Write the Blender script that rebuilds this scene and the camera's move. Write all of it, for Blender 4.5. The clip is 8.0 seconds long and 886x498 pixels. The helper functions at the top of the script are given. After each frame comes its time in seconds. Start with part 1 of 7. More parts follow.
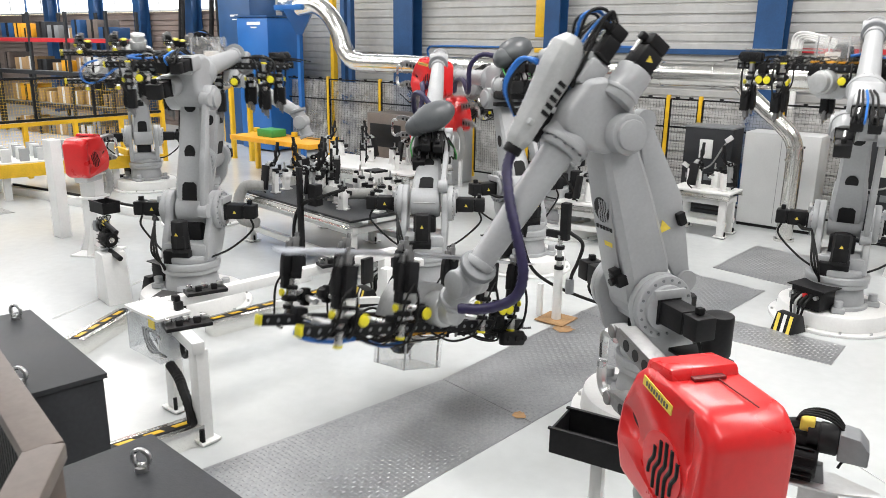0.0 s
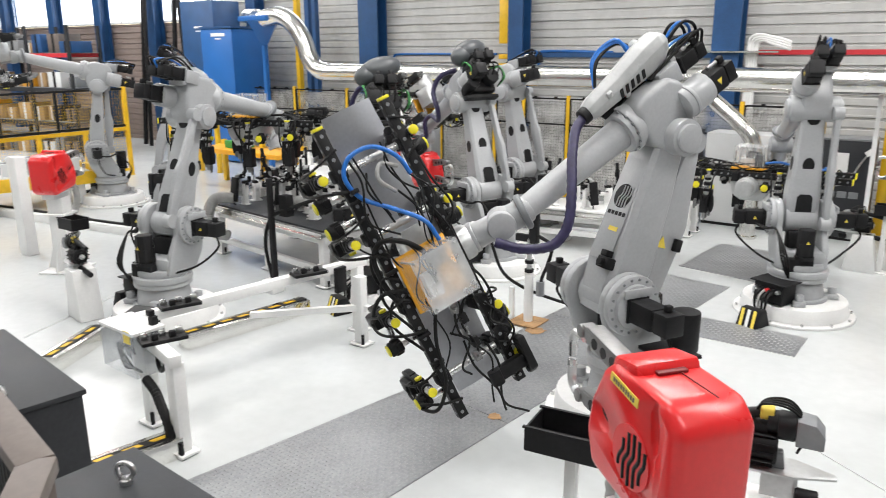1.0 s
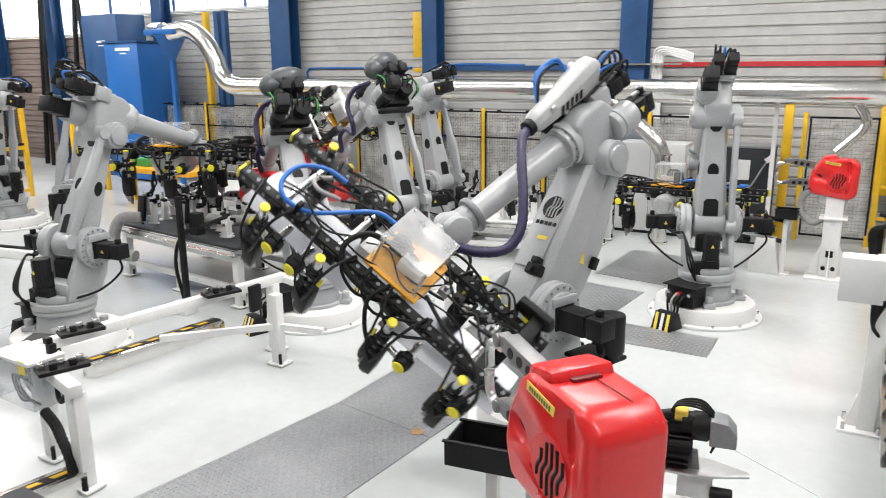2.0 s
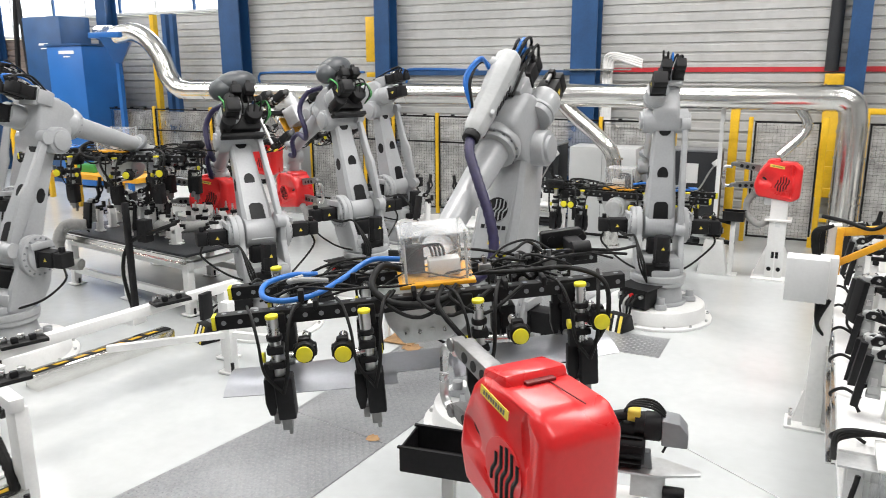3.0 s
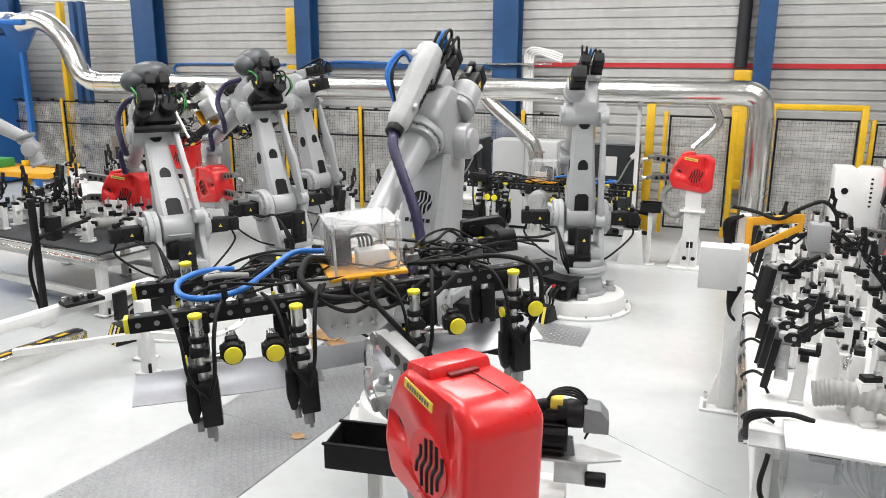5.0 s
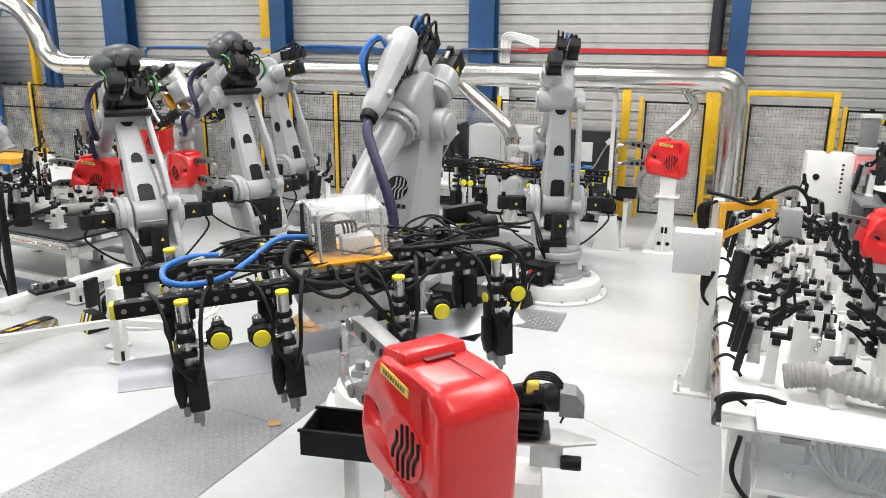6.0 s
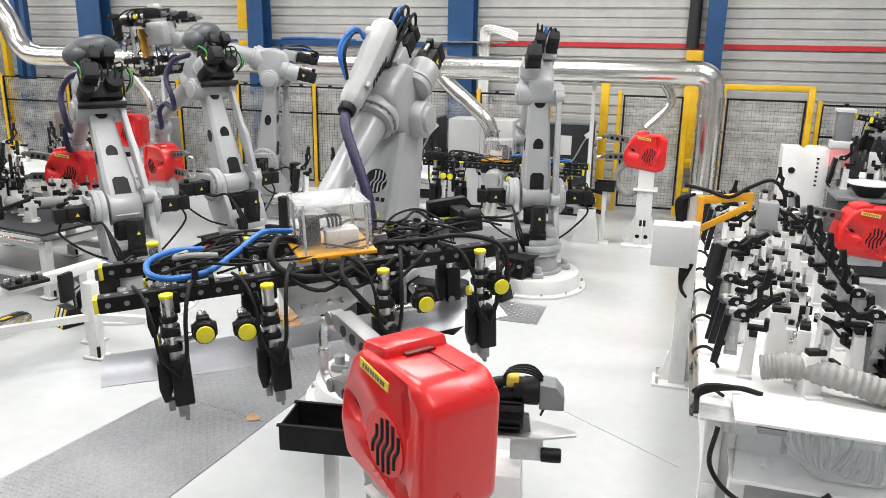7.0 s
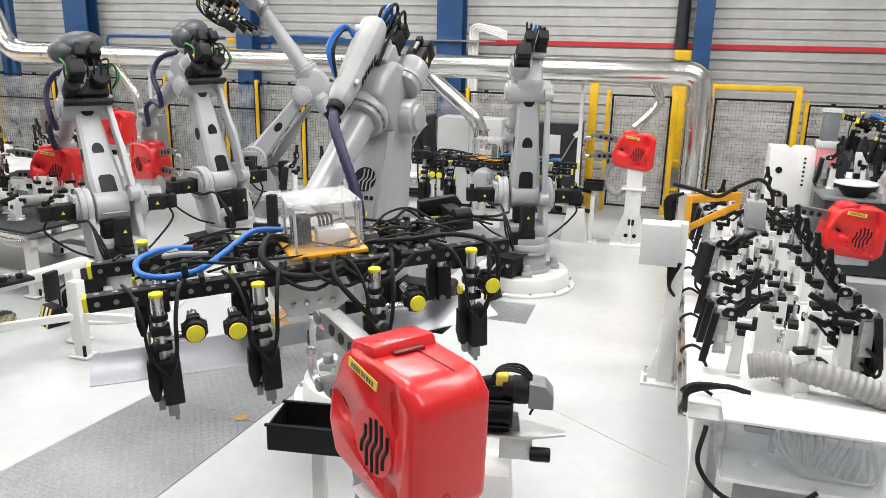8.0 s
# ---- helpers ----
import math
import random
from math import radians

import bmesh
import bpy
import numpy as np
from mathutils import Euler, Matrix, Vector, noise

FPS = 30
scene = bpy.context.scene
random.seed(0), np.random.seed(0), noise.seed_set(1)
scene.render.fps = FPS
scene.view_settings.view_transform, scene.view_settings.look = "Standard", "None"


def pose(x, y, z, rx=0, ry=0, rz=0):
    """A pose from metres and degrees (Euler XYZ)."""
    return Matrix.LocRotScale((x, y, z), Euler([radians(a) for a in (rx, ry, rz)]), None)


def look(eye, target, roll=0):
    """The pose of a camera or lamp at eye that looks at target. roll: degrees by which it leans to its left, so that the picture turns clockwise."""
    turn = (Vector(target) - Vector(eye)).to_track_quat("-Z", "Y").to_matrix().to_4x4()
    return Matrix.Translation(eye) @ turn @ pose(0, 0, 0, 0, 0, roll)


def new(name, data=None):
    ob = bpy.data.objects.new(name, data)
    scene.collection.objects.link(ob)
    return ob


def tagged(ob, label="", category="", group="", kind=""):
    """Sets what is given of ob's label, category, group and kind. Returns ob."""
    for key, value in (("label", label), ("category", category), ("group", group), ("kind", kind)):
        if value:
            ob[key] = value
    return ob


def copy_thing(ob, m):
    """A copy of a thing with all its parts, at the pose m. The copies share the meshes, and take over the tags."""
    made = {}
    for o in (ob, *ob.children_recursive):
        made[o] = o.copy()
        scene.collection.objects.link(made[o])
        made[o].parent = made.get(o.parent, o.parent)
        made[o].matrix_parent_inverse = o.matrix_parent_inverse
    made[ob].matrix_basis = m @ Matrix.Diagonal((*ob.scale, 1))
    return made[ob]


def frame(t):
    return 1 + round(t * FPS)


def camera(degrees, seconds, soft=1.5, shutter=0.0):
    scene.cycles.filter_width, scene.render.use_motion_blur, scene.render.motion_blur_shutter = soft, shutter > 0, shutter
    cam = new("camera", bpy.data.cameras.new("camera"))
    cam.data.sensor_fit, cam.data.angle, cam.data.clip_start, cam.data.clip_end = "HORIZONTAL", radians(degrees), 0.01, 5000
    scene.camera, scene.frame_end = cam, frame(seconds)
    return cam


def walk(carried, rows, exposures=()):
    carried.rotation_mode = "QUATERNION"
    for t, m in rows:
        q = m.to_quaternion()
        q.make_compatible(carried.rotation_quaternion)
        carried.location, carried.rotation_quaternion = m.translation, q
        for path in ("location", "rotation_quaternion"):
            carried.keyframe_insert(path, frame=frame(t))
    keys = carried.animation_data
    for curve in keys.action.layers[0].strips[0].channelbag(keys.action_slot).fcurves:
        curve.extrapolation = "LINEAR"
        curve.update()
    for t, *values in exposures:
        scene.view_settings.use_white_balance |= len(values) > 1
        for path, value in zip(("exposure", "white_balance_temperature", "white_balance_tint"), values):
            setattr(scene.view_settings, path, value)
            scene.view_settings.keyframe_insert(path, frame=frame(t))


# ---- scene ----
cam = camera(60.8, 8.0, 0.7, 0.5)
PATH = [
    (0, (0.279, 1.246, 2.882), (-0.913, 2.763, 2.355), 0.8),
    (0.5, (0.325, 1.143, 2.929), (-0.865, 2.664, 2.409), 0.5),
    (1, (0.336, 1.161, 2.917), (-0.797, 2.727, 2.405), -0.3),
    (1.5, (0.335, 1.212, 2.896), (-0.705, 2.847, 2.404), -0.6),
    (3, (0.337, 1.264, 2.882), (-0.526, 3.007, 2.416), -0.3),
    (3.5, (0.342, 1.279, 2.875), (-0.467, 3.048, 2.412), -0.4),
    (4, (0.341, 1.287, 2.873), (-0.411, 3.081, 2.408), -0.1),
    (4.5, (0.343, 1.286, 2.871), (-0.371, 3.094, 2.403), 0.1),
    (6, (0.341, 1.303, 2.862), (-0.28, 3.133, 2.346), 0.6),
    (6.5, (0.339, 1.313, 2.856), (-0.253, 3.15, 2.331), 0.7),
    (7, (0.336, 1.314, 2.857), (-0.232, 3.157, 2.325), 0.9),
    (7.5, (0.335, 1.322, 2.852), (-0.218, 3.169, 2.319), 1.0),
    (8, (0.33, 1.327, 2.852), (-0.209, 3.177, 2.318), 1.2),
]
EXPOSURES = ((0.0, 0.21), (8.0, 0.25))
walk(cam, [(t, look(eye, target, roll)) for t, eye, target, roll in PATH], EXPOSURES)

# ---- world, sun, lights ----
world = bpy.data.worlds.new("world")
scene.world = world
world.use_nodes = True
wn = world.node_tree.nodes
sky = wn.new("ShaderNodeTexSky")
sky.sky_type, sky.sun_disc = "NISHITA", False
sky.sun_elevation, sky.sun_rotation = radians(48), radians(-60)
wn["Background"].inputs["Strength"].default_value = 0.14
world.node_tree.links.new(sky.outputs[0], wn["Background"].inputs["Color"])
sun_data = bpy.data.lights.new("sun", "SUN")
sun_data.energy, sun_data.angle, sun_data.color = 0.6, radians(12), (1, 0.94, 0.85)
sun = new("sun", sun_data)
sun.matrix_world = look((-20, 10, 30), (-4, 3, 0))


def sky_fill_lamp(x, y, sx, sy, power):
    d = bpy.data.lights.new("sky_fill_lamp", "AREA")
    d.shape, d.size, d.size_y, d.energy, d.color = "RECTANGLE", sx, sy, power, (1.0, 0.97, 0.94)
    ob = new("sky_fill_lamp", d)
    ob.matrix_world = pose(x, y, 7.95)
    return ob


# Lamps stand in for skylights; rows at -27 and -21 added to brighten racks.
SKY_FILL_SPOTS = [(x, y) for x in (-27, -21, -15, -9, -3, 3) for y in (1.5, 6.5, 11.5)]
for sx_, sy_ in SKY_FILL_SPOTS:
    sky_fill_lamp(sx_, sy_, 3.2, 1.6, {-27: 260, -21: 260, -15: 175, -9: 105, -3: 265, 3: 240}[sx_] * (0.68 if sy_ < 2 and sx_ > -12 else 1.07))


# ---- materials ----
def material(name, color, rough=0.5, metal=0.0, vary=0.12, scale=4.0, bump=0.0, bump_scale=60.0, fine=40.0, coat=0.0):
    """A surface with colour variation at two scales and fine relief."""
    m = bpy.data.materials.new(name)
    m.use_nodes = True
    nt = m.node_tree
    b = nt.nodes["Principled BSDF"]
    co = nt.nodes.new("ShaderNodeTexCoord")
    n1 = nt.nodes.new("ShaderNodeTexNoise")
    n1.inputs["Scale"].default_value, n1.inputs["Detail"].default_value = scale, 5
    n2 = nt.nodes.new("ShaderNodeTexNoise")
    n2.inputs["Scale"].default_value, n2.inputs["Detail"].default_value = fine, 3
    for n in (n1, n2):
        nt.links.new(co.outputs["Object"], n.inputs["Vector"])
    mix = nt.nodes.new("ShaderNodeMath")
    mix.operation = "MULTIPLY_ADD"
    nt.links.new(n1.outputs["Fac"], mix.inputs[0])
    mix.inputs[1].default_value = 0.65
    sc = nt.nodes.new("ShaderNodeMath")
    sc.operation = "MULTIPLY"
    nt.links.new(n2.outputs["Fac"], sc.inputs[0])
    sc.inputs[1].default_value = 0.35
    nt.links.new(sc.outputs[0], mix.inputs[2])
    ramp = nt.nodes.new("ShaderNodeValToRGB")
    lo = [max(0, c * (1 - vary * 1.6)) for c in color]
    hi = [min(1, c * (1 + vary)) for c in color]
    ramp.color_ramp.elements[0].position, ramp.color_ramp.elements[0].color = 0.3, (*lo, 1)
    ramp.color_ramp.elements[1].position, ramp.color_ramp.elements[1].color = 0.68, (*hi, 1)
    nt.links.new(mix.outputs[0], ramp.inputs[0])
    nt.links.new(ramp.outputs[0], b.inputs["Base Color"])
    rr = nt.nodes.new("ShaderNodeMapRange")
    rr.inputs["To Min"].default_value, rr.inputs["To Max"].default_value = max(0.03, rough - 0.1), min(1, rough + 0.1)
    nt.links.new(n1.outputs["Fac"], rr.inputs["Value"])
    nt.links.new(rr.outputs[0], b.inputs["Roughness"])
    b.inputs["Metallic"].default_value = metal
    if coat:
        b.inputs["Coat Weight"].default_value, b.inputs["Coat Roughness"].default_value = coat, 0.08
    if bump:
        nb = nt.nodes.new("ShaderNodeTexNoise")
        nb.inputs["Scale"].default_value = bump_scale
        nt.links.new(co.outputs["Object"], nb.inputs["Vector"])
        bp = nt.nodes.new("ShaderNodeBump")
        bp.inputs["Strength"].default_value, bp.inputs["Distance"].default_value = bump, 0.01
        nt.links.new(nb.outputs["Fac"], bp.inputs["Height"])
        nt.links.new(bp.outputs[0], b.inputs["Normal"])
    return m


def clear_plastic(name, color=(0.93, 0.95, 0.95), alpha=0.25, rough=0.08, wrinkle=0.5):
    m = bpy.data.materials.new(name)
    m.use_nodes = True
    nt = m.node_tree
    b = nt.nodes["Principled BSDF"]
    b.inputs["Base Color"].default_value = (*color, 1)
    b.inputs["Roughness"].default_value = rough
    co = nt.nodes.new("ShaderNodeTexCoord")
    n1 = nt.nodes.new("ShaderNodeTexNoise")
    n1.inputs["Scale"].default_value, n1.inputs["Detail"].default_value = 3.0, 6
    nt.links.new(co.outputs["Object"], n1.inputs["Vector"])
    rr = nt.nodes.new("ShaderNodeMapRange")
    rr.inputs["From Min"].default_value, rr.inputs["From Max"].default_value = 0.3, 0.75
    rr.inputs["To Min"].default_value, rr.inputs["To Max"].default_value = alpha * 0.5, min(1, alpha * 1.8)
    nt.links.new(n1.outputs["Fac"], rr.inputs["Value"])
    nt.links.new(rr.outputs[0], b.inputs["Alpha"])
    bp = nt.nodes.new("ShaderNodeBump")
    bp.inputs["Strength"].default_value, bp.inputs["Distance"].default_value = wrinkle, 0.03
    nt.links.new(n1.outputs["Fac"], bp.inputs["Height"])
    nt.links.new(bp.outputs[0], b.inputs["Normal"])
    return m


FLOOR = material("floor_epoxy", (0.55, 0.57, 0.57), 0.2, 0, 0.05, 0.5, 0.06, 30, 8)
PLATE = material("plate_steel", (0.36, 0.37, 0.38), 0.36, 0.7, 0.2, 1.3, 0.1, 90)
SIDING = material("wall_siding", (0.52, 0.52, 0.51), 0.42, 0.25, 0.12, 0.7, 0.08, 20, 6)
SIDING_DARK = material("wall_brown", (0.25, 0.2, 0.18), 0.6, 0.1, 0.2, 1.0, 0.1, 20)
BLUE_STEEL = material("blue_paint", (0.016, 0.07, 0.19), 0.42, 0, 0.15, 3, 0.05)
BLUE_BRIGHT = material("bright_blue_paint", (0.016, 0.13, 0.42), 0.35, 0, 0.08, 2)
YELLOW = material("yellow_paint", (0.76, 0.46, 0.015), 0.4, 0, 0.1, 5)
ORANGE = material("orange_paint", (0.8, 0.38, 0.02), 0.4, 0, 0.08, 5)
RED_STRIPE = material("red_paint", (0.55, 0.03, 0.04), 0.45, 0, 0.1, 5)
RED = material("red_plastic", (0.72, 0.02, 0.022), 0.3, 0, 0.05, 5, 0.03, 140, coat=0.15)
ARM_GREY = material("dark_cast_metal", (0.24, 0.24, 0.24), 0.42, 0.7, 0.15, 8, 0.08, 100)
# Cover red darkened, for its seam and the shade in the gap.
RED_SEAM_SHADE = material("red_seam_and_gap_shade", (0.16, 0.008, 0.01), 0.5)
GALV = material("galvanised_duct", (0.8, 0.79, 0.76), 0.2, 1, 0.06, 5, 0.12, 9)
STEEL = material("bright_steel", (0.62, 0.62, 0.62), 0.28, 1, 0.1, 8, 0.03)
ALU = material("cast_aluminium", (0.56, 0.57, 0.57), 0.4, 0.6, 0.1, 8, 0.08, 120)
ROBOT = material("robot_grey_paint", (0.385, 0.395, 0.405), 0.32, 0, 0.07, 3, 0.05, 90, coat=0.1)
POD = material("pod_grey", (0.075, 0.082, 0.088), 0.38, 0, 0.1, 4)
ROBOT_DK = material("robot_dark_grey", (0.2, 0.21, 0.22), 0.4, 0, 0.1, 4)
BLACK = material("black_coating", (0.012, 0.012, 0.013), 0.5, 0, 0.3, 6, 0.05, 100)
RUBBER = material("black_rubber", (0.012, 0.012, 0.012), 0.55, 0, 0.3, 10)
WHITE = material("white_paint", (0.8, 0.8, 0.79), 0.35, 0, 0.05, 4, 0.03)
CAB_GREY = material("light_grey_cabinet", (0.68, 0.69, 0.69), 0.4, 0, 0.04, 3)
CAB_DARK = material("dark_cabinet", (0.036, 0.038, 0.042), 0.46, 0, 0.15, 3, 0.08, 160)
PURPLE = material("purple_hose", (0.022, 0.017, 0.065), 0.45, 0, 0.2, 20)
BLUE_HOSE = material("blue_hose", (0.02, 0.16, 0.55), 0.35, 0, 0.1, 20)
GREEN = material("green_cable", (0.05, 0.3, 0.07), 0.45, 0, 0.1, 20)
GREY_HOSE = material("grey_duct_hose", (0.33, 0.33, 0.32), 0.6, 0, 0.12, 12)
LIME = material("lime_cap", (0.8, 0.71, 0.025), 0.4, 0, 0.06, 12)
LABEL_Y = material("yellow_label", (0.8, 0.62, 0.08), 0.5, 0, 0.05, 20)
WOOD = material("cardboard", (0.42, 0.27, 0.13), 0.8, 0, 0.2, 3)
PANEL = material("sheet_panel", (0.42, 0.43, 0.46), 0.34, 0.85, 0.08, 2, 0.05, 8)
RUST = material("rust_stain", (0.34, 0.2, 0.09), 0.7, 0, 0.3, 6)
PINK = material("pink_panel", (0.85, 0.3, 0.3), 0.4, 0, 0.05, 6)
BEIGE = material("beige_guard_base", (0.72, 0.5, 0.16), 0.45, 0, 0.06, 6)
TAUPE = material("taupe_rail", (0.14, 0.115, 0.1), 0.5, 0, 0.15, 4)
FILM = clear_plastic("plastic_film", (0.75, 0.74, 0.72), 0.42, 0.12)
CLEAR = clear_plastic("clear_cover", (0.93, 0.95, 0.96), 0.1, 0.05, 0.01)
# Denser clear plastic: the top pane's whitish skylight reflection put into its colour.
CLEAR_SHEEN = clear_plastic("clear_cover_sheen", (0.8, 0.82, 0.83), 0.3, 0.12, 0.01)
HAZY = clear_plastic("hazy_cover", (0.66, 0.7, 0.74), 0.22, 0.1, 0.02)
HOUSING = material("hose_housing_grey", (0.42, 0.43, 0.43), 0.42, 0, 0.08, 6, 0.05, 90)
CLAMP = material("clamp_grey", (0.42, 0.43, 0.43), 0.42, 0.3, 0.12, 8, 0.06, 120)
for dull in (BLACK, RUBBER, CAB_DARK):
    dull.node_tree.nodes["Principled BSDF"].inputs["Specular IOR Level"].default_value = 0.22
LENS_GREEN = material("green_lamp", (0.0, 0.8, 0.25), 0.3)


# ---- mesh helpers ----
def place(bm, m):
    bmesh.ops.transform(bm, matrix=m, verts=bm.verts)
    return bm


def box(sx, sy, sz, bevel=0.0, at=(0, 0, 0), seg=2):
    bm = bmesh.new()
    bmesh.ops.create_cube(bm, size=1)
    bmesh.ops.scale(bm, vec=(sx, sy, sz), verts=bm.verts)
    if bevel:
        bmesh.ops.bevel(bm, geom=bm.edges[:], offset=bevel, segments=seg, affect="EDGES", profile=0.5)
    bmesh.ops.translate(bm, vec=at, verts=bm.verts)
    return bm


def cyl(r, h, at=(0, 0, 0), axis="z", r2=None, seg=24, bevel=0.0):
    """A cylinder or cone frustum centred at a point, along an axis."""
    bm = bmesh.new()
    bmesh.ops.create_cone(bm, cap_ends=True, segments=seg, radius1=r, radius2=r if r2 is None else r2, depth=h)
    if bevel:
        caps = [e for e in bm.edges if abs(e.verts[0].co.z - e.verts[1].co.z) < 1e-6]
        bmesh.ops.bevel(bm, geom=caps, offset=bevel, segments=2, affect="EDGES", profile=0.5)
    if axis == "x":
        bmesh.ops.rotate(bm, cent=(0, 0, 0), matrix=Matrix.Rotation(radians(90), 3, "Y"), verts=bm.verts)
    elif axis == "y":
        bmesh.ops.rotate(bm, cent=(0, 0, 0), matrix=Matrix.Rotation(radians(-90), 3, "X"), verts=bm.verts)
    bmesh.ops.translate(bm, vec=at, verts=bm.verts)
    return bm


def ball(r, at=(0, 0, 0), stretch=(1, 1, 1), seg=20):
    bm = bmesh.new()
    bmesh.ops.create_uvsphere(bm, u_segments=seg, v_segments=seg // 2 + 2, radius=r)
    bmesh.ops.scale(bm, vec=stretch, verts=bm.verts)
    bmesh.ops.translate(bm, vec=at, verts=bm.verts)
    return bm


def prism(outline, depth, bevel=0.0, axis="y", at=(0, 0, 0), seg=2):
    """An outline in (x, z) drawn out along y, centred; or the same lying along another axis."""
    bm = bmesh.new()
    a = [bm.verts.new((x, -depth / 2, z)) for x, z in outline]
    b = [bm.verts.new((x, depth / 2, z)) for x, z in outline]
    n = len(outline)
    bm.faces.new(a)
    bm.faces.new(b[::-1])
    for i in range(n):
        bm.faces.new((a[i], b[i], b[(i + 1) % n], a[(i + 1) % n]))
    bmesh.ops.recalc_face_normals(bm, faces=bm.faces)
    if bevel:
        bmesh.ops.bevel(bm, geom=bm.edges[:], offset=bevel, segments=seg, affect="EDGES", profile=0.5, clamp_overlap=True)
    if axis == "x":
        bmesh.ops.rotate(bm, cent=(0, 0, 0), matrix=Matrix.Rotation(radians(90), 3, "Z"), verts=bm.verts)
    bmesh.ops.translate(bm, vec=at, verts=bm.verts)
    return bm


def join(*bms):
    """Several meshes as one."""
    out = bmesh.new()
    for bm in bms:
        me = bpy.data.meshes.new("tmp")
        bm.to_mesh(me)
        bm.free()
        out.from_mesh(me)
        bpy.data.meshes.remove(me)
    return out


def rod(a, b, r, seg=12, r2=None):
    """A round bar from a to b."""
    a, b = Vector(a), Vector(b)
    bm = cyl(r, (b - a).length, seg=seg, r2=r2)
    return place(bm, Matrix.Translation((a + b) / 2) @ (b - a).to_track_quat("Z", "Y").to_matrix().to_4x4())


def bar(a, b, w, h, bevel=0.0):
    """A rectangular bar from a to b."""
    a, b = Vector(a), Vector(b)
    bm = box(w, h, (b - a).length, bevel)
    return place(bm, Matrix.Translation((a + b) / 2) @ (b - a).to_track_quat("Z", "Y").to_matrix().to_4x4())


def spline(points, n):
    """A smooth line through the points (Catmull-Rom)."""
    p = [Vector(q) for q in points]
    p = [2 * p[0] - p[1]] + p + [2 * p[-1] - p[-2]]
    out = []
    for i in range(1, len(p) - 2):
        for k in range(n):
            t = k / n
            out.append(0.5 * ((2 * p[i]) + (p[i + 1] - p[i - 1]) * t + (2 * p[i - 1] - 5 * p[i] + 4 * p[i + 1] - p[i + 2]) * t * t
                              + (3 * p[i] - p[i - 1] - 3 * p[i + 1] + p[i + 2]) * t ** 3))
    out.append(p[-2])
    return out


def tube(points, r, n=6, seg=10, ribs=0.0):
    """A hose along a smooth line; ribs: depth of its rings."""
    line = spline(points, n)
    bm = bmesh.new()
    rings = []
    side = None
    for i, q in enumerate(line):
        d = (line[min(i + 1, len(line) - 1)] - line[max(i - 1, 0)]).normalized()
        if side is None:
            side = d.orthogonal().normalized()
        side = (side - d * side.dot(d)).normalized()
        up = d.cross(side)
        rr = r + (ribs if i % 2 else 0)
        rings.append([bm.verts.new(q + (side * math.cos(a) + up * math.sin(a)) * rr) for a in (2 * math.pi * k / seg for k in range(seg))])
    for u, v in zip(rings, rings[1:]):
        for k in range(seg):
            bm.faces.new((u[k], u[(k + 1) % seg], v[(k + 1) % seg], v[k]))
    bm.faces.new(rings[0][::-1])
    bm.faces.new(rings[-1])
    return bm


def finish(name, bm, mat, smooth=True):
    me = bpy.data.meshes.new(name)
    bmesh.ops.recalc_face_normals(bm, faces=bm.faces)
    if smooth:
        for f in bm.faces:
            f.smooth = True
        for e in bm.edges:
            if len(e.link_faces) == 2 and e.calc_face_angle(0) > 0.6:
                e.smooth = False
    bm.to_mesh(me)
    bm.free()
    me.materials.append(mat)
    return me


def part(name, bm, mat, parent, label="", m=None):
    """One mesh object under a thing or under a part."""
    ob = new(name, finish(name, bm, mat))
    ob.parent = parent
    if m is not None:
        ob.matrix_basis = m
    return tagged(ob, label)


def thing(name, m, label, category, group=""):
    """An empty at the base of a thing, for its parts."""
    ob = new(name)
    ob.empty_display_size = 0.1
    ob.matrix_basis = m
    return tagged(ob, label, category, group)


def setting(name, bm, mat, label=""):
    return tagged(new(name, finish(name, bm, mat)), label, kind="structure")


def text_mesh(body, size, depth=0.001):
    cu = bpy.data.curves.new("text", "FONT")
    cu.body, cu.size, cu.extrude, cu.align_x, cu.align_y = body, size, depth, "CENTER", "CENTER"
    ob = new("text_tmp", cu)
    bpy.context.view_layer.update()
    me = bpy.data.meshes.new_from_object(ob.evaluated_get(bpy.context.evaluated_depsgraph_get()))
    bpy.data.objects.remove(ob)
    bm = bmesh.new()
    bm.from_mesh(me)
    bpy.data.meshes.remove(me)
    return bm


# ---- the hall ----
WALL_Y = 16.2
setting("floor", box(70, 40, 0.3, at=(-10, 8, -0.15)), FLOOR, "glossy light grey epoxy factory floor")


def corrugated(x0, x1, z0, z1):
    """Horizontal cladding with a stepped profile, with thickness."""
    bm = bmesh.new()
    prof, z = [], z0
    while z < z1:
        prof += [(0.0, z), (0.0, z + 0.105), (0.028, z + 0.118), (0.028, z + 0.150), (0.0, z + 0.163)]
        z += 0.17
        if int(z / 0.17) % 5 == 0:
            prof += [(-0.012, z - 0.004), (-0.012, z + 0.03)]
            z += 0.034
    prof = [(y, min(zz, z1)) for y, zz in prof]
    a = [bm.verts.new((x0, WALL_Y + y, zz)) for y, zz in prof]
    b = [bm.verts.new((x1, WALL_Y + y, zz)) for y, zz in prof]
    for i in range(len(prof) - 1):
        if prof[i] != prof[i + 1]:
            bm.faces.new((a[i], b[i], b[i + 1], a[i + 1]))
    return join(bm, box(x1 - x0, 0.12, z1 - z0, at=((x0 + x1) / 2, WALL_Y + 0.12, (z0 + z1) / 2)))


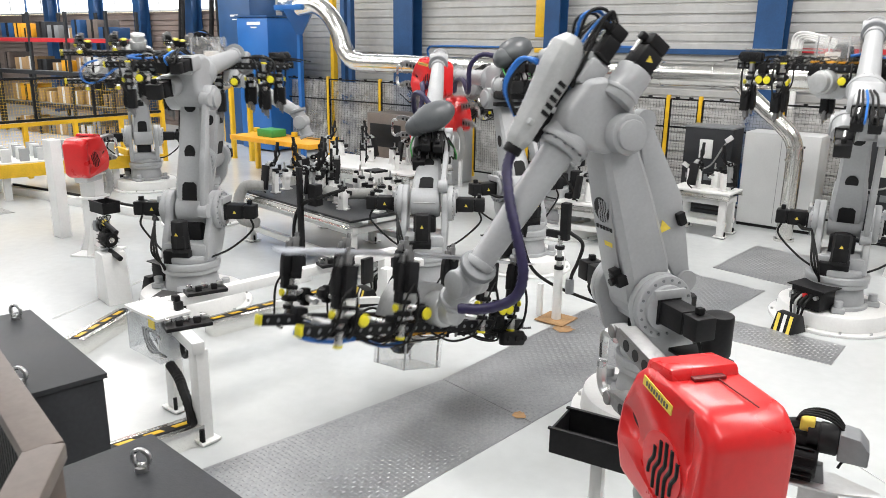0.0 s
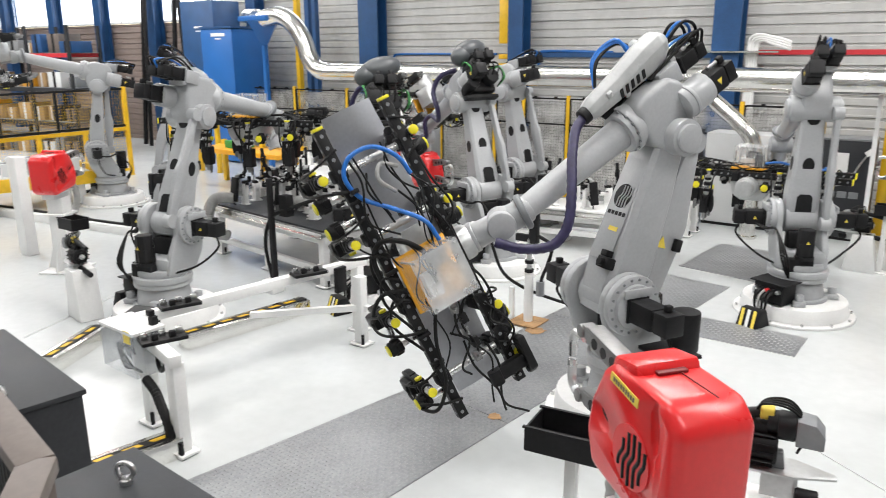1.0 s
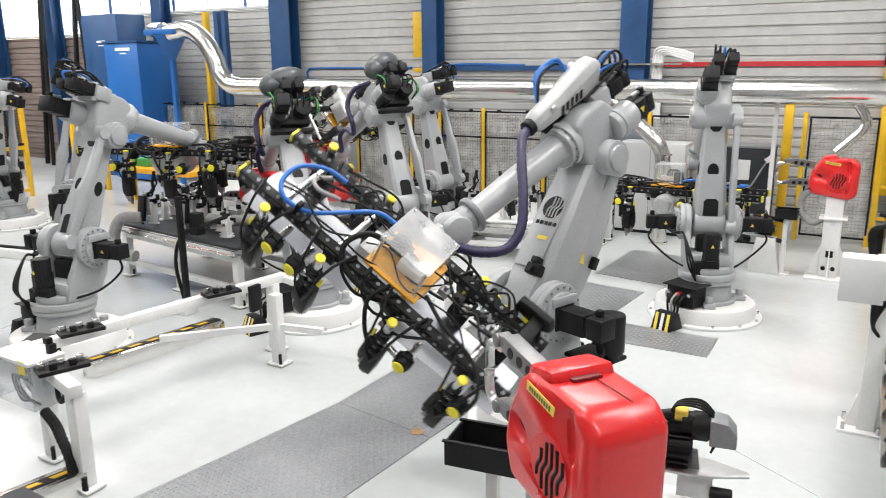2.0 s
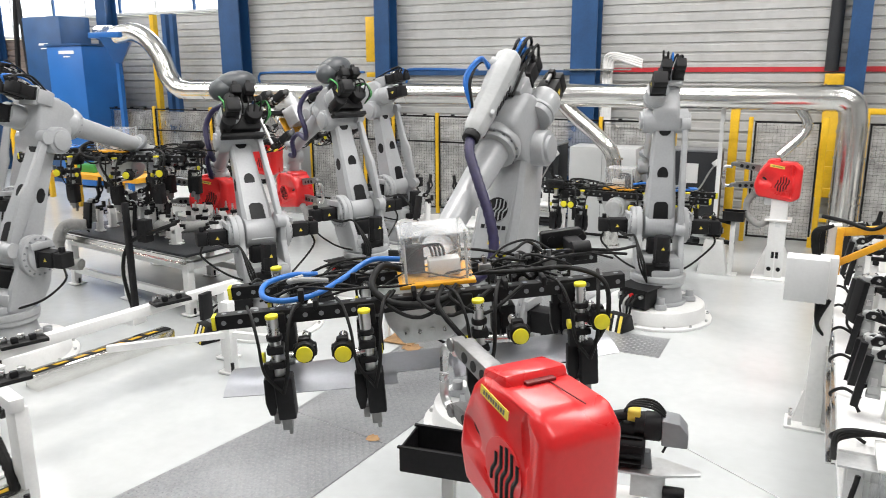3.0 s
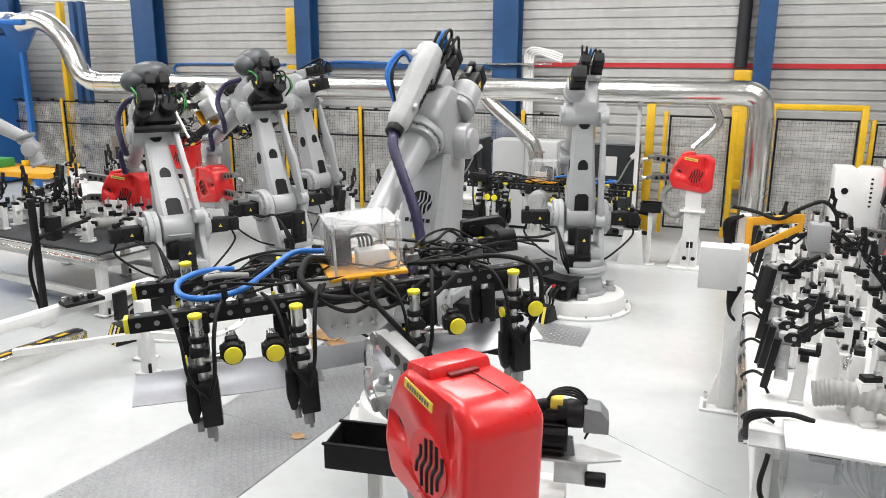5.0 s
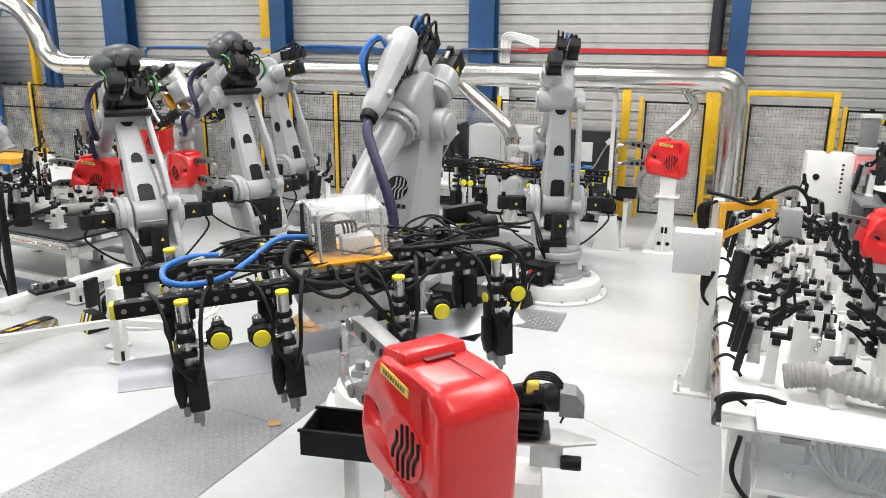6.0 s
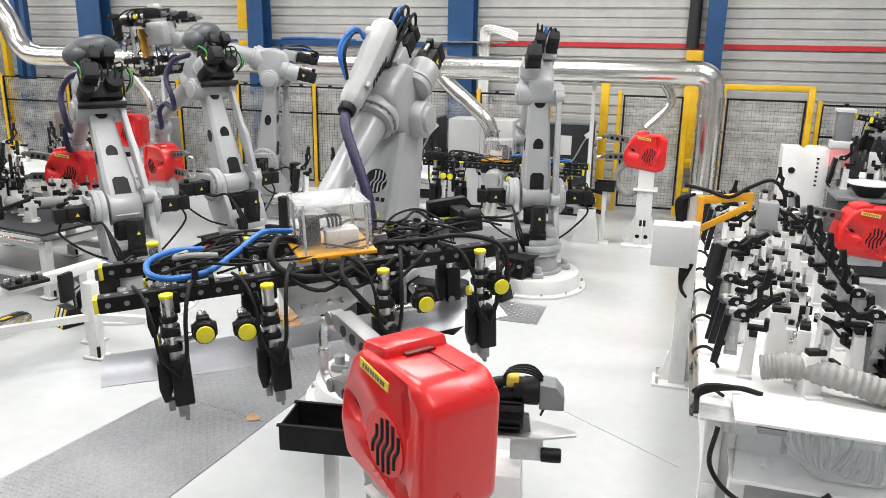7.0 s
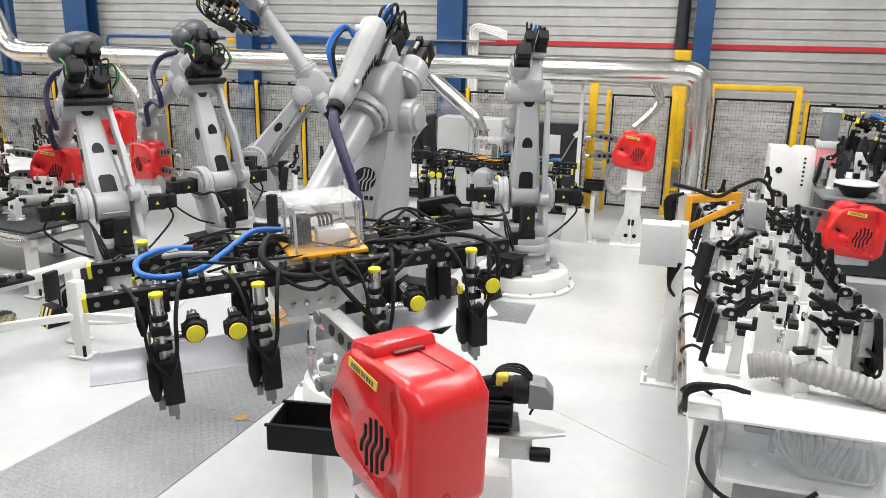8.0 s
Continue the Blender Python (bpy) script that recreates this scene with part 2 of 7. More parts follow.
setting("wall_north_1", corrugated(-12.6, 9.0, 0, 8.0), SIDING, "light grey horizontal ribbed metal cladding")
setting("wall_north_2", corrugated(-19.4, -12.6, 0, 4.25), SIDING, "light grey ribbed metal cladding below windows")
setting("wall_north_3", corrugated(-45, -19.4, 0, 3.75), SIDING_DARK, "brownish ribbed metal cladding below windows")
setting("wall_north_4", box(32.4, 0.2, 1.6, at=(-28.8, WALL_Y + 0.1, 7.2)), SIDING, "grey cladding above windows")
# The next three walls are unseen, added to close the hall.
setting("wall_south", box(70, 0.2, 8, at=(-10, -8.1, 4)), SIDING, "unseen plain grey wall that closes the hall")
setting("wall_east", box(0.2, 30, 8, at=(12, 4, 4)), SIDING, "unseen plain grey wall that closes the hall")
setting("wall_west", box(0.2, 30, 8, at=(-45, 4, 4)), SIDING_DARK, "unseen dark far wall that closes the hall")


def ceiling_mesh():
    xs = sorted({-45.0, 12.0, *[x + s * 1.6 for x, _ in SKY_FILL_SPOTS for s in (-1, 1)]})
    ys = sorted({-8.0, 16.4, *[y + s * 0.8 for _, y in SKY_FILL_SPOTS for s in (-1, 1)]})
    pieces = []
    for i in range(len(xs) - 1):
        for k in range(len(ys) - 1):
            cx, cy = (xs[i] + xs[i + 1]) / 2, (ys[k] + ys[k + 1]) / 2
            if any(abs(cx - x) < 1.6 and abs(cy - y) < 0.8 for x, y in SKY_FILL_SPOTS):
                continue
            pieces.append(box(xs[i + 1] - xs[i], ys[k + 1] - ys[k], 0.15, at=(cx, cy, 8.1)))
    return join(*pieces)


# Unseen roof added to close the hall, open at each lamp.
setting("ceiling", ceiling_mesh(), CAB_GREY, "unseen light roof, open at the skylight and fill lamps")


def window_strip(number, x0, x1, z0, z1):
    ob = tagged(new("window_%d" % number), "bright strip window with blue mullions", kind="structure")
    n = max(1, round((x1 - x0) / 1.4))
    w = (x1 - x0) / n
    for k in range(n):
        part("pane", box(w - 0.06, 0.02, z1 - z0 - 0.06, at=(x0 + (k + 0.5) * w, WALL_Y + 0.1, (z0 + z1) / 2)), SKY_PANE, ob)
        part("mullion", box(0.06, 0.1, z1 - z0, at=(x0 + k * w, WALL_Y + 0.08, (z0 + z1) / 2)), BLUE_STEEL if k % 2 == 0 else CAB_GREY, ob)
    part("sill", box(x1 - x0, 0.16, 0.06, at=((x0 + x1) / 2, WALL_Y + 0.03, z0)), CAB_GREY, ob)


# The bright sky behind the windows is put into the panes as emission.
SKY_PANE = bpy.data.materials.new("pane_sky_glow")
SKY_PANE.use_nodes = True
SKY_PANE.node_tree.nodes["Principled BSDF"].inputs["Base Color"].default_value = (0.9, 0.93, 0.95, 1)
SKY_PANE.node_tree.nodes["Principled BSDF"].inputs["Emission Color"].default_value = (0.92, 0.96, 1, 1)
SKY_PANE.node_tree.nodes["Principled BSDF"].inputs["Emission Strength"].default_value = 2.2
window_strip(1, -19.2, -12.7, 4.3, 6.4)
window_strip(2, -45, -19.6, 3.8, 6.4)


def column(name, x, w=0.5, d=0.34):
    """A blue steel I-column against the wall."""
    bm = join(box(w, 0.03, 8, at=(x, WALL_Y - 0.06, 4)), box(w, 0.03, 8, at=(x, WALL_Y - 0.06 - d, 4)),
              box(0.03, d, 8, at=(x, WALL_Y - 0.06 - d / 2, 4)))
    return setting(name, bm, BLUE_STEEL, "dark blue steel I-column of the hall")


for i_, (cx_, cw_) in enumerate(((-12.5, 0.62), (-8.3, 0.36), (-3.85, 0.5), (0.78, 0.3), (-16.8, 0.36), (-21.5, 0.4), (-24.5, 0.4), (-27.5, 0.4), (-31, 0.4), (5.2, 0.36))):
    column("column_%d" % (i_ + 1), cx_, cw_)
setting("trim_stripe", box(12.3, 0.01, 0.085, at=(2.75, WALL_Y - 0.02, 2.83)), RED_STRIPE, "red painted stripe on the cladding")
setting("trim_rail", box(4.6, 0.05, 0.1, at=(-6.3, WALL_Y - 0.06, 2.78)), BLUE_STEEL, "blue steel rail on the wall")
for gx_, gz_, gh_ in ((-8.6, 3.5, 0.95), (-8.6, 2.75, 0.1), (-8.6, 2.5, 0.2), (0.48, 2.62, 0.28), (0.5, 1.4, 1.5)):
    tagged(new("column_guard", finish("column_guard", box(0.3, 0.28, gh_, 0.01, at=(gx_, WALL_Y - 0.2, gz_)), YELLOW)),
           "yellow painted guard plate beside a blue column", "guard", "column guards")
tagged(new("downpipe", finish("downpipe", rod((0.42, WALL_Y - 0.1, 2.8), (0.42, WALL_Y - 0.1, 7.9), 0.11), CAB_DARK)), "dark grey rain downpipe on the wall", "pipe")
tagged(new("wall_pipe", finish("wall_pipe", tube([(-12.0, 16.175, 2.55), (-12.0, 16.175, 2.74), (-11.6, 16.175, 2.8), (-9, 16.175, 2.8)], 0.025), BLUE_BRIGHT)), "thin blue pipe along the wall", "pipe")
tagged(new("wall_pipe", finish("wall_pipe", tube([(-7.9, 16.17, 2.3), (-7.9, 16.17, 2.75), (-7.7, 16.17, 2.86), (-6.2, 16.17, 2.83)], 0.03), BLUE_BRIGHT)), "thin light blue pipe bend on the wall", "pipe")

# cable bundle that bends over near a column
conduit = thing("cable_conduits", pose(-3.45, 15.85, 0), "bundle of white cable conduits bent over by a column", "conduit")
for k_ in range(4):
    part("conduit", tube([(0.05 * k_, 0, 1.4), (0.05 * k_, 0, 2.8), (0.1 + 0.05 * k_, -0.1, 3.12 - 0.03 * k_), (0.5, -0.15, 3.08 - 0.04 * k_), (0.75, -0.15, 3.0 - 0.04 * k_)], 0.028), WHITE, conduit)
part("tray", box(1.3, 0.1, 0.03, at=(-0.1, -0.1, 2.84)), GALV, conduit)

# floor plates
def tread_plate(corners):
    """Steel plate with raised lozenges; corners in order, on the floor."""
    bm = bmesh.new()
    lo = [bm.verts.new((x, y, 0.0)) for x, y in corners]
    hi = [bm.verts.new((x, y, 0.008)) for x, y in corners]
    bm.faces.new(hi)
    n = len(corners)
    for i in range(n):
        bm.faces.new((lo[i], lo[(i + 1) % n], hi[(i + 1) % n], hi[i]))
    a, b, c3, d = [Vector(c) for c in corners]
    u, v = b - a, d - a
    nu, nv = int(u.length / 0.042), int(v.length / 0.042)
    uh, vh = u.normalized(), v.normalized()
    for i in range(1, nu):
        for k in range(1, nv):
            c = a.lerp(b, i / nu).lerp(d.lerp(c3, i / nu), k / nv)
            along, across = (uh, vh) if (i + k) % 2 else (vh, uh)
            q = [c + along * 0.017, c + across * 0.0065, c - along * 0.017, c - across * 0.0065]
            f = [bm.verts.new((p.x, p.y, 0.0081)) for p in q]
            top = bm.verts.new((c.x, c.y, 0.0135))
            for j in range(4):
                bm.faces.new((f[j], f[(j + 1) % 4], top))
    return bm


PLATES = [((-4.02, 3.1), (-2.72, 3.1), (-2.48, 5.91), (-3.51, 6.08)),
          ((-3.51, 6.095), (-2.48, 5.925), (-2.26, 8.3), (-3.42, 8.45)),
          ((-3.42, 8.465), (-2.26, 8.315), (-2.05, 10.6), (-3.2, 10.75)),
          ((-2.0, 9.3), (-0.9, 9.3), (-0.9, 8.7), (-2.0, 8.7)),
          ((-2.9, 11.2), (-1.7, 11.0), (-1.5, 12.6), (-2.8, 12.8)),
          ((2.6, 7.5), (3.6, 7.5), (3.6, 11.5), (2.6, 11.5)),
          ((-15.2, 5.0), (-13.2, 5.0), (-13.2, 6.6), (-15.2, 6.6))]
for i_, c_ in enumerate(PLATES):
    setting("pavement_%d" % (i_ + 1), tread_plate(c_), PLATE, "grey steel tread plate let into the floor")

# ---- fence ----
FENCE_Y = 14.85
fence = thing("safety_fence", pose(0, FENCE_Y, 0), "black wire mesh safety fence with yellow posts and hung plastic film", "fence")
post_x = [-18.6, -17.2, -16.2, -15.2, -14.2, -12.4, -11.0, -9.6, -8.2, -7.5, -6.5, -5.2, -4.6, -3.2, -1.9, 2.45, 3.9, 5.4, 6.9]
for k_, x_ in enumerate(post_x):
    part("post", box(0.07, 0.07, 2.02, 0.008, at=(x_, 0, 1.01)), YELLOW, fence)
for x0_, x1_ in zip(post_x, post_x[1:]):
    if x1_ > 0 > x0_:
        continue
    w_ = x1_ - x0_ - 0.09
    cx_ = (x0_ + x1_) / 2
    frame_bm = join(box(w_, 0.03, 0.03, at=(cx_, 0, 1.95)), box(w_, 0.03, 0.03, at=(cx_, 0, 0.12)), box(w_, 0.03, 0.03, at=(cx_, 0, 1.45)),
                    box(0.03, 0.03, 1.8, at=(cx_ - w_ / 2, 0, 1.04)), box(0.03, 0.03, 1.8, at=(cx_ + w_ / 2, 0, 1.04)),
                    *[box(0.06, 0.05, 0.05, at=(cx_ + s_ * w_ / 4, -0.02, 1.97)) for s_ in (-1, 1)])
    part("panel_frame", frame_bm, BLACK, fence)


def wires(x0, x1, z0, z1, step=0.055, r=0.0013):
    """Crossed wires as thin square bars."""
    vs, fs = [], []

    def strip(p, q, a, b):
        n = len(vs)
        vs.extend([(p[0] - a, -b, p[1] - b * 0 - a * 0), (p[0] + a, -b, p[1]), (q[0] + a, -b, q[1]), (q[0] - a, -b, q[1])])
        fs.append((n, n + 1, n + 2, n + 3))

    nx = int((x1 - x0) / step)
    for i in range(nx + 1):
        x = x0 + (x1 - x0) * i / nx
        strip((x, z0), (x, z1), r, 0.0)
    nz = int((z1 - z0) / step)
    for k in range(nz + 1):
        z = z0 + (z1 - z0) * k / nz
        n = len(vs)
        vs.extend([(x0, 0.003, z - r), (x1, 0.003, z - r), (x1, 0.003, z + r), (x0, 0.003, z + r)])
        fs.append((n, n + 1, n + 2, n + 3))
    bm = bmesh.new()
    bv = [bm.verts.new(v) for v in vs]
    for f in fs:
        bm.faces.new([bv[i] for i in f])
    ext = bmesh.ops.extrude_face_region(bm, geom=bm.faces[:])
    bmesh.ops.translate(bm, vec=(0, 0.004, 0), verts=[g for g in ext["geom"] if isinstance(g, bmesh.types.BMVert)])
    return bm


tagged(part("wire_mesh", join(wires(-18.6, -1.9, 0.13, 1.94), wires(2.45, 6.9, 0.13, 1.94)), BLACK, fence), kind="stuff")


def film_sheet(x0, x1, z0, z1, seed):
    """A wrinkled sheet of clear film."""
    bm = bmesh.new()
    nx, nz = max(4, int((x1 - x0) / 0.08)), max(4, int((z1 - z0) / 0.08))
    g = [[bm.verts.new((x0 + (x1 - x0) * i / nx, 0.04 * noise.noise((i * 0.35 + seed, k * 0.18, seed)) + 0.015 * noise.noise((i * 1.1, k * 0.9 + seed, 3)),
                        z0 + (z1 - z0) * k / nz)) for k in range(nz + 1)] for i in range(nx + 1)]
    for i in range(nx):
        for k in range(nz):
            bm.faces.new((g[i][k], g[i + 1][k], g[i + 1][k + 1], g[i][k + 1]))
    return bm


for k_, (a_, b_, z_) in enumerate(((-18.5, -14.3, 0.15), (-14.1, -9.7, 0.15), (-9.5, -5.3, 0.15), (-4.5, -2.0, 0.9), (2.5, 5.3, 0.15), (5.45, 6.8, 0.15))):
    part("film", film_sheet(a_, b_, z_, 1.9, k_ * 7.3), FILM, fence, "clear wrinkled plastic film", pose(0, 0.08, 0))

# tall guard posts, gate and service door
gate = thing("fence_gate", pose(0, FENCE_Y - 0.1, 0), "yellow framed mesh gate in the safety fence", "gate")
for x_, w_, h_ in ((-0.93, 0.14, 2.25), (-0.68, 0.07, 2.08), (0.42, 0.09, 2.1), (0.62, 0.06, 2.08), (0.98, 0.08, 2.2), (2.3, 0.1, 2.2)):
    part("gate_post", box(w_, 0.1, h_, 0.008, at=(x_, 0, h_ / 2)), YELLOW, gate)
for z_ in (0.45, 0.95, 1.3, 1.55):
    part("rung", box(0.5, 0.06, 0.05, at=(0.72, 0, z_)), YELLOW, gate)
part("lintel", box(1.42, 0.08, 0.09, 0.008, at=(1.64, 0, 2.2)), YELLOW, gate)
part("foot", box(0.18, 0.2, 0.16, at=(0.42, 0, 0.08)), YELLOW, gate)
for a_, b_ in ((-0.62, 0.36), (1.04, 2.24)):
    part("panel_frame", join(box(b_ - a_, 0.03, 0.03, at=((a_ + b_) / 2, 0, 2.0)), box(b_ - a_, 0.03, 0.03, at=((a_ + b_) / 2, 0, 0.1)),
                             box(0.03, 0.03, 1.9, at=(a_ + 0.015, 0, 1.05)), box(0.03, 0.03, 1.9, at=(b_ - 0.015, 0, 1.05))), BLACK, gate)
    tagged(part("wire_mesh", wires(a_, b_, 0.1, 2.0), BLACK, gate), kind="stuff")
    part("film", film_sheet(a_, b_, 0.12, 1.98, a_ * 9), FILM, gate, "clear wrinkled plastic film", pose(0, 0.07, 0))
part("signal_lamp", cyl(0.035, 0.06, at=(0.85, -0.06, 1.72), axis="y"), LENS_GREEN, gate, "small green signal lamp")

# ---- extraction duct ----
DY, DZ, DR = 13.5, 2.44, 0.185
duct = thing("extraction_duct", pose(0, 0, 0), "shiny galvanised extraction duct with clamp rings under the roof", "duct")
part("main_run", rod((-11.75, DY, DZ), (0.45, DY, DZ), DR, 28), GALV, duct)
part("elbow", tube([(0.4, DY, DZ), (0.58, DY, DZ - 0.01), (0.71, DY, DZ - 0.1), (0.75, DY, DZ - 0.28), (0.755, DY, DZ - 0.4)], DR + 0.003, 5, 24), GALV, duct)
part("drop_pipe", rod((0.755, DY, DZ - 0.38), (0.755, DY, 0.0), DR + 0.01, 28), GALV, duct)
part("rise_bend", tube([(-11.7, DY, DZ), (-12.0, DY, DZ + 0.07), (-12.25, DY, DZ + 0.32), (-12.4, DY, DZ + 0.68), (-12.7, DY, DZ + 1.03), (-13.1, DY, DZ + 1.22), (-13.5, DY, DZ + 1.2), (-13.7, DY, DZ + 1.16)], 0.195, 5, 24, 0.006), GALV, duct)
for x_ in (-11.2, -10.4, -9.5, -8.1, -6.4, -4.8, -3.95, -3.5, -2.2, -1.2, -0.4, 0.3, 0.36):
    part("clamp_ring", cyl(DR + 0.012, 0.03, at=(x_, DY, DZ), axis="x", seg=28), GALV, duct)
for z_ in (1.98, 1.6, 1.05, 0.95):
    part("clamp_ring", cyl(DR + 0.024, 0.03, at=(0.755, DY, z_), seg=28), GALV, duct)
part("branch", tube([(-3.55, DY, DZ - 0.08), (-3.3, DY - 0.02, DZ - 0.32), (-2.78, DY - 0.1, 1.72), (-2.62, DY - 0.1, 1.5), (-2.58, DY - 0.1, 1.2), (-2.58, DY - 0.1, 0.03)], 0.12, 5, 20), GALV, duct)
part("branch_foot", cyl(0.15, 0.04, at=(-2.58, DY - 0.1, 0.02)), GALV, duct)
for z_ in (1.45, 1.25, 0.5):
    part("clamp_ring", cyl(0.135, 0.025, at=(-2.58, DY - 0.1, z_)), GALV, duct)
part("branch", tube([(-9.75, DY, DZ - 0.08), (-9.4, DY, 1.95), (-9.25, DY, 1.7), (-9.2, DY, 1.3)], 0.09, 5, 16), GALV, duct)
part("branch", tube([(0.02, DY, DZ - 0.1), (0.18, DY, 2.08), (0.12, DY, 1.9), (-0.16, DY - 0.1, 1.6)], 0.07, 5, 16), GALV, duct)
for x_ in (-9.0, -1.0):
    part("support_post", box(0.06, 0.06, DZ - DR, at=(x_, DY + 0.1, (DZ - DR) / 2)), CAB_GREY, duct)

dust = thing("dust_collector", pose(-16.95, 14.7, 0), "tall bright blue dust collector cabinet with white lettering", "machine")
part("body", box(1.25, 1.0, 3.4, 0.02, at=(0.62, 0, 1.75)), BLUE_BRIGHT, dust)
part("rear_body", box(1.4, 0.9, 4.2, 0.02, at=(-0.65, 0.35, 2.1)), BLUE_STEEL, dust, "darker blue rear body")
part("ledge", box(1.32, 1.06, 0.05, at=(0.62, 0, 3.48)), BLUE_STEEL, dust)
for k_, (x_, z_, s_) in enumerate(((0.7, 3.3, 0.16), (0.7, 3.2, 0.07), (-0.62, 3.52, 0.1), (-0.62, 3.42, 0.06))):
    part("lettering", box(s_ * 3.4, 0.006, s_ * 0.5, at=(x_, -0.505 if x_ > 0 else -0.105, z_)), WHITE, dust, "white bar lettering")
hopper = thing("duct_hopper", pose(-13.8, 13.6, 0), "blue steel hopper and post below a duct joint", "hopper")
part("cone", cyl(0.1, 0.55, at=(0, 0, 3.3), r2=0.48, seg=4), BLUE_BRIGHT, hopper)
part("rim", box(0.95, 0.7, 0.12, 0.01, at=(0, 0, 3.62)), BLUE_BRIGHT, hopper)
part("post", box(0.1, 0.1, 3.2, at=(0, 0, 1.6)), BLUE_BRIGHT, hopper)
part("inlet", rod((-0.2, 0, 3.68), (-1.1, 0.5, 3.72), 0.17, 20), GALV, hopper)
for x_, w_, c_ in ((-14.75, 0.12, YELLOW), (-14.35, 0.14, BLUE_STEEL), (-14.1, 0.12, BLUE_STEEL)):
    tagged(new("steel_post", finish("steel_post", box(w_, 0.14, 4.2, at=(x_, 15.6, 2.1)), c_)), "painted steel post before the cladding", "post", "posts by the wall")


# ---- cabinets ----
def control_cabinet(x, y, yaw=0):
    c = thing("control_cabinet", pose(x, y, 0, 0, 0, yaw), "dark grey robot control cabinet with a white document holder", "cabinet", "control cabinets")
    part("body", box(0.82, 0.55, 1.5, 0.012, at=(0, 0, 0.8)), CAB_DARK, c)
    part("plinth", box(0.8, 0.5, 0.08, at=(0, 0, 0.04)), BLACK, c)
    part("top_rim", box(0.84, 0.57, 0.03, 0.005, at=(0, 0, 1.56)), ROBOT_DK, c)
    part("document_holder", box(0.22, 0.03, 0.32, 0.006, at=(-0.02, -0.29, 1.2)), WHITE, c, "white document holder")
    for k in range(4):
        part("vent", box(0.13, 0.012, 0.1, 0.004, at=(-0.27 + k * 0.16, -0.278, 0.72)), ROBOT_DK, c)
    for k in range(3):
        part("vent", box(0.62, 0.01, 0.03, at=(0, -0.277, 0.3 - k * 0.07)), BLACK, c)
    part("cable", tube([(-0.3, -0.3, 0.85), (-0.1, -0.36, 0.85), (0.12, -0.38, 0.95), (0.28, -0.36, 1.25), (0.36, -0.34, 1.38)], 0.014), GREY_HOSE, c)
    part("plug", box(0.13, 0.05, 0.08, 0.01), WHITE, c, m=pose(0.37, -0.34, 1.4, 0, -40, 0))
    part("plug", box(0.11, 0.05, 0.07, 0.01), WHITE, c, m=pose(-0.33, -0.31, 0.9, 0, 30, 0))
    return c


cab0 = control_cabinet(-4.15, 14.4)
copy_thing(cab0, pose(-1.45, 14.3, 0))
copy_thing(cab0, pose(3.2, 14.2, 0))
wc = thing("switch_cabinet", pose(-2.95, 14.35, 0), "plain light grey steel switch cabinet", "cabinet")
part("body", box(1.15, 0.6, 1.5, 0.012, at=(0, 0, 0.8)), CAB_GREY, wc)
part("plinth", box(1.13, 0.56, 0.06, at=(0, 0, 0.03)), BLACK, wc)
part("door_seam", box(0.006, 0.006, 1.4, at=(0, -0.302, 0.8)), ROBOT_DK, wc)


# ---- robots ----
A1, J2Z, L3, FZ = 0.215, 1.055, 1.34, 0.24
SMALL_ARM, BIG_ARM = 1.22, 1.3


def robot_poses(yaw, lean, lift, roll=0.0, bend=0.0, l2=SMALL_ARM):
    """Poses of turret, upper arm, forearm and wrist from the joint angles, in the robot's own space."""
    tu = pose(0, 0, 0, 0, 0, yaw)
    ua = tu @ pose(A1, 0, J2Z, 0, lean, 0)
    fa = tu @ Matrix.Translation(Vector((A1, 0, J2Z)) + l2 * Vector((math.sin(radians(lean)), 0, math.cos(radians(lean))))) @ pose(0, 0, 0, 0, -lift, 0)
    wr = fa @ Matrix.Translation((L3, 0, FZ)) @ pose(0, 0, 0, roll, 0, 0) @ pose(0, 0, 0, 0, bend, 0)
    return tu, ua, fa, wr


def loft(sections, chamfer=0.22, bevel=0.0):
    """A body through rectangles (x, y, z, width x, width y) with cut corners, from bottom to top."""
    bm = bmesh.new()
    rings = []
    for cx, cy, z, wx, wy in sections:
        c = chamfer * min(wx, wy)
        hx, hy = wx / 2, wy / 2
        rings.append([bm.verts.new((cx + x, cy + y, z)) for x, y in ((hx, -hy + c), (hx, hy - c), (hx - c, hy), (c - hx, hy), (-hx, hy - c), (-hx, c - hy), (c - hx, -hy), (hx - c, -hy))])
    for u, v in zip(rings, rings[1:]):
        for k in range(8):
            bm.faces.new((u[k], u[(k + 1) % 8], v[(k + 1) % 8], v[k]))
    bm.faces.new(rings[0][::-1])
    bm.faces.new(rings[-1])
    if bevel:
        bmesh.ops.bevel(bm, geom=bm.edges[:], offset=bevel, segments=2, affect="EDGES", profile=0.5, clamp_overlap=True)
    return bm


def oval(rx, rz, n=20):
    return [(rx * math.cos(2 * math.pi * k / n), rz * math.sin(2 * math.pi * k / n)) for k in range(n)]


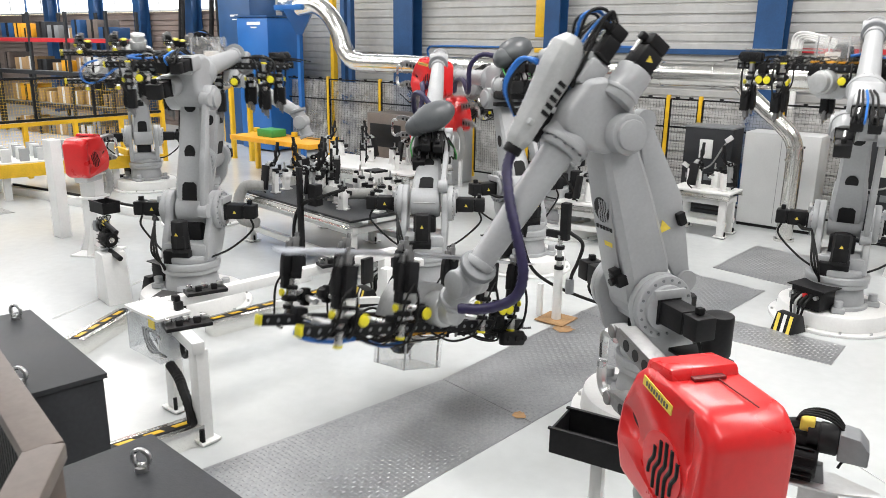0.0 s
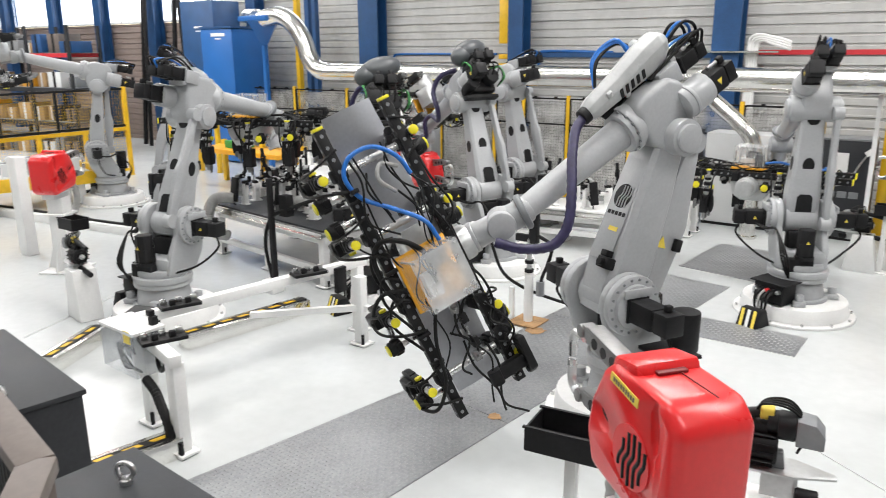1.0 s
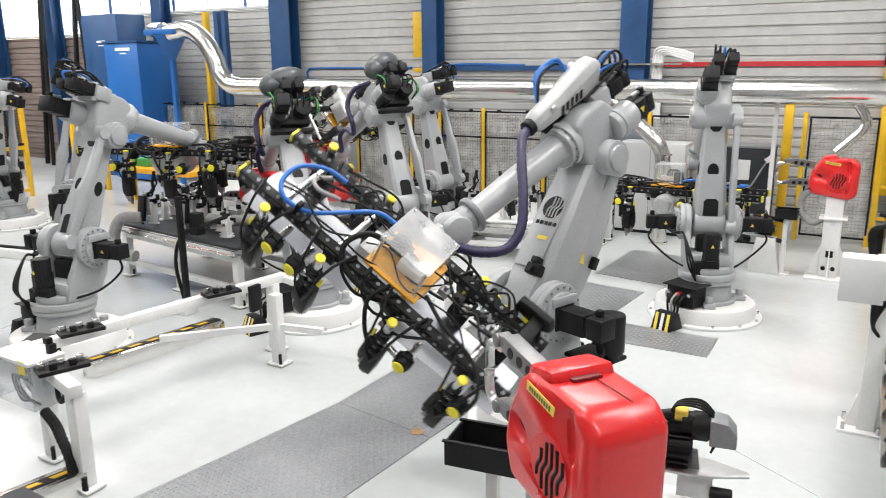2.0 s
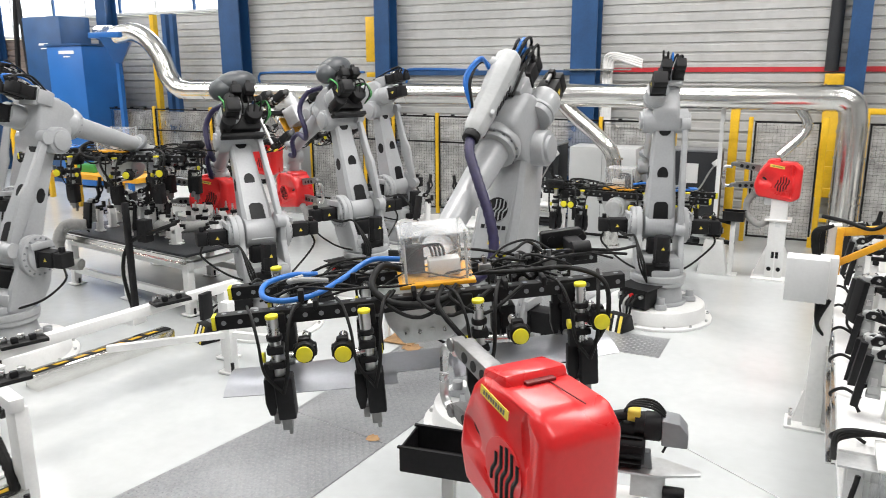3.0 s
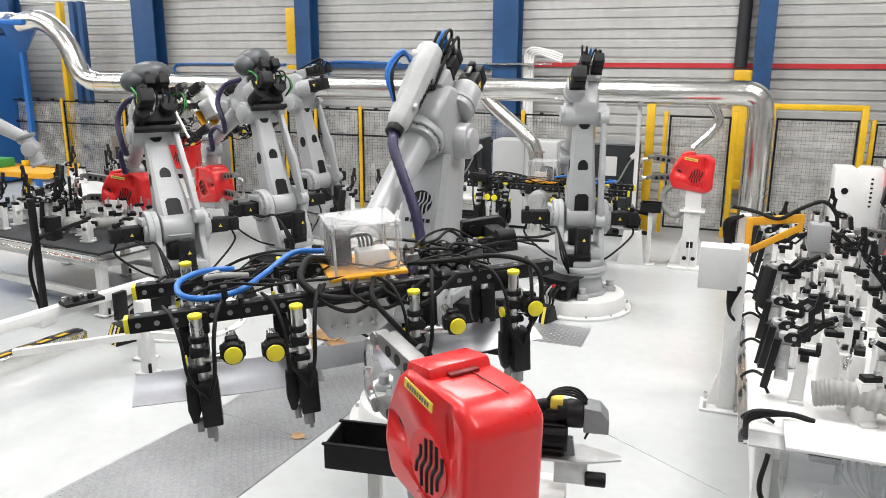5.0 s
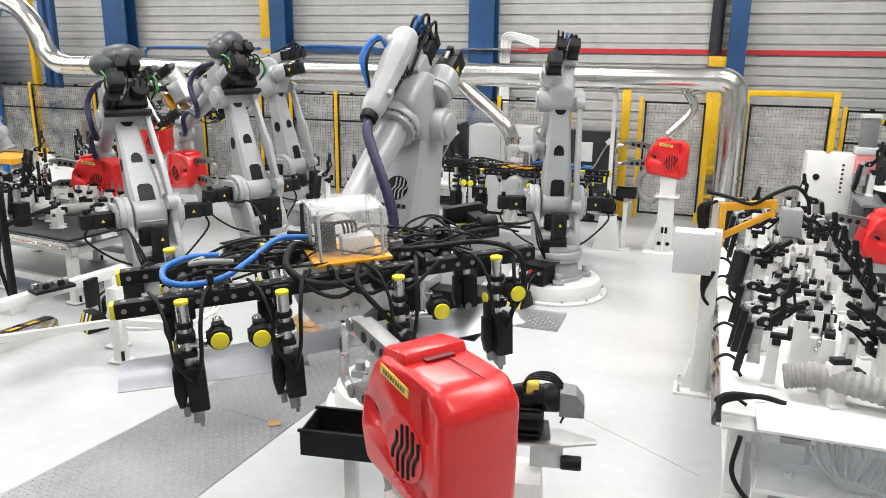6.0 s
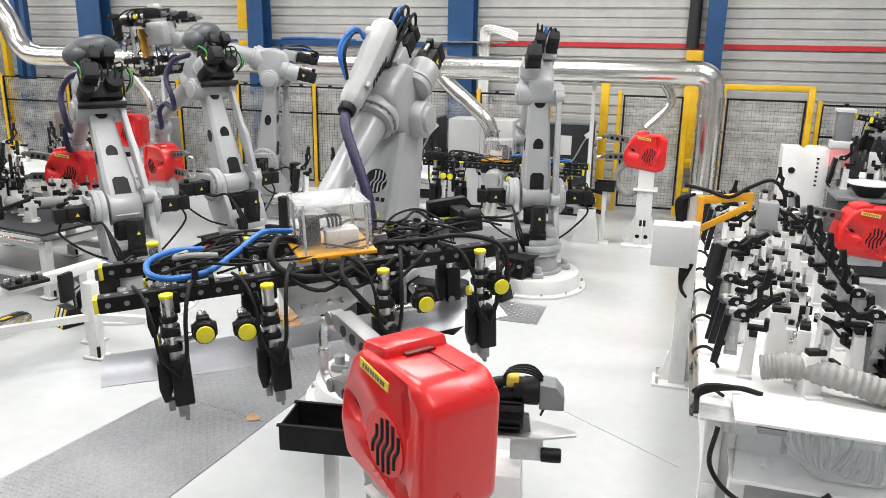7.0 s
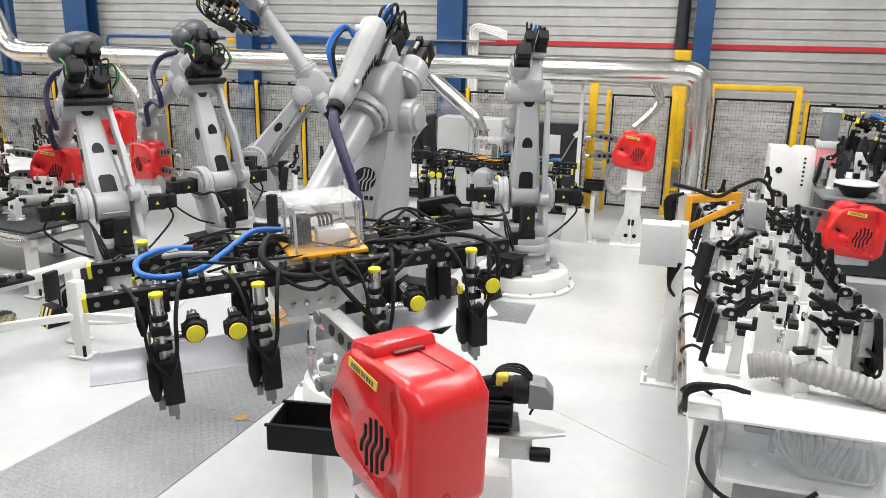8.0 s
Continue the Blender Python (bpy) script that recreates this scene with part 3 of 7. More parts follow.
def servo(length, w, at, axis, plug=(0, 0, 1)):
    """A black servo motor: square body, end bell, flange and cable socket."""
    d = Vector({"x": (1, 0, 0), "y": (0, 1, 0), "z": (0, 0, 1)}[axis[-1]]) * (-1 if axis[0] == "-" else 1)
    a = Vector(at)

    def slab(u0, u1, ww, bv):
        size = [abs(d[k]) * (u1 - u0) or ww for k in range(3)]
        return box(*size, bv, at=a + d * (u0 + u1) / 2)
    p = Vector(plug)
    sock = a + d * length * 0.8 + p * (w / 2 + 0.02)
    return join(slab(0, 0.02, w * 1.06, 0.004), slab(0.02, length * 0.62, w * 0.94, 0.01), slab(length * 0.62, length * 0.66, w * 0.84, 0.004),
                slab(length * 0.66, length, w * 0.92, 0.014), box(0.05, 0.05, 0.05, 0.008, at=sock))


def make_robot(m, joints, label, big=False, pod=False, hose="", group="welding robots"):
    """A six-axis robot: pedestal, base, turret with motors, arm, linkage, elbow, forearm and wrist."""
    l2 = BIG_ARM if big else SMALL_ARM
    r = thing("industrial_robot", m, label, "robot", group)
    part("pedestal", join(cyl(0.64, 0.03, at=(0, 0, 0.015), seg=48, bevel=0.006), cyl(0.57, 0.16, at=(0, 0, 0.11), r2=0.55, seg=48, bevel=0.012)), WHITE, r, "round white steel pedestal")
    for k in range(12):
        a = math.radians(30 * k + 10)
        part("bolt", cyl(0.016, 0.03, at=(0.605 * math.cos(a), 0.605 * math.sin(a), 0.04), seg=6), STEEL, r)
    base = part("base", join(cyl(0.34, 0.04, at=(0, 0, 0.21), seg=32, bevel=0.008), cyl(0.3, 0.2, at=(0, 0, 0.31), r2=0.27, seg=32, bevel=0.01), cyl(0.31, 0.05, at=(0, 0, 0.44), seg=36, bevel=0.008),
                             *[place(join(box(0.15, 0.13, 0.06, 0.015, at=(0.37, 0, 0.22)), cyl(0.045, 0.1, at=(0.38, 0, 0.27), seg=14, bevel=0.006)), Matrix.Rotation(a, 4, "Z")) for a in (0.6, 2.2, 3.8, 5.4)]), ROBOT, r)
    part("connector_box", join(box(0.26, 0.34, 0.22, 0.01, at=(-0.4, 0, 0.32)), box(0.32, 0.42, 0.012, at=(-0.4, 0, 0.44))), BLACK, base, "black connector box")
    for k in range(5):
        part("plug", cyl(0.022, 0.05, at=(-0.55, -0.13 + 0.065 * k, 0.36), axis="x", seg=10), (STEEL, BLACK, RED, BLACK, STEEL)[k], base)
    for k in range(4):
        part("cable", tube([(-0.56, -0.08 + 0.05 * k, 0.36), (-0.66, -0.08 + 0.05 * k, 0.3), (-0.66, -0.05 + 0.035 * k, 0.16), (-0.72, 0, 0.1)], 0.013), (RUBBER, RUBBER, GREY_HOSE, RUBBER)[k], base)
    hatch = part("cable_guard", prism([(-0.13, 0), (0.13, 0), (0.05, 0.19), (-0.05, 0.19)], 0.24, 0.005), BLACK, base, "black cable guard with yellow hazard stripes", pose(-0.76, 0, 0.0))
    for k in range(3):
        part("hazard_stripe", prism([(-0.022, -0.095), (0.014, -0.095), (0.03, 0.095), (-0.006, 0.095)], 0.003), LABEL_Y if k != 1 else WHITE, hatch, m=pose(-0.0935, -0.072 + 0.072 * k, 0.095, 0, 22.8, 0) @ pose(0, 0, 0, 0, 0, 90))
    tu, ua, fa, wr = robot_poses(*joints, l2=l2)

    # turret: turntable, body and two round ears that hold the arm
    body = [cyl(0.32, 0.07, at=(0, 0, 0.5), seg=40, bevel=0.012), cyl(0.28, 0.08, at=(0.01, 0, 0.57), seg=32, bevel=0.015), box(0.42, 0.5, 0.16, 0.05, at=(0.06, 0, 0.66))]
    turret = part("turret", join(*body), ROBOT, r, m=tu)
    # Black boxes added for the dark interior, motors and cables between the cheeks.
    part("black_filler", join(box(0.2, 0.26, 0.26, 0.03, at=(0.12, 0, 0.8)), box(0.1, 0.3, 0.16, 0.02, at=(-0.2, 0.05, 0.6))), BLACK, turret, "black filler for the dark interior, motors and cables")
    R = 0.24 if big else 0.215
    cheek = [(-0.16, 0.56), (0.24, 0.56), (0.36, 0.74), (A1 + R * 0.9, J2Z - 0.1)] + [(A1 + R * math.cos(a), J2Z + R * math.sin(a)) for a in [math.pi * k / 10 for k in range(11)]] + [(A1 - R * 0.98, J2Z - 0.08), (-0.1, 0.78)]
    for s in (-1, 1):
        part("cheek", prism(cheek, 0.07, 0.018, at=(0, s * 0.235, 0)), ROBOT, turret)
        flange = part("joint_flange", join(cyl(R * 0.98, 0.06, at=(A1, s * 0.295, J2Z), axis="y", seg=40, bevel=0.01), cyl(R * 0.72, 0.05, at=(A1, s * 0.335, J2Z), axis="y", seg=36, bevel=0.008),
                                         prism([(-0.13, -0.035), (0.13, -0.035), (0.13, 0.035), (-0.13, 0.035)], 0.03, 0.008, at=(A1, s * 0.365, J2Z + 0.115))), ROBOT, turret)
        for k in range(18):
            a = math.radians(20 * k)
            part("bolt", cyl(0.011, 0.012, at=(A1 + R * 0.86 * math.cos(a), s * 0.328, J2Z + R * 0.86 * math.sin(a)), axis="y", seg=6), ROBOT_DK, flange)
        lm = 0.42 if big else 0.34
        motor = part("axis_motor", servo(lm, 0.18 if big else 0.168, (A1, s * 0.36, J2Z - 0.01), "y" if s > 0 else "-y"), BLACK, turret, "black servo motor")
        part("warning_sign", prism([(-0.02, -0.017), (0.02, -0.017), (0, 0.02)], 0.002), LABEL_Y, motor, "yellow warning triangle", pose(A1 - (0.0855 if big else 0.08), s * (0.36 + lm * 0.35), J2Z - 0.01, 0, 0, 90))
        part("motor_cable", tube([(A1, s * (0.36 + lm * 0.8), J2Z - 0.09), (A1 - 0.02, s * (0.36 + lm * 0.85), J2Z - 0.22), (A1 - 0.12, s * 0.42, J2Z - 0.42), (-0.12, s * 0.2, 0.56)], 0.012), RUBBER, turret)
    up = part("turntable_motor", join(cyl(0.092, 0.3, at=(-0.21, 0.0, 0.86), seg=8, bevel=0.012), box(0.15, 0.15, 0.16, 0.01, at=(-0.21, 0, 0.78)), cyl(0.1, 0.04, at=(-0.21, 0, 0.69), seg=20)), BLACK, turret, "black upright servo motor")
    part("warning_sign", prism([(-0.02, -0.017), (0.02, -0.017), (0, 0.02)], 0.002), LABEL_Y, up, "yellow warning triangle", pose(-0.307, 0, 0.88, 0, 0, 90))
    if big:
        part("turntable_motor", join(cyl(0.105, 0.3, at=(-0.02, 0.62, 0.93), seg=20, bevel=0.012), cyl(0.07, 0.06, at=(-0.02, 0.62, 0.76), seg=16), box(0.3, 0.36, 0.03, 0.006, at=(0.0, 0.5, 0.72))), BLACK, turret, "black upright servo motor")
    for k in range(3):
        part("cable", tube([(-0.3 + 0.03 * k, 0.16, 0.48), (-0.36, 0.2 + 0.03 * k, 0.7), (-0.16, 0.3, 0.98), (0.0, 0.34 + 0.03 * k, 0.96), (0.14, 0.46, 0.98)], 0.012), RUBBER, turret)

    # upper arm with black patches for the shade in its openings, and linkage
    if big:
        arm_bm = loft([(0, 0, -0.14, 0.27, 0.3), (0, 0, 0.06, 0.36, 0.33), (-0.01, 0, 0.26, 0.38, 0.4), (0, 0, 0.8, 0.33, 0.36), (0.01, 0, 1.16, 0.28, 0.31), (0.01, 0, l2 + 0.02, 0.24, 0.28)], 0.12)
    else:
        arm_bm = loft([(0, 0, -0.14, 0.22, 0.3), (0, 0, 0.12, 0.29, 0.34), (0, 0, 0.3, 0.28, 0.34), (0, 0, 0.62, 0.23, 0.29), (0, 0, 1.02, 0.18, 0.25), (0, 0, l2 + 0.02, 0.17, 0.25)], 0.14)
    arm = part("upper_arm", join(arm_bm, cyl(0.17, 0.34, axis="y", seg=32, bevel=0.02), cyl(0.125, 0.34, at=(0, 0, l2), axis="y", seg=32, bevel=0.02)), ROBOT, r, m=ua)
    if not big:
        for s in (-1, 1):
            part("arm_hole_shade", prism(oval(0.062, 0.085), 0.01), BLACK, arm, "black patch for the shade in an oval opening", pose(s * 0.1155, 0, 0.62, 0, 0, 90) @ pose(0, 0, 0, 3.6 * s, 0, 0))
            part("arm_hole_shade", prism([(-0.085, 0.0), (0.085, 0), (0.08, 0.17), (0.05, 0.2), (-0.05, 0.2), (-0.08, 0.17)], 0.012), BLACK, arm, "black patch for the shade in the foot opening", pose(s * 0.1425, 0, 0.1, 0, 0, 90))
            part("arm_hole_shade", prism([(-0.075, 0.1), (0.075, 0.1), (0.06, 0.03), (0.03, 0.0), (-0.03, 0.0), (-0.06, 0.03)], 0.012), BLACK, arm, "black patch for the shade in the top opening", pose(s * 0.0885, 0, 1.06, 0, 0, 90))
            part("arm_hole_shade", prism(oval(0.05, 0.08), 0.01), BLACK, arm, "black patch for the shade in an oval opening", pose(0, s * 0.1445, 0.62, s * 3, 0, 0))
    else:
        front = pose(0.174, 0.0, 0.76, 0, 0, 90) @ pose(0, 0, 0, -3.4, 0, 0)
        part("front_panel", box(0.24, 0.008, 0.98, 0.003, at=(0, 0.006, -0.02)), ROBOT, arm, "", front)
        disc = part("emblem", cyl(0.095, 0.004, axis="y", seg=36), BLACK, arm, "round black emblem with light waves", front @ pose(0.0, -0.002, 0))
        for k in range(4):
            part("wave", tube([(-0.035 + 0.032 * k, 0, -0.085), (-0.035 + 0.032 * k, 0, -0.02), (-0.01 + 0.032 * k, 0, 0.015), (-0.01 + 0.032 * k, 0, 0.08)], 0.006, 4, 6), ROBOT, disc, m=pose(0, -0.003, 0))
        for k in range(5):
            part("letter_bar", box(0.03, 0.004, 0.03), BLACK, arm, "dark lettering bar", front @ pose(-0.088 + 0.044 * k, -0.001, -0.14))
        part("sticker", box(0.1, 0.004, 0.034), LABEL_Y, arm, "small yellow sticker", front @ pose(0.03, -0.001, -0.26))
        part("arm_bracket", join(box(0.09, 0.13, 0.09, 0.012, at=(0.2, 0.1, 0.24)), box(0.07, 0.07, 0.05, 0.008, at=(0.22, 0.1, 0.31)), cyl(0.03, 0.05, at=(0.25, 0.1, 0.24), axis="x", seg=12)), BLACK, arm)
    if big:
        link = part("linkage", join(prism([(-0.05, 0), (0.06, 0), (0.15, 0.42), (0.17, 0.68), (0.1, 0.95), (0.05, 1.3), (-0.05, 1.3), (-0.1, 0.95), (-0.15, 0.65), (-0.12, 0.42)], 0.05, 0.012),
                             cyl(0.085, 0.1, axis="y", seg=20), cyl(0.08, 0.1, at=(0, 0, 1.3), axis="y", seg=20)), ROBOT, arm, "grey parallel link", pose(-0.33, 0.1, 0.02, 0, 5, 0))
        part("warning_sign", prism([(-0.05, -0.042), (0.05, -0.042), (0, 0.05)], 0.004), LABEL_Y, link, "yellow warning triangle", pose(0.06, 0.028, 0.5))
        part("block", box(0.06, 0.05, 0.1, 0.008, at=(-0.08, 0.05, 0.5)), BLACK, link)
    else:
        part("linkage", join(prism([(-0.045, 0), (0.045, 0), (0.085, 0.55), (0.06, 0.68), (0.042, 1.2), (-0.035, 1.2), (-0.05, 0.7), (-0.085, 0.55)], 0.06, 0.014),
                             cyl(0.075, 0.1, axis="y", seg=20), cyl(0.07, 0.1, at=(0, 0, 1.2), axis="y", seg=20)), ROBOT, arm, "grey parallel link", pose(-0.25, -0.21, 0.0, 0, 4, 0))

    # elbow housing, gear drum and forearm
    w = 0.34 if big else 0.3
    elbow = [prism([(-0.2, 0.02), (-0.08, -0.12), (0.1, -0.12), (0.19, 0.02), (0.23, 0.1), (0.23, FZ + 0.14), (0.12, FZ + 0.2), (-0.12, FZ + 0.2), (-0.22, FZ + 0.1)], w, 0.05, seg=3),
             cyl(0.14, w + 0.2, axis="y", seg=32, bevel=0.012), cyl(0.105, w + 0.26, axis="y", seg=32, bevel=0.01),
             cyl(0.13, 0.16, at=(0.17, 0, FZ), axis="x", r2=0.18, seg=36), cyl(0.185, 0.05, at=(0.27, 0, FZ), axis="x", seg=40, bevel=0.01), cyl(0.165, 0.05, at=(0.315, 0, FZ), axis="x", seg=40, bevel=0.008),
             cyl(0.118, L3 - 0.4, at=(0.34 + (L3 - 0.4) / 2, 0, FZ), axis="x", r2=0.088, seg=36),
             cyl(0.105, 0.06, at=(L3 - 0.05, 0, FZ), axis="x", seg=28, bevel=0.012)]
    fore = part("forearm", join(*elbow), ROBOT, r, m=fa)
    part("gear_drum", join(cyl(0.125, 0.26, at=(-0.26, w * 0.42, FZ - 0.06), axis="x", seg=32, bevel=0.015), cyl(0.135, 0.03, at=(-0.2, w * 0.42, FZ - 0.06), axis="x", seg=32, bevel=0.006)), ROBOT, fore)
    part("motor_seat", join(box(0.2, w * 0.9, 0.15, 0.02, at=(-0.18, -0.04, FZ + 0.16)), box(0.06, w * 0.7, 0.2, 0.015, at=(-0.28, -0.05, FZ + 0.16))), ROBOT, fore)
    for k in range(14):
        a = 2 * math.pi * k / 14
        part("bolt", cyl(0.011, 0.014, at=(0.298, 0.172 * math.cos(a), FZ + 0.172 * math.sin(a)), axis="x", seg=6), ROBOT_DK, fore)
    for k, (x_, y_, z_, l_, w_) in enumerate(((-0.3, -0.11, FZ + 0.17, 0.28, 0.125), (-0.3, 0.04, FZ + 0.17, 0.26, 0.125), (-0.38, w * 0.42, FZ - 0.06, 0.26, 0.17))):
        motor = part("wrist_motor", servo(l_, w_, (x_, y_, z_), "-x"), BLACK, fore, "black servo motor")
        part("plug", cyl(0.016, 0.09, at=(x_ - l_ * 0.5, y_, z_ + w_ / 2 + 0.02), axis="x", seg=10), STEEL, motor)
    part("warning_sign", prism([(-0.025, -0.02), (0.025, -0.02), (0, 0.026)], 0.002), LABEL_Y, fore, "yellow warning triangle", pose(-0.47, w * 0.42 + 0.0825, FZ - 0.06, 0, 180, 0))
    for k in range(0 if pod else 5):
        part("cable", tube([(-0.54, -0.12 + 0.05 * k, FZ + 0.2), (-0.58, -0.12 + 0.05 * k, FZ + 0.25 + 0.015 * k), (-0.34, -0.1 + 0.04 * k, FZ + 0.34 - 0.015 * k), (-0.04, -0.06 + 0.03 * k, FZ + 0.22)], 0.011), (RUBBER, RUBBER, BLUE_HOSE, RUBBER, RUBBER)[k], fore)
    if pod:
        part("motor_cover", join(cyl(0.1, 0.2, at=(-0.36, -0.14, 0.16), axis="x", seg=10, bevel=0.015), cyl(0.1, 0.22, at=(-0.38, 0.1, 0.3), axis="x", seg=10, bevel=0.015), cyl(0.085, 0.2, at=(-0.34, 0.16, 0.08), axis="x", seg=10, bevel=0.012),
                                 box(0.16, 0.46, 0.2, 0.03, at=(-0.24, 0, 0.1)), box(0.1, 0.5, 0.05, 0.01, at=(-0.26, 0, -0.06))), BLACK, fore, "black motor cluster")
        for k in range(7):
            y_ = -0.2 + 0.065 * k
            part("cable", tube([(-0.44, y_, 0.14), (-0.52, y_ * 1.1, 0.24 + 0.02 * (k % 3)), (-0.44, y_ * 1.2, 0.36), (-0.24, y_ * 0.8, 0.42)], 0.01), GREEN if k == 6 else RUBBER, fore)
        for k in range(4):
            part("loop_cable", tube([(-0.3, -0.22, 0.36 - 0.03 * k), (-0.42, -0.3, 0.3), (-0.44, -0.3 - 0.01 * k, 0.14), (-0.32, -0.26, 0.06)], 0.01), GREEN if k % 2 else RUBBER, fore)
        part("hose_pod", join(ball(0.22, stretch=(0.85, 1.3, 0.66), seg=24), ball(0.15, at=(0.02, 0.2, -0.05), stretch=(0.9, 1.2, 0.9), seg=18)), POD, fore, "dark grey rounded hose housing", pose(-0.24, -0.04, FZ + 0.4, -18, -10, 24))
    if big:
        hs = part("hose_housing", loft([(0, 0, -0.42, 0.12, 0.13), (0, 0, -0.36, 0.16, 0.16), (0.0, 0, -0.1, 0.2, 0.178), (0.01, 0, 0.16, 0.27, 0.2), (0.02, 0, 0.32, 0.25, 0.19), (0.01, 0, 0.4, 0.14, 0.11)], 0.26, 0.008), HOUSING, fore, "light grey hose retraction housing", pose(0.08, -0.02, FZ + 0.33, 0, -90 + 6, 0) @ pose(0, 0, 0, 0, 0, 25))
        for k in range(5):
            part("letter_bar", box(0.08, 0.006, 0.028, at=(0.0, 0.0905 + 0.0022 * k, -0.14 + 0.055 * k)), BLACK, hs, "dark lettering bar")
        part("nozzle", cyl(0.062, 0.07, at=(0, 0, -0.44), seg=20, bevel=0.01), BLACK, hs)
        part("side_port", cyl(0.05, 0.1, at=(0.08, -0.06, 0.2), axis="y", seg=18, bevel=0.008), HOUSING, hs)
        part("plate", box(0.02, 0.13, 0.6, 0.004, at=(-0.12, 0.0, -0.02)), BLACK, hs, "black mounting plate")
        for k in range(4):
            part("boss", box(0.05, 0.03, 0.045, 0.008, at=(0.07 - 0.14 * (k % 2), 0.075, -0.24 + 0.16 * k)), HOUSING, hs)
        for k in range(3):
            part("loop_hose", tube([(0.06, -0.08, 0.2 - 0.03 * k), (0.16 + 0.02 * k, -0.16, 0.1), (0.16, -0.16 - 0.02 * k, -0.1), (0.05, -0.08, -0.24)], 0.014), (RUBBER, BLUE_HOSE, BLUE_HOSE)[k], hs)
        for k in range(3):
            part("loop_cable", tube([(0.0, 0.02 * k, 0.36), (0.08, 0.03 * k, 0.5 + 0.03 * k), (-0.06, 0.04 * k, 0.62 + 0.02 * k), (-0.26, 0.05, 0.56), (-0.3, 0.06, 0.44)], 0.012), (RUBBER, BLUE_HOSE, RUBBER)[k], hs)
    wrist = part("wrist", join(cyl(0.1, 0.14, at=(0.03, 0, 0), axis="x", seg=28, bevel=0.015), ball(0.118, at=(0.13, 0, 0), stretch=(1.15, 1, 1)), cyl(0.105, 0.26, at=(0.14, 0, 0), axis="y", seg=28, bevel=0.02),
                               cyl(0.095, 0.16, at=(0.27, 0, 0), axis="x", seg=28, bevel=0.012), cyl(0.115, 0.04, at=(0.36, 0, 0), axis="x", seg=28, bevel=0.006)), ROBOT, r, m=wr)
    part("collar", cyl(0.135, 0.055, at=(-0.04, 0, 0), axis="x", seg=28, bevel=0.02), ROBOT_DK, wrist)
    for k in range(10):
        a = 2 * math.pi * k / 10
        part("bolt", cyl(0.01, 0.012, at=(0.385, 0.095 * math.cos(a), 0.095 * math.sin(a)), axis="x", seg=6), ROBOT_DK, wrist)
    if hose == "back":
        part("dress_hose", tube([(0.1, 0.02, FZ + 0.3), (0.3, 0.16, FZ + 0.32), (0.44, 0.26, FZ + 0.16), (0.46, 0.26, FZ - 0.12), (0.62, 0.2, FZ - 0.2), (0.8, 0.18, FZ - 0.04), (0.98, 0.2, FZ - 0.06), (1.12, 0.16, FZ - 0.22), (L3, 0.1, FZ - 0.12)], 0.032, 8, 12, 0.004), PURPLE, fore, "dark purple ribbed hose")
    if hose == "front":
        part("dress_hose", tube([(0.53, -0.02, FZ + 0.28), (0.66, 0.02, FZ + 0.25), (0.84, 0.14, FZ + 0.15), (1.02, 0.26, FZ + 0.0), (1.18, 0.32, FZ - 0.14), (1.34, 0.3, FZ - 0.2), (1.5, 0.2, FZ - 0.14), (1.62, 0.08, FZ - 0.02)], 0.034, 8, 14, 0.004), PURPLE, fore, "dark purple ribbed hose")
    return r


def turned(r, joints):
    """Joint angles with the yaw counted from the robot's own base."""
    return (joints[0] - math.degrees(r.matrix_basis.to_euler().z), *joints[1:])


def robot_rows(r, rows, l2=SMALL_ARM, aim=()):
    """Key a robot's parts from rows of time and joint angles; aim: points in the world, one a row, at which the wrist points."""
    parts = {c.name.split(".")[0]: c for c in r.children if c.name.split(".")[0] in ("turret", "upper_arm", "forearm", "wrist")}
    keyed = {"turret": [], "upper_arm": [], "forearm": [], "wrist": []}
    inv = r.matrix_basis.inverted()
    for n, (t, joints) in enumerate(rows):
        chain = list(robot_poses(*turned(r, joints), l2=l2))
        if aim:
            way = inv @ Vector(aim[n]) - chain[3].translation
            chain[3] = Matrix.Translation(chain[3].translation) @ way.to_track_quat("X", "Z").to_matrix().to_4x4()
        for key, m in zip(("turret", "upper_arm", "forearm", "wrist"), chain):
            keyed[key].append((t, m))
    for key, rr in keyed.items():
        walk(parts[key], rr)


GREY_ROBOT = "light grey welding robot, black motors, white pedestal"
robot_main = make_robot(pose(-1.81, 6.66, 0, 0, 0, 150), (88, 16, -53), "large light grey handling robot with purple hose, carrying a gripper", big=True, hose="front")
robot_a = make_robot(pose(-6.9, 5.85, 0), (120, 7, 8), "light grey handling robot, its arm stretched over a fixture table")
robot_b = make_robot(pose(-5.18, 7.83, 0, 0, 0, 70), (74, 36, -30, 0, 50), GREY_ROBOT + ", purple hose", pod=True, hose="back")
robot_c = make_robot(pose(-4.92, 9.6, 0, 0, 0, 70), (86, 18, -30, 0, 50), GREY_ROBOT + ", purple hose", pod=True, hose="back")
robot_d = make_robot(pose(-1.21, 10.1, 0, 0, 0, 70), (48, 2, -30, 0, 40), GREY_ROBOT + ", arm folded back")
robot_f = make_robot(pose(-13.6, 9.3, 0), (200, -10, 20, 0, 20), "light grey handling robot with its gripper raised")
robot_g = make_robot(pose(-5.45, 11.6, 0), (200, -20, -14, 0, 20), "light grey handling robot swinging a gripper upward")
robot_k = make_robot(pose(-10.3, 8.3, 0), (30, 10, -30, 0, 40), "light grey welding robot behind another, hose hanging")


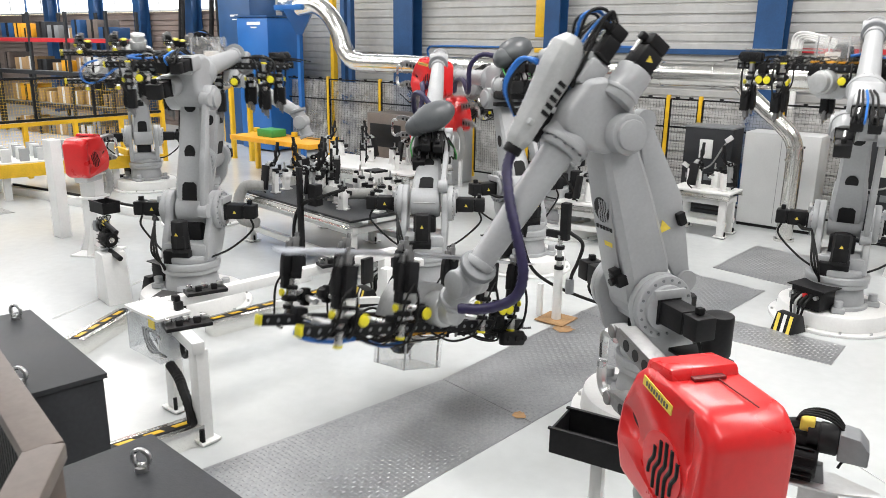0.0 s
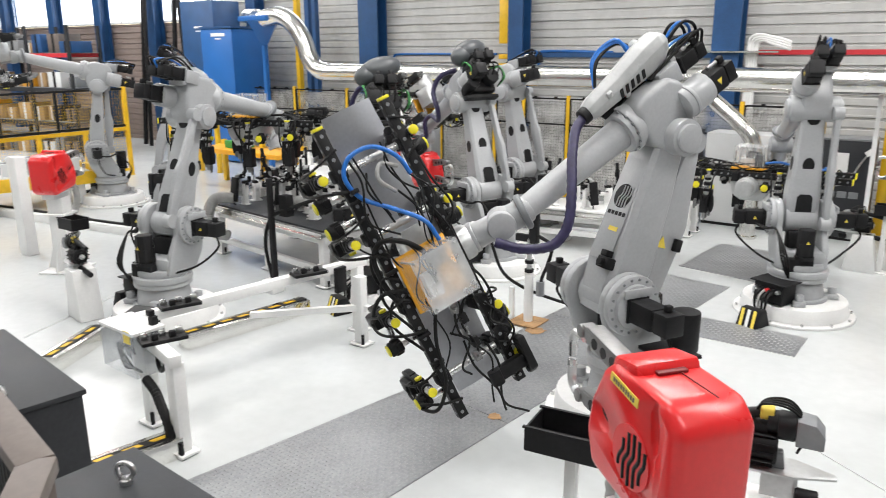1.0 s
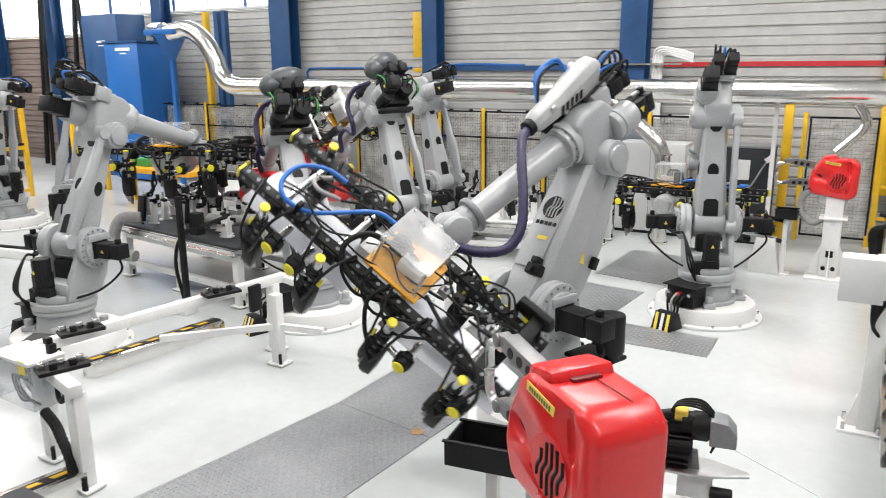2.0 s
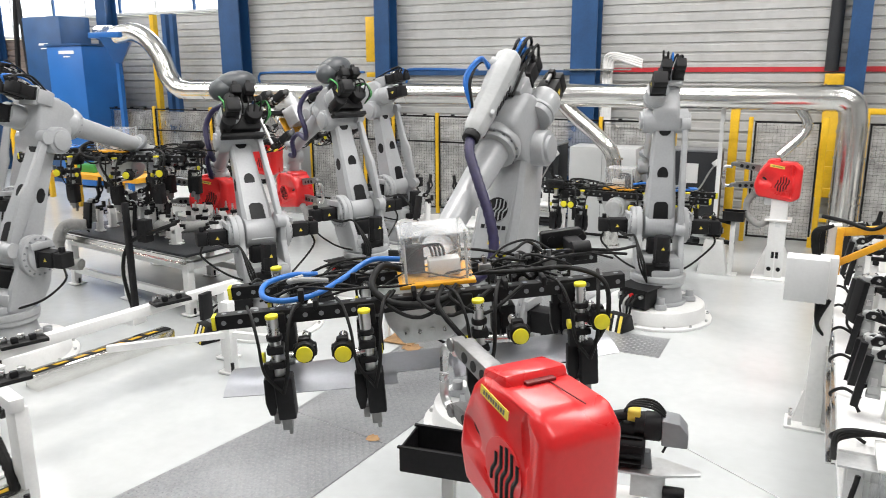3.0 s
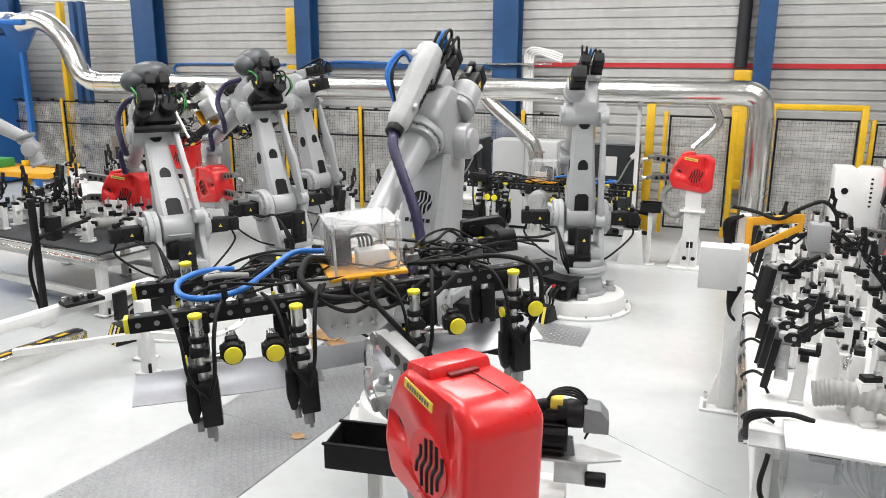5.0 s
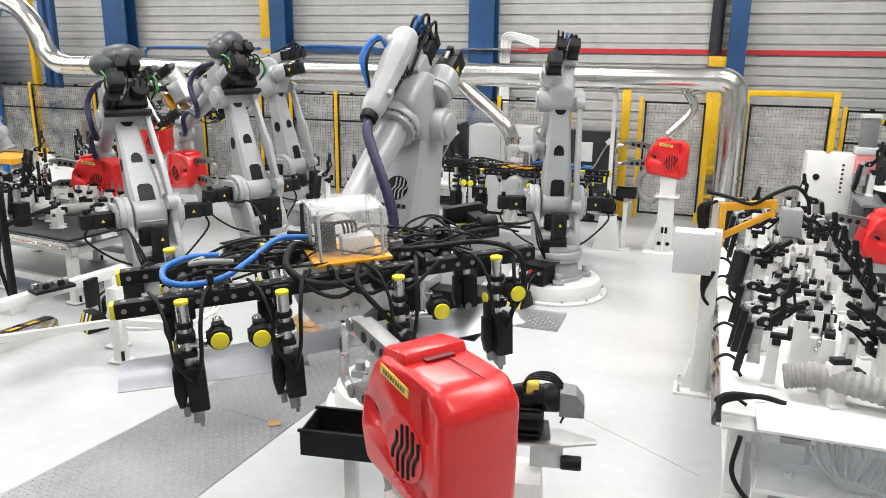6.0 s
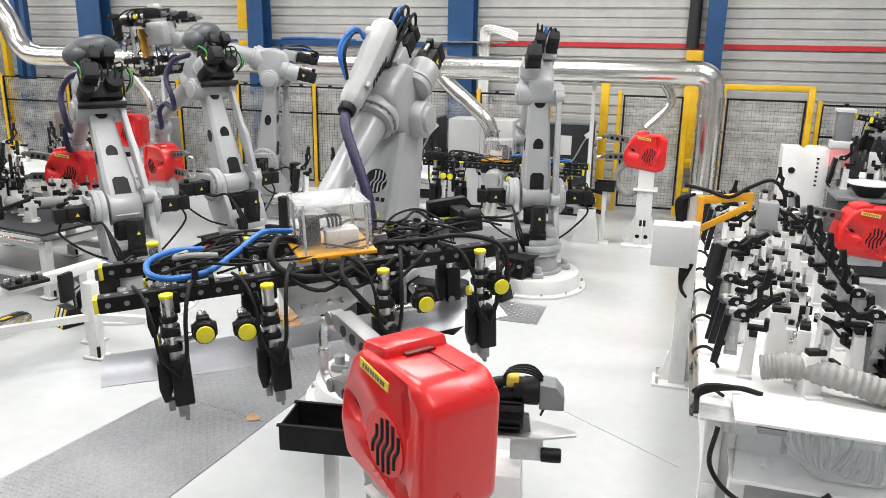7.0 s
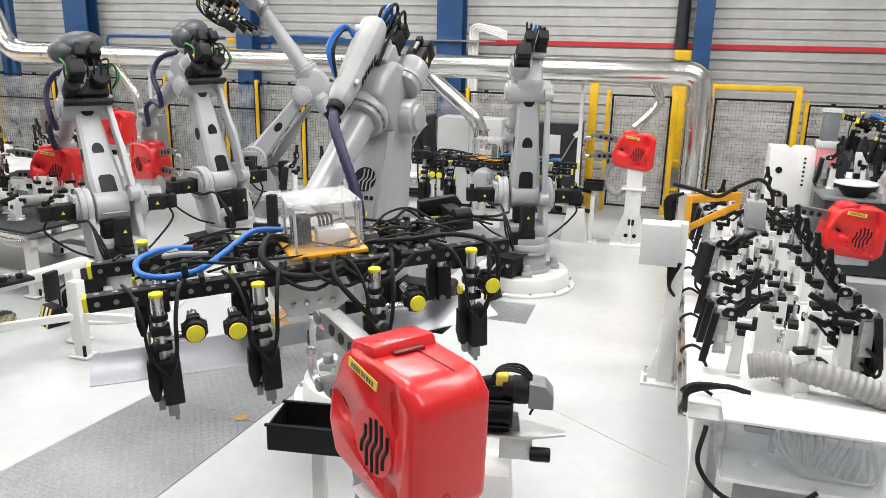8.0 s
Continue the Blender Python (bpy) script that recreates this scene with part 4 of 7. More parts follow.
# ---- spot welding guns ----
def carve(ob, bm):
    """Cut a body out of a part's mesh for good."""
    tool = new("carver", finish("carver", bm, ob.data.materials[0]))
    mod = ob.modifiers.new("cut", "BOOLEAN")
    mod.operation, mod.object, mod.solver = "DIFFERENCE", tool, "EXACT"
    parent, ob.parent = ob.parent, None
    bpy.context.view_layer.update()
    me = bpy.data.meshes.new_from_object(ob.evaluated_get(bpy.context.evaluated_depsgraph_get()))
    ob.modifiers.clear()
    ob.data = me
    ob.parent = parent
    bpy.data.objects.remove(tool)


def weld_gun(m, label, group="spot welding guns"):
    """A spot welding gun: red cover with emblem, two steel arms with electrodes, motor. Arms point along -x, emblem faces -y."""
    g = thing("welding_gun", m, label, "welding gun", group)
    out = [(-0.27, 0.02), (-0.3, -0.12), (-0.25, -0.26), (0.2, -0.32), (0.29, -0.26), (0.3, 0.14), (0.22, 0.21), (-0.12, 0.22), (-0.19, 0.17)]
    cover = part("cover", join(prism(out, 0.31, 0.06, seg=5), prism([(-0.17, 0.16), (0.02, 0.2), (0.0, 0.255), (-0.15, 0.235)], 0.26, 0.02)), RED, g, "glossy red moulded plastic cover")
    part("seam", box(0.36, 0.004, 0.004, at=(0.06, 0.03, 0.2195)), RED_SEAM_SHADE, cover)
    for s in (-1, 1):
        emblem = part("emblem", join(cyl(0.118, 0.006, axis="y", seg=40)), RED, cover, "raised round emblem with black waves", pose(0.045, s * 0.157, -0.07))
        for k in range(5):
            h = (0.06, 0.1, 0.11, 0.1, 0.07)[k]
            x0 = -0.072 + 0.034 * k
            part("wave", tube([(x0, 0, -h), (x0, 0, -0.045), (x0 + 0.006, 0, -0.02), (x0 + 0.026, 0, 0.01), (x0 + 0.03, 0, 0.03), (x0 + 0.03, 0, h * 0.9)], 0.0085, 4, 6), BLACK, emblem, m=pose(0, s * 0.002, 0))
        part("grip_slot", prism(oval(0.034, 0.014), 0.012), BLACK, cover, "dark grip slot", pose(-0.165, s * 0.132, -0.012, 0, 30, 0))
    hollows = []
    for s in (-1, 1):
        hollows += [place(ball(0.08, stretch=(1.0, 0.42, 0.55), seg=20), pose(-0.175, s * 0.165, -0.02, 0, 30, 0)),
                    place(ball(0.105, stretch=(0.27, 0.42, 1.0), seg=20), pose(0.175, s * 0.165, 0.1, 0, -6, 0)),
                    place(ball(0.055, stretch=(0.5, 0.6, 1.0), seg=20), pose(0.17, s * 0.165, -0.215, 0, -6, 0))]
    for cutter in hollows:
        carve(cover, cutter)
    lb = part("sticker", box(0.185, 0.004, 0.036), LABEL_Y, cover, "yellow sticker with a row of dark letters", pose(-0.02, -0.157, 0.158, 0, 9, 0))
    for k in range(9):
        part("letter_bar", box(0.009, 0.002, 0.018, at=(-0.066 + 0.0165 * k, -0.003, 0)), TAUPE, lb)
    # A dark bar paints the gap's shade; nothing is cut out.
    part("handle_gap_shade", box(0.03, 0.12, 0.012, 0.003, at=(0.02, 0.0, 0.222)), RED_SEAM_SHADE, cover, "dark red bar for the shade in the gap behind the top bump")
    for z, tilt in ((0.1, 8), (-0.13, -3)):
        a = part("gun_arm", join(prism([(0.0, -0.045), (-0.3, -0.03), (-0.38, 0.005), (-0.36, 0.035), (0.0, 0.05)], 0.055, 0.008),
                                 box(0.3, 0.075, 0.016, 0.004, at=(-0.15, 0, 0.046)), cyl(0.03, 0.07, at=(-0.36, 0, 0.0), axis="y", seg=16, bevel=0.006)), ARM_GREY, g, "dark cast electrode arm", pose(-0.24, 0, z, 0, tilt, 0))
        # Black plugs paint the shade in the arm's bores.
        for k in range(3):
            part("bore_shade", cyl(0.024, 0.058, at=(-0.09 - 0.075 * k, 0, 0), axis="y", seg=14), BLACK, a)
    part("electrode", tube([(-0.6, 0, 0.11), (-0.68, 0, 0.11), (-0.71, 0, 0.07), (-0.71, 0, -0.01)], 0.02), STEEL, g)
    part("electrode", tube([(-0.58, 0, -0.14), (-0.66, 0, -0.16), (-0.71, 0, -0.12), (-0.715, 0, -0.03)], 0.022), STEEL, g)
    part("gun_body", box(0.34, 0.2, 0.2, 0.02, at=(0.02, 0, -0.28)), ALU, g)
    part("supply_hose", tube([(-0.2, 0.05, -0.2), (-0.36, 0.06, -0.34), (-0.36, 0.05, -0.55), (-0.2, 0.02, -0.68), (-0.08, 0, -0.6)], 0.045, 8, 12, 0.006), GREY_HOSE, g)
    return g


def gun_stand(m, h, label):
    """A white welded pedestal with four gussets."""
    s = thing("gun_stand", m, label, "stand", "gun stands")
    part("column", box(0.22, 0.22, h, 0.008, at=(0, 0, h / 2)), WHITE, s)
    part("foot_plate", box(0.56, 0.5, 0.02, 0.003, at=(0, 0, 0.01)), WHITE, s)
    part("head_plate", box(0.34, 0.3, 0.025, 0.003, at=(0, 0, h * 0.72)), WHITE, s)
    part("top_plate", box(0.3, 0.26, 0.02, 0.003, at=(0, 0, h)), WHITE, s)
    for k in range(4):
        g = part("gusset", prism([(0.1, 0), (0.27, 0), (0.12, 0.42), (0.1, 0.42)], 0.012), WHITE, s, m=pose(0, 0, 0.02, 0, 0, 90 * k))
    # Black plates paint the shade in the holes of the column.
    for x_ in (-0.06, 0.06):
        part("hole", cyl(0.03, 0.006, at=(x_, -0.112, 0.14), axis="y", seg=16), BLACK, s)
    part("hole", box(0.09, 0.006, 0.09, at=(0, -0.112, 0.34)), BLACK, s)
    part("sign", box(0.06, 0.004, 0.09, at=(0, -0.113, 0.78)), CAB_GREY, s)
    return s


def tray_stand(m, h, label, w=0.34, d=0.2):
    s = thing("drip_tray", m, label, "tray", "drip trays")
    part("post", box(0.06, 0.06, h - 0.12, 0.004, at=(0, 0, (h - 0.12) / 2)), WHITE, s)
    part("foot", box(0.2, 0.2, 0.012, at=(0, 0, 0.006)), WHITE, s)
    tray = part("tray", box(w, d, 0.012, at=(0, 0, h - 0.11)), BLACK, s, "open black tray")
    for k in (-1, 1):
        part("long_side", box(w, 0.01, 0.12, at=(0, k * d / 2, h - 0.05)), BLACK, tray)
        part("short_side", box(0.01, d - 0.012, 0.12, at=(k * (w / 2 - 0.005), 0, h - 0.05)), BLACK, tray)
        part("rim", box(w + 0.02, 0.018, 0.01, at=(0, k * d / 2, h + 0.014)), BLACK, tray)
    return s


def tip_dresser(m, h, label):
    """A motor unit on an arm with a bent bracket."""
    s = thing("tip_dresser", m, label, "tip dresser", "tip dressers")
    part("stand", prism([(-0.2, 0), (0.2, 0), (0.12, h * 0.8), (-0.12, h * 0.8)], 0.26, 0.01), WHITE, s)
    # Black discs paint the shade in the stand's holes.
    for x_ in (-0.08, 0.08):
        part("hole", cyl(0.04, 0.006, at=(x_, -0.132, 0.12), axis="y", seg=16), BLACK, s)
    mo = part("motor", join(cyl(0.082, 0.2, at=(0.02, 0, h), axis="x", seg=24, bevel=0.01), cyl(0.05, 0.02, at=(-0.09, 0, h), axis="x", seg=20), box(0.1, 0.08, 0.05, 0.008, at=(0.02, 0, h + 0.1))), BLACK, s, "finned black electric motor")
    for k in range(14):
        a = 2 * math.pi * k / 14
        part("fin", box(0.17, 0.006, 0.022), BLACK, mo, m=Matrix.Translation((0.02, 0.09 * math.cos(a), h + 0.09 * math.sin(a))) @ pose(0, 0, 0, math.degrees(a) - 90, 0, 0))
    part("hub", cyl(0.03, 0.012, at=(-0.102, 0, h), axis="x", seg=18), STEEL, mo)
    part("mount", prism([(-0.04, 0), (0.04, 0), (0.025, 0.1), (-0.025, 0.1)], 0.05, 0.006), ROBOT_DK, s, "", pose(0.12, 0, h - 0.11))
    part("gear_head", prism([(-0.05, -0.05), (0.07, -0.05), (0.07, 0.02), (0.03, 0.07), (-0.05, 0.08)], 0.13, 0.008), ROBOT_DK, s, "grey gear head", pose(0.24, 0, h + 0.1))
    part("coupling", join(cyl(0.07, 0.08, at=(0.15, 0, h + 0.12), axis="x", seg=20, bevel=0.01), cyl(0.055, 0.05, at=(0.09, 0, h + 0.13), axis="x", seg=18)), BLACK, s)
    part("cap", cyl(0.036, 0.06, at=(0.06, 0, h + 0.17), axis="x", seg=16, bevel=0.006), LABEL_Y, s, "yellow cap")
    part("arm_tube", rod((0.05, 0, h + 0.17), (-0.22, -0.02, h + 0.11), 0.026, 14), BLACK, s)
    part("arm_tube", rod((-0.02, 0.0, h - 0.14), (-0.26, -0.02, h - 0.18), 0.03, 14), BLACK, s)
    part("bracket", join(prism([(-0.06, -0.1), (0.16, -0.1), (0.34, -0.02), (0.34, 0.02), (0.16, 0.08), (-0.06, 0.08)], 0.012, 0.002, at=(0, 0, 0))), ALU, s, "bent aluminium bracket", pose(0.04, 0, h - 0.1, 90, 0, 0))
    part("bracket_web", join(box(0.16, 0.01, 0.12, 0.003, at=(0.14, -0.05, h - 0.17)), box(0.08, 0.08, 0.06, 0.006, at=(0.1, 0, h - 0.14))), ALU, s)
    part("cutter", cyl(0.036, 0.1, at=(0.26, -0.06, h - 0.19), axis="x", seg=16, bevel=0.008), BLACK, s)
    for k in range(4):
        part("cable", tube([(0.0, 0.03 * k - 0.04, h + 0.12), (0.04, 0.06 - 0.04 * k, h + 0.2 + 0.012 * k), (0.16, 0.05 - 0.03 * k, h + 0.22), (0.24, 0.02, h + 0.1), (0.2, -0.06, h + 0.02)], 0.006), RUBBER, s)
    return s


gun_near = weld_gun(pose(-0.46, 3.6, 1.61, 0, 0, -37), "large glossy red spot welding gun on a white stand")
gun_stand(pose(-0.46, 3.6, 0, 0, 0, -37), 1.25, "white welded pedestal below a red welding gun")
tray_stand(pose(-1.13, 4.28, 0, 0, 0, 8), 1.1, "open black drip tray on a white post beside a red gun", 0.42, 0.24)
tip_dresser(pose(-0.31, 4.3, 0, 0, 0, 10) @ Matrix.Diagonal((0.9, 0.9, 0.9, 1)), 1.42, "black finned motor unit with a yellow cap on a white stand")
gun_far = copy_thing(gun_near, pose(-0.1, 12.5, 1.41))
tagged(gun_far, "red spot welding gun on a white pedestal by the fence")
gun_stand(pose(-0.05, 12.5, 0), 1.15, "white welded pedestal with gussets below a red gun")
tray_stand(pose(-0.62, 12.4, 0), 0.9, "small black drip tray on a white post", 0.28, 0.2)
tip_dresser(pose(-0.85, 12.4, 0, 0, 0, 180), 0.62, "black motor unit on a low white stand")
gun_b = tagged(copy_thing(gun_near, pose(-7.0, 9.0, 1.12, 0, 0, 15)), "red spot welding gun hanging on a robot wrist")
gun_c = tagged(copy_thing(gun_near, pose(-6.57, 10.28, 1.15, 0, 0, 160)), "red spot welding gun hanging on a robot wrist")
tagged(copy_thing(gun_near, pose(-7.9, 11.2, 1.48, 0, 0, 10)), "red spot welding gun behind the robots")
tagged(copy_thing(gun_near, pose(2.2, 9.6, 1.12, 0, 0, 8)), "red spot welding gun held over the fixture table")
tagged(copy_thing(gun_near, pose(-9.7, 6.2, 1.4, 0, 0, -60)), "red spot welding gun on a stand by the aisle")
gun_stand(pose(-7.9, 11.2, 0, 0, 0, 10), 1.0, "white pedestal below a red gun behind the robots")
gun_stand(pose(-9.75, 6.25, 0, 0, 0, -60), 1.1, "white pedestal below a red gun by the aisle")


# ---- the gripper and its sheet ----
GL, GW = 2.1, 0.48


def gripper_tool(m, label, rich=True):
    """Two perforated rails, cross tubes, clamp heads on posts, hoses and a clear valve cover. x along the rails, z up."""
    g = thing("gripper", m, label, "gripper", "grippers")
    for s in (-1, 1):
        rail = part("rail", box(GL, 0.068, 0.075, 0.005, at=(0, s * GW / 2, 0)), BLACK, g, "black perforated rail")
        part("end_cap", box(0.02, 0.07, 0.07, 0.004, at=(-GL / 2 - 0.01, s * GW / 2, 0)), LIME, rail, "lime end cap")
        n = 26
        dots = join(*[cyl(0.013, 0.003, at=(-GL / 2 + (k + 0.5) * GL / n, s * GW / 2 + f * 0.0345, 0), axis="y", seg=8) for k in range(n) for f in (-1, 1)],
                    *[cyl(0.013, 0.003, at=(-GL / 2 + (k + 0.5) * GL / n, s * GW / 2, 0.038), seg=8) for k in range(n)])
        tagged(part("rail_hole", dots, ROBOT_DK, rail), kind="stuff")
    for x in (-0.75, -0.3, 0.2, 0.75):
        part("cross_tube", rod((x, -GW / 2, -0.02), (x, GW / 2, -0.02), 0.025), STEEL, g)
        for s in (-1, 1):
            part("tube_clamp", box(0.09, 0.1, 0.11, 0.012, at=(x, s * GW / 2, -0.03)), BLACK, g)
    part("end_arm", join(prism([(-0.15, -0.05), (0.08, -0.06), (0.13, 0.0), (0.09, 0.06), (-0.15, 0.05)], 0.06, 0.012, at=(GL / 2 - 0.16, 0.32, 0.1)), *[cyl(0.024, 0.075, at=(GL / 2 - 0.25 + 0.09 * k, 0.32, 0.1), axis="y", seg=14) for k in range(3)]), BLACK, g, "black swivel arm")
    part("end_block", join(box(0.09, 0.26, 0.08, 0.01, at=(GL / 2 - 0.14, 0.16, 0.08)), cyl(0.045, 0.1, at=(GL / 2 - 0.14, 0.06, 0.1), axis="x", seg=16)), BLACK, g)
    part("flange_bracket", prism([(-0.26, 0.0), (0.26, 0.0), (0.2, -0.2), (0.1, -0.26), (-0.14, -0.26), (-0.22, -0.14)], 0.3, 0.015), ALU, g, "cast aluminium mounting bracket", pose(0.02, 0.1, -0.05))
    part("tool_flange", join(cyl(0.125, 0.16, at=(0.05, 0.32, -0.14), axis="y", seg=28, bevel=0.02), cyl(0.1, 0.1, at=(0.05, 0.44, -0.14), axis="y", seg=28, bevel=0.01)), ALU, g)
    for k in range(4):
        part("bracket_bolt", cyl(0.014, 0.014, at=(-0.1 + 0.07 * k, -0.055, -0.24), axis="y", seg=6), STEEL, g)
    # clear valve cover on a yellow board
    vb = part("valve_board", box(0.4, 0.38, 0.02, 0.003, at=(0.08, -0.01, 0.06)), ORANGE, g, "orange mounting board")
    cx, cy, cz, w, d, h = 0.08, -0.01, 0.2, 0.36, 0.34, 0.24
    for k, (sx, sy, sz, ax, ay, az) in enumerate(((w, d, 0.006, cx, cy, cz + h / 2), (w, 0.006, h, cx, cy - d / 2, cz), (w, 0.006, h, cx, cy + d / 2, cz), (0.006, d, h, cx - w / 2, cy, cz), (0.006, d, h, cx + w / 2, cy, cz))):
        part("cover_pane", box(sx, sy, sz, at=(ax, ay, az)), CLEAR_SHEEN if k == 0 else CLEAR, g, "clear plastic cover pane")
    for sx in (-1, 1):
        for sy in (-1, 1):
            part("cover_post", cyl(0.008, h + 0.02, at=(cx + sx * (w / 2 - 0.02), cy + sy * (d / 2 - 0.02), cz), seg=10), STEEL, g)
    part("valve_block", box(0.17, 0.1, 0.09, 0.01, at=(cx + 0.05, cy - 0.04, 0.12)), WHITE, vb)
    part("valve_block", box(0.1, 0.08, 0.15, 0.01, at=(cx - 0.1, cy + 0.03, 0.15)), BLACK, vb)
    for k in range(4):
        part("valve_tube", tube([(cx + 0.02 * k, cy, 0.15), (cx - 0.03 + 0.02 * k, cy - 0.05, 0.24), (cx - 0.12, cy - 0.06 + 0.03 * k, 0.2), (cx - 0.16, cy, 0.12)], 0.007, 5, 6), RUBBER, vb)
    for x_ in (-0.55, -0.05, 0.42, 0.62):
        part("cable_tie", box(0.025, 0.09, 0.05, 0.006, at=(x_, -GW / 2, 0.045)), BLACK, g)
    for k in range(5):
        part("valve", join(box(0.07, 0.05, 0.05, 0.005, at=(0.36 + 0.09 * k, 0.02 + 0.03 * (k % 2), 0.06)), cyl(0.012, 0.05, at=(0.36 + 0.09 * k, 0.02, 0.1), seg=10)), BLACK if k % 2 else ARM_GREY, g)
    # hoses
    part("blue_hose", tube([(-0.1, 0.12, 0.13), (-0.26, 0.08, 0.15), (-0.42, -0.06, 0.1), (-0.56, -0.2, 0.075), (-0.72, -0.24, 0.075), (-0.82, -0.16, 0.085), (-0.82, 0.0, 0.1), (-0.7, 0.12, 0.1), (-0.56, 0.16, 0.08)], 0.015, 8, 12), BLUE_HOSE, g, "bright blue air hose")
    for x_, y_ in ((-0.62, -0.225), (-0.36, -0.01)):
        part("hose_tie", box(0.03, 0.05, 0.06, 0.006, at=(x_, y_, 0.09)), BLACK, g)
    part("loop_hose", tube([(-0.08, 0.0, 0.1), (-0.2, -0.1, 0.16), (-0.26, -0.22, 0.1), (-0.18, -0.3, 0.03), (0.0, -0.31, 0.0), (0.16, -0.28, 0.03)], 0.018, 8, 12), RUBBER, g, "thick black hose loop")
    part("loop_hose", tube([(-0.5, 0.02, 0.08), (-0.62, -0.06, 0.12), (-0.7, 0.0, 0.1), (-0.64, 0.1, 0.09)], 0.014, 8, 10), GREY_HOSE, g)
    part("loop_hose", tube([(0.3, -0.1, 0.07), (0.5, -0.2, 0.09), (0.75, -0.26, 0.1), (0.9, -0.38, 0.05), (0.9, -0.44, -0.12), (0.84, -0.42, -0.26)], 0.013, 8, 10), RUBBER, g)
    part("loop_hose", tube([(0.1, -0.2, 0.05), (0.06, -0.34, 0.0), (0.14, -0.42, -0.12), (0.24, -0.44, -0.24)], 0.014, 8, 10), RUBBER, g)
    rnd = random.Random(5)
    for k in range(26):
        x0 = rnd.uniform(-0.9, 0.7)
        l = rnd.uniform(0.25, 0.6)
        y0 = rnd.uniform(-0.18, 0.3)
        part("cable", tube([(x0, y0, 0.05), (x0 + l * 0.3, y0 + rnd.uniform(-0.08, 0.08), 0.07 + rnd.uniform(0, 0.05)), (x0 + l * 0.7, y0 + rnd.uniform(-0.1, 0.1), 0.07 + rnd.uniform(0, 0.04)), (x0 + l, y0 + rnd.uniform(-0.1, 0.1), 0.05)], rnd.uniform(0.005, 0.009), 5, 8), RUBBER, g)
    for k in range(3):
        x0 = -0.15 + 0.16 * k
        part("cable", tube([(x0, -0.22, 0.06), (x0 - 0.04, -0.31, 0.02), (x0 + 0.12, -0.33 - 0.02 * k, -0.06), (x0 + 0.34, -0.28, 0.04)], 0.01, 5, 8), RUBBER, g)
    # clamp heads: post with rings, black clamp body, jaw, and a cross head with a lime disc
    spots = [(-0.76, -0.36, 0.145, 0.0), (-0.31, -0.36, -0.12, -0.02), (0.26, -0.36, 0.19, -0.03), (0.785, -0.36, 0.08, 0.0),
             (-0.8, 0.3, 0.12, 0.06), (0.86, 0.3, -0.14, 0.0), (0.5, 0.32, 0.12, 0.0), (-0.3, 0.32, 0.14, 0.02)]
    for n, (x, y, dx, lift) in enumerate(spots if rich else spots[:6]):
        s = -1 if y < 0 else 1
        z = lift
        c = part("clamp_head", join(box(0.09, 0.11, 0.22, 0.01, at=(x + 0.02, y + s * 0.015, z - 0.38)), box(0.09, 0.105, 0.03, 0.006, at=(x + 0.015, y + s * 0.01, z - 0.3)), box(0.05, 0.05, 0.14, 0.008, at=(x - 0.045, y, z - 0.27)),
                                   box(0.085, 0.085, 0.045, 0.012, at=(x, y, z - 0.13)), box(0.085, 0.085, 0.035, 0.012, at=(x, y, z - 0.21)), cyl(0.04, 0.03, at=(x, y, z - 0.07), seg=16, bevel=0.006)), BLACK, g, "black pneumatic clamp")
        part("post", cyl(0.029, 0.3, at=(x, y, z - 0.12), seg=18), STEEL, c, "bright steel post")
        part("cap", cyl(0.032, 0.018, at=(x, y, z + 0.038), seg=18, bevel=0.004), LIME, c, "lime cap")
        part("jaw", join(box(0.05, 0.06, 0.12, 0.006, at=(x + 0.01, y + s * 0.01, z - 0.5)), box(0.03, 0.04, 0.06, 0.005, at=(x - 0.04, y, z - 0.5)), box(0.018, 0.03, 0.05, 0.003, at=(x + 0.02, y, z - 0.57)),
                         cyl(0.022, 0.1, at=(x + 0.0, y, z - 0.47), axis="y", seg=12)), ARM_GREY, c, "grey steel jaw")
        part("finger", join(prism([(-0.03, 0.1), (0.03, 0.1), (0.03, -0.02), (0.005, -0.1), (-0.02, -0.1), (-0.035, -0.03)], 0.05, 0.006, at=(x - 0.05, y, z - 0.38))), BLACK, c)
        part("side_post", rod((x, y, z - 0.17), (x + dx, y + s * 0.03, z - 0.17), 0.022), STEEL, c)
        part("side_post", rod((x + dx, s * GW / 2, z - 0.12), (x + dx, y + s * 0.06, z - 0.14), 0.024), STEEL, c)
        cr = part("cross_head", join(cyl(0.052, 0.09, at=(x + dx, y + s * 0.04, z - 0.14), axis="y", seg=20, bevel=0.008), box(0.115, 0.06, 0.06, 0.01, at=(x + dx, y + s * 0.03, z - 0.14)), box(0.06, 0.05, 0.13, 0.01, at=(x + dx, y + s * 0.02, z - 0.14))), BLACK, c)
        part("cap", cyl(0.041, 0.014, at=(x + dx, y + s * 0.095, z - 0.14), axis="y", seg=22, bevel=0.004), LIME, cr, "lime cap")
        part("small_cap", cyl(0.026, 0.016, at=(x - 0.065 * (1 if dx > 0 else -1), y, z - 0.17), axis="x", seg=16), LIME, cr, "lime cap")
        part("ring", cyl(0.034, 0.02, at=(x + dx, y + s * 0.07, z - 0.14), axis="y", seg=20), STEEL, cr)
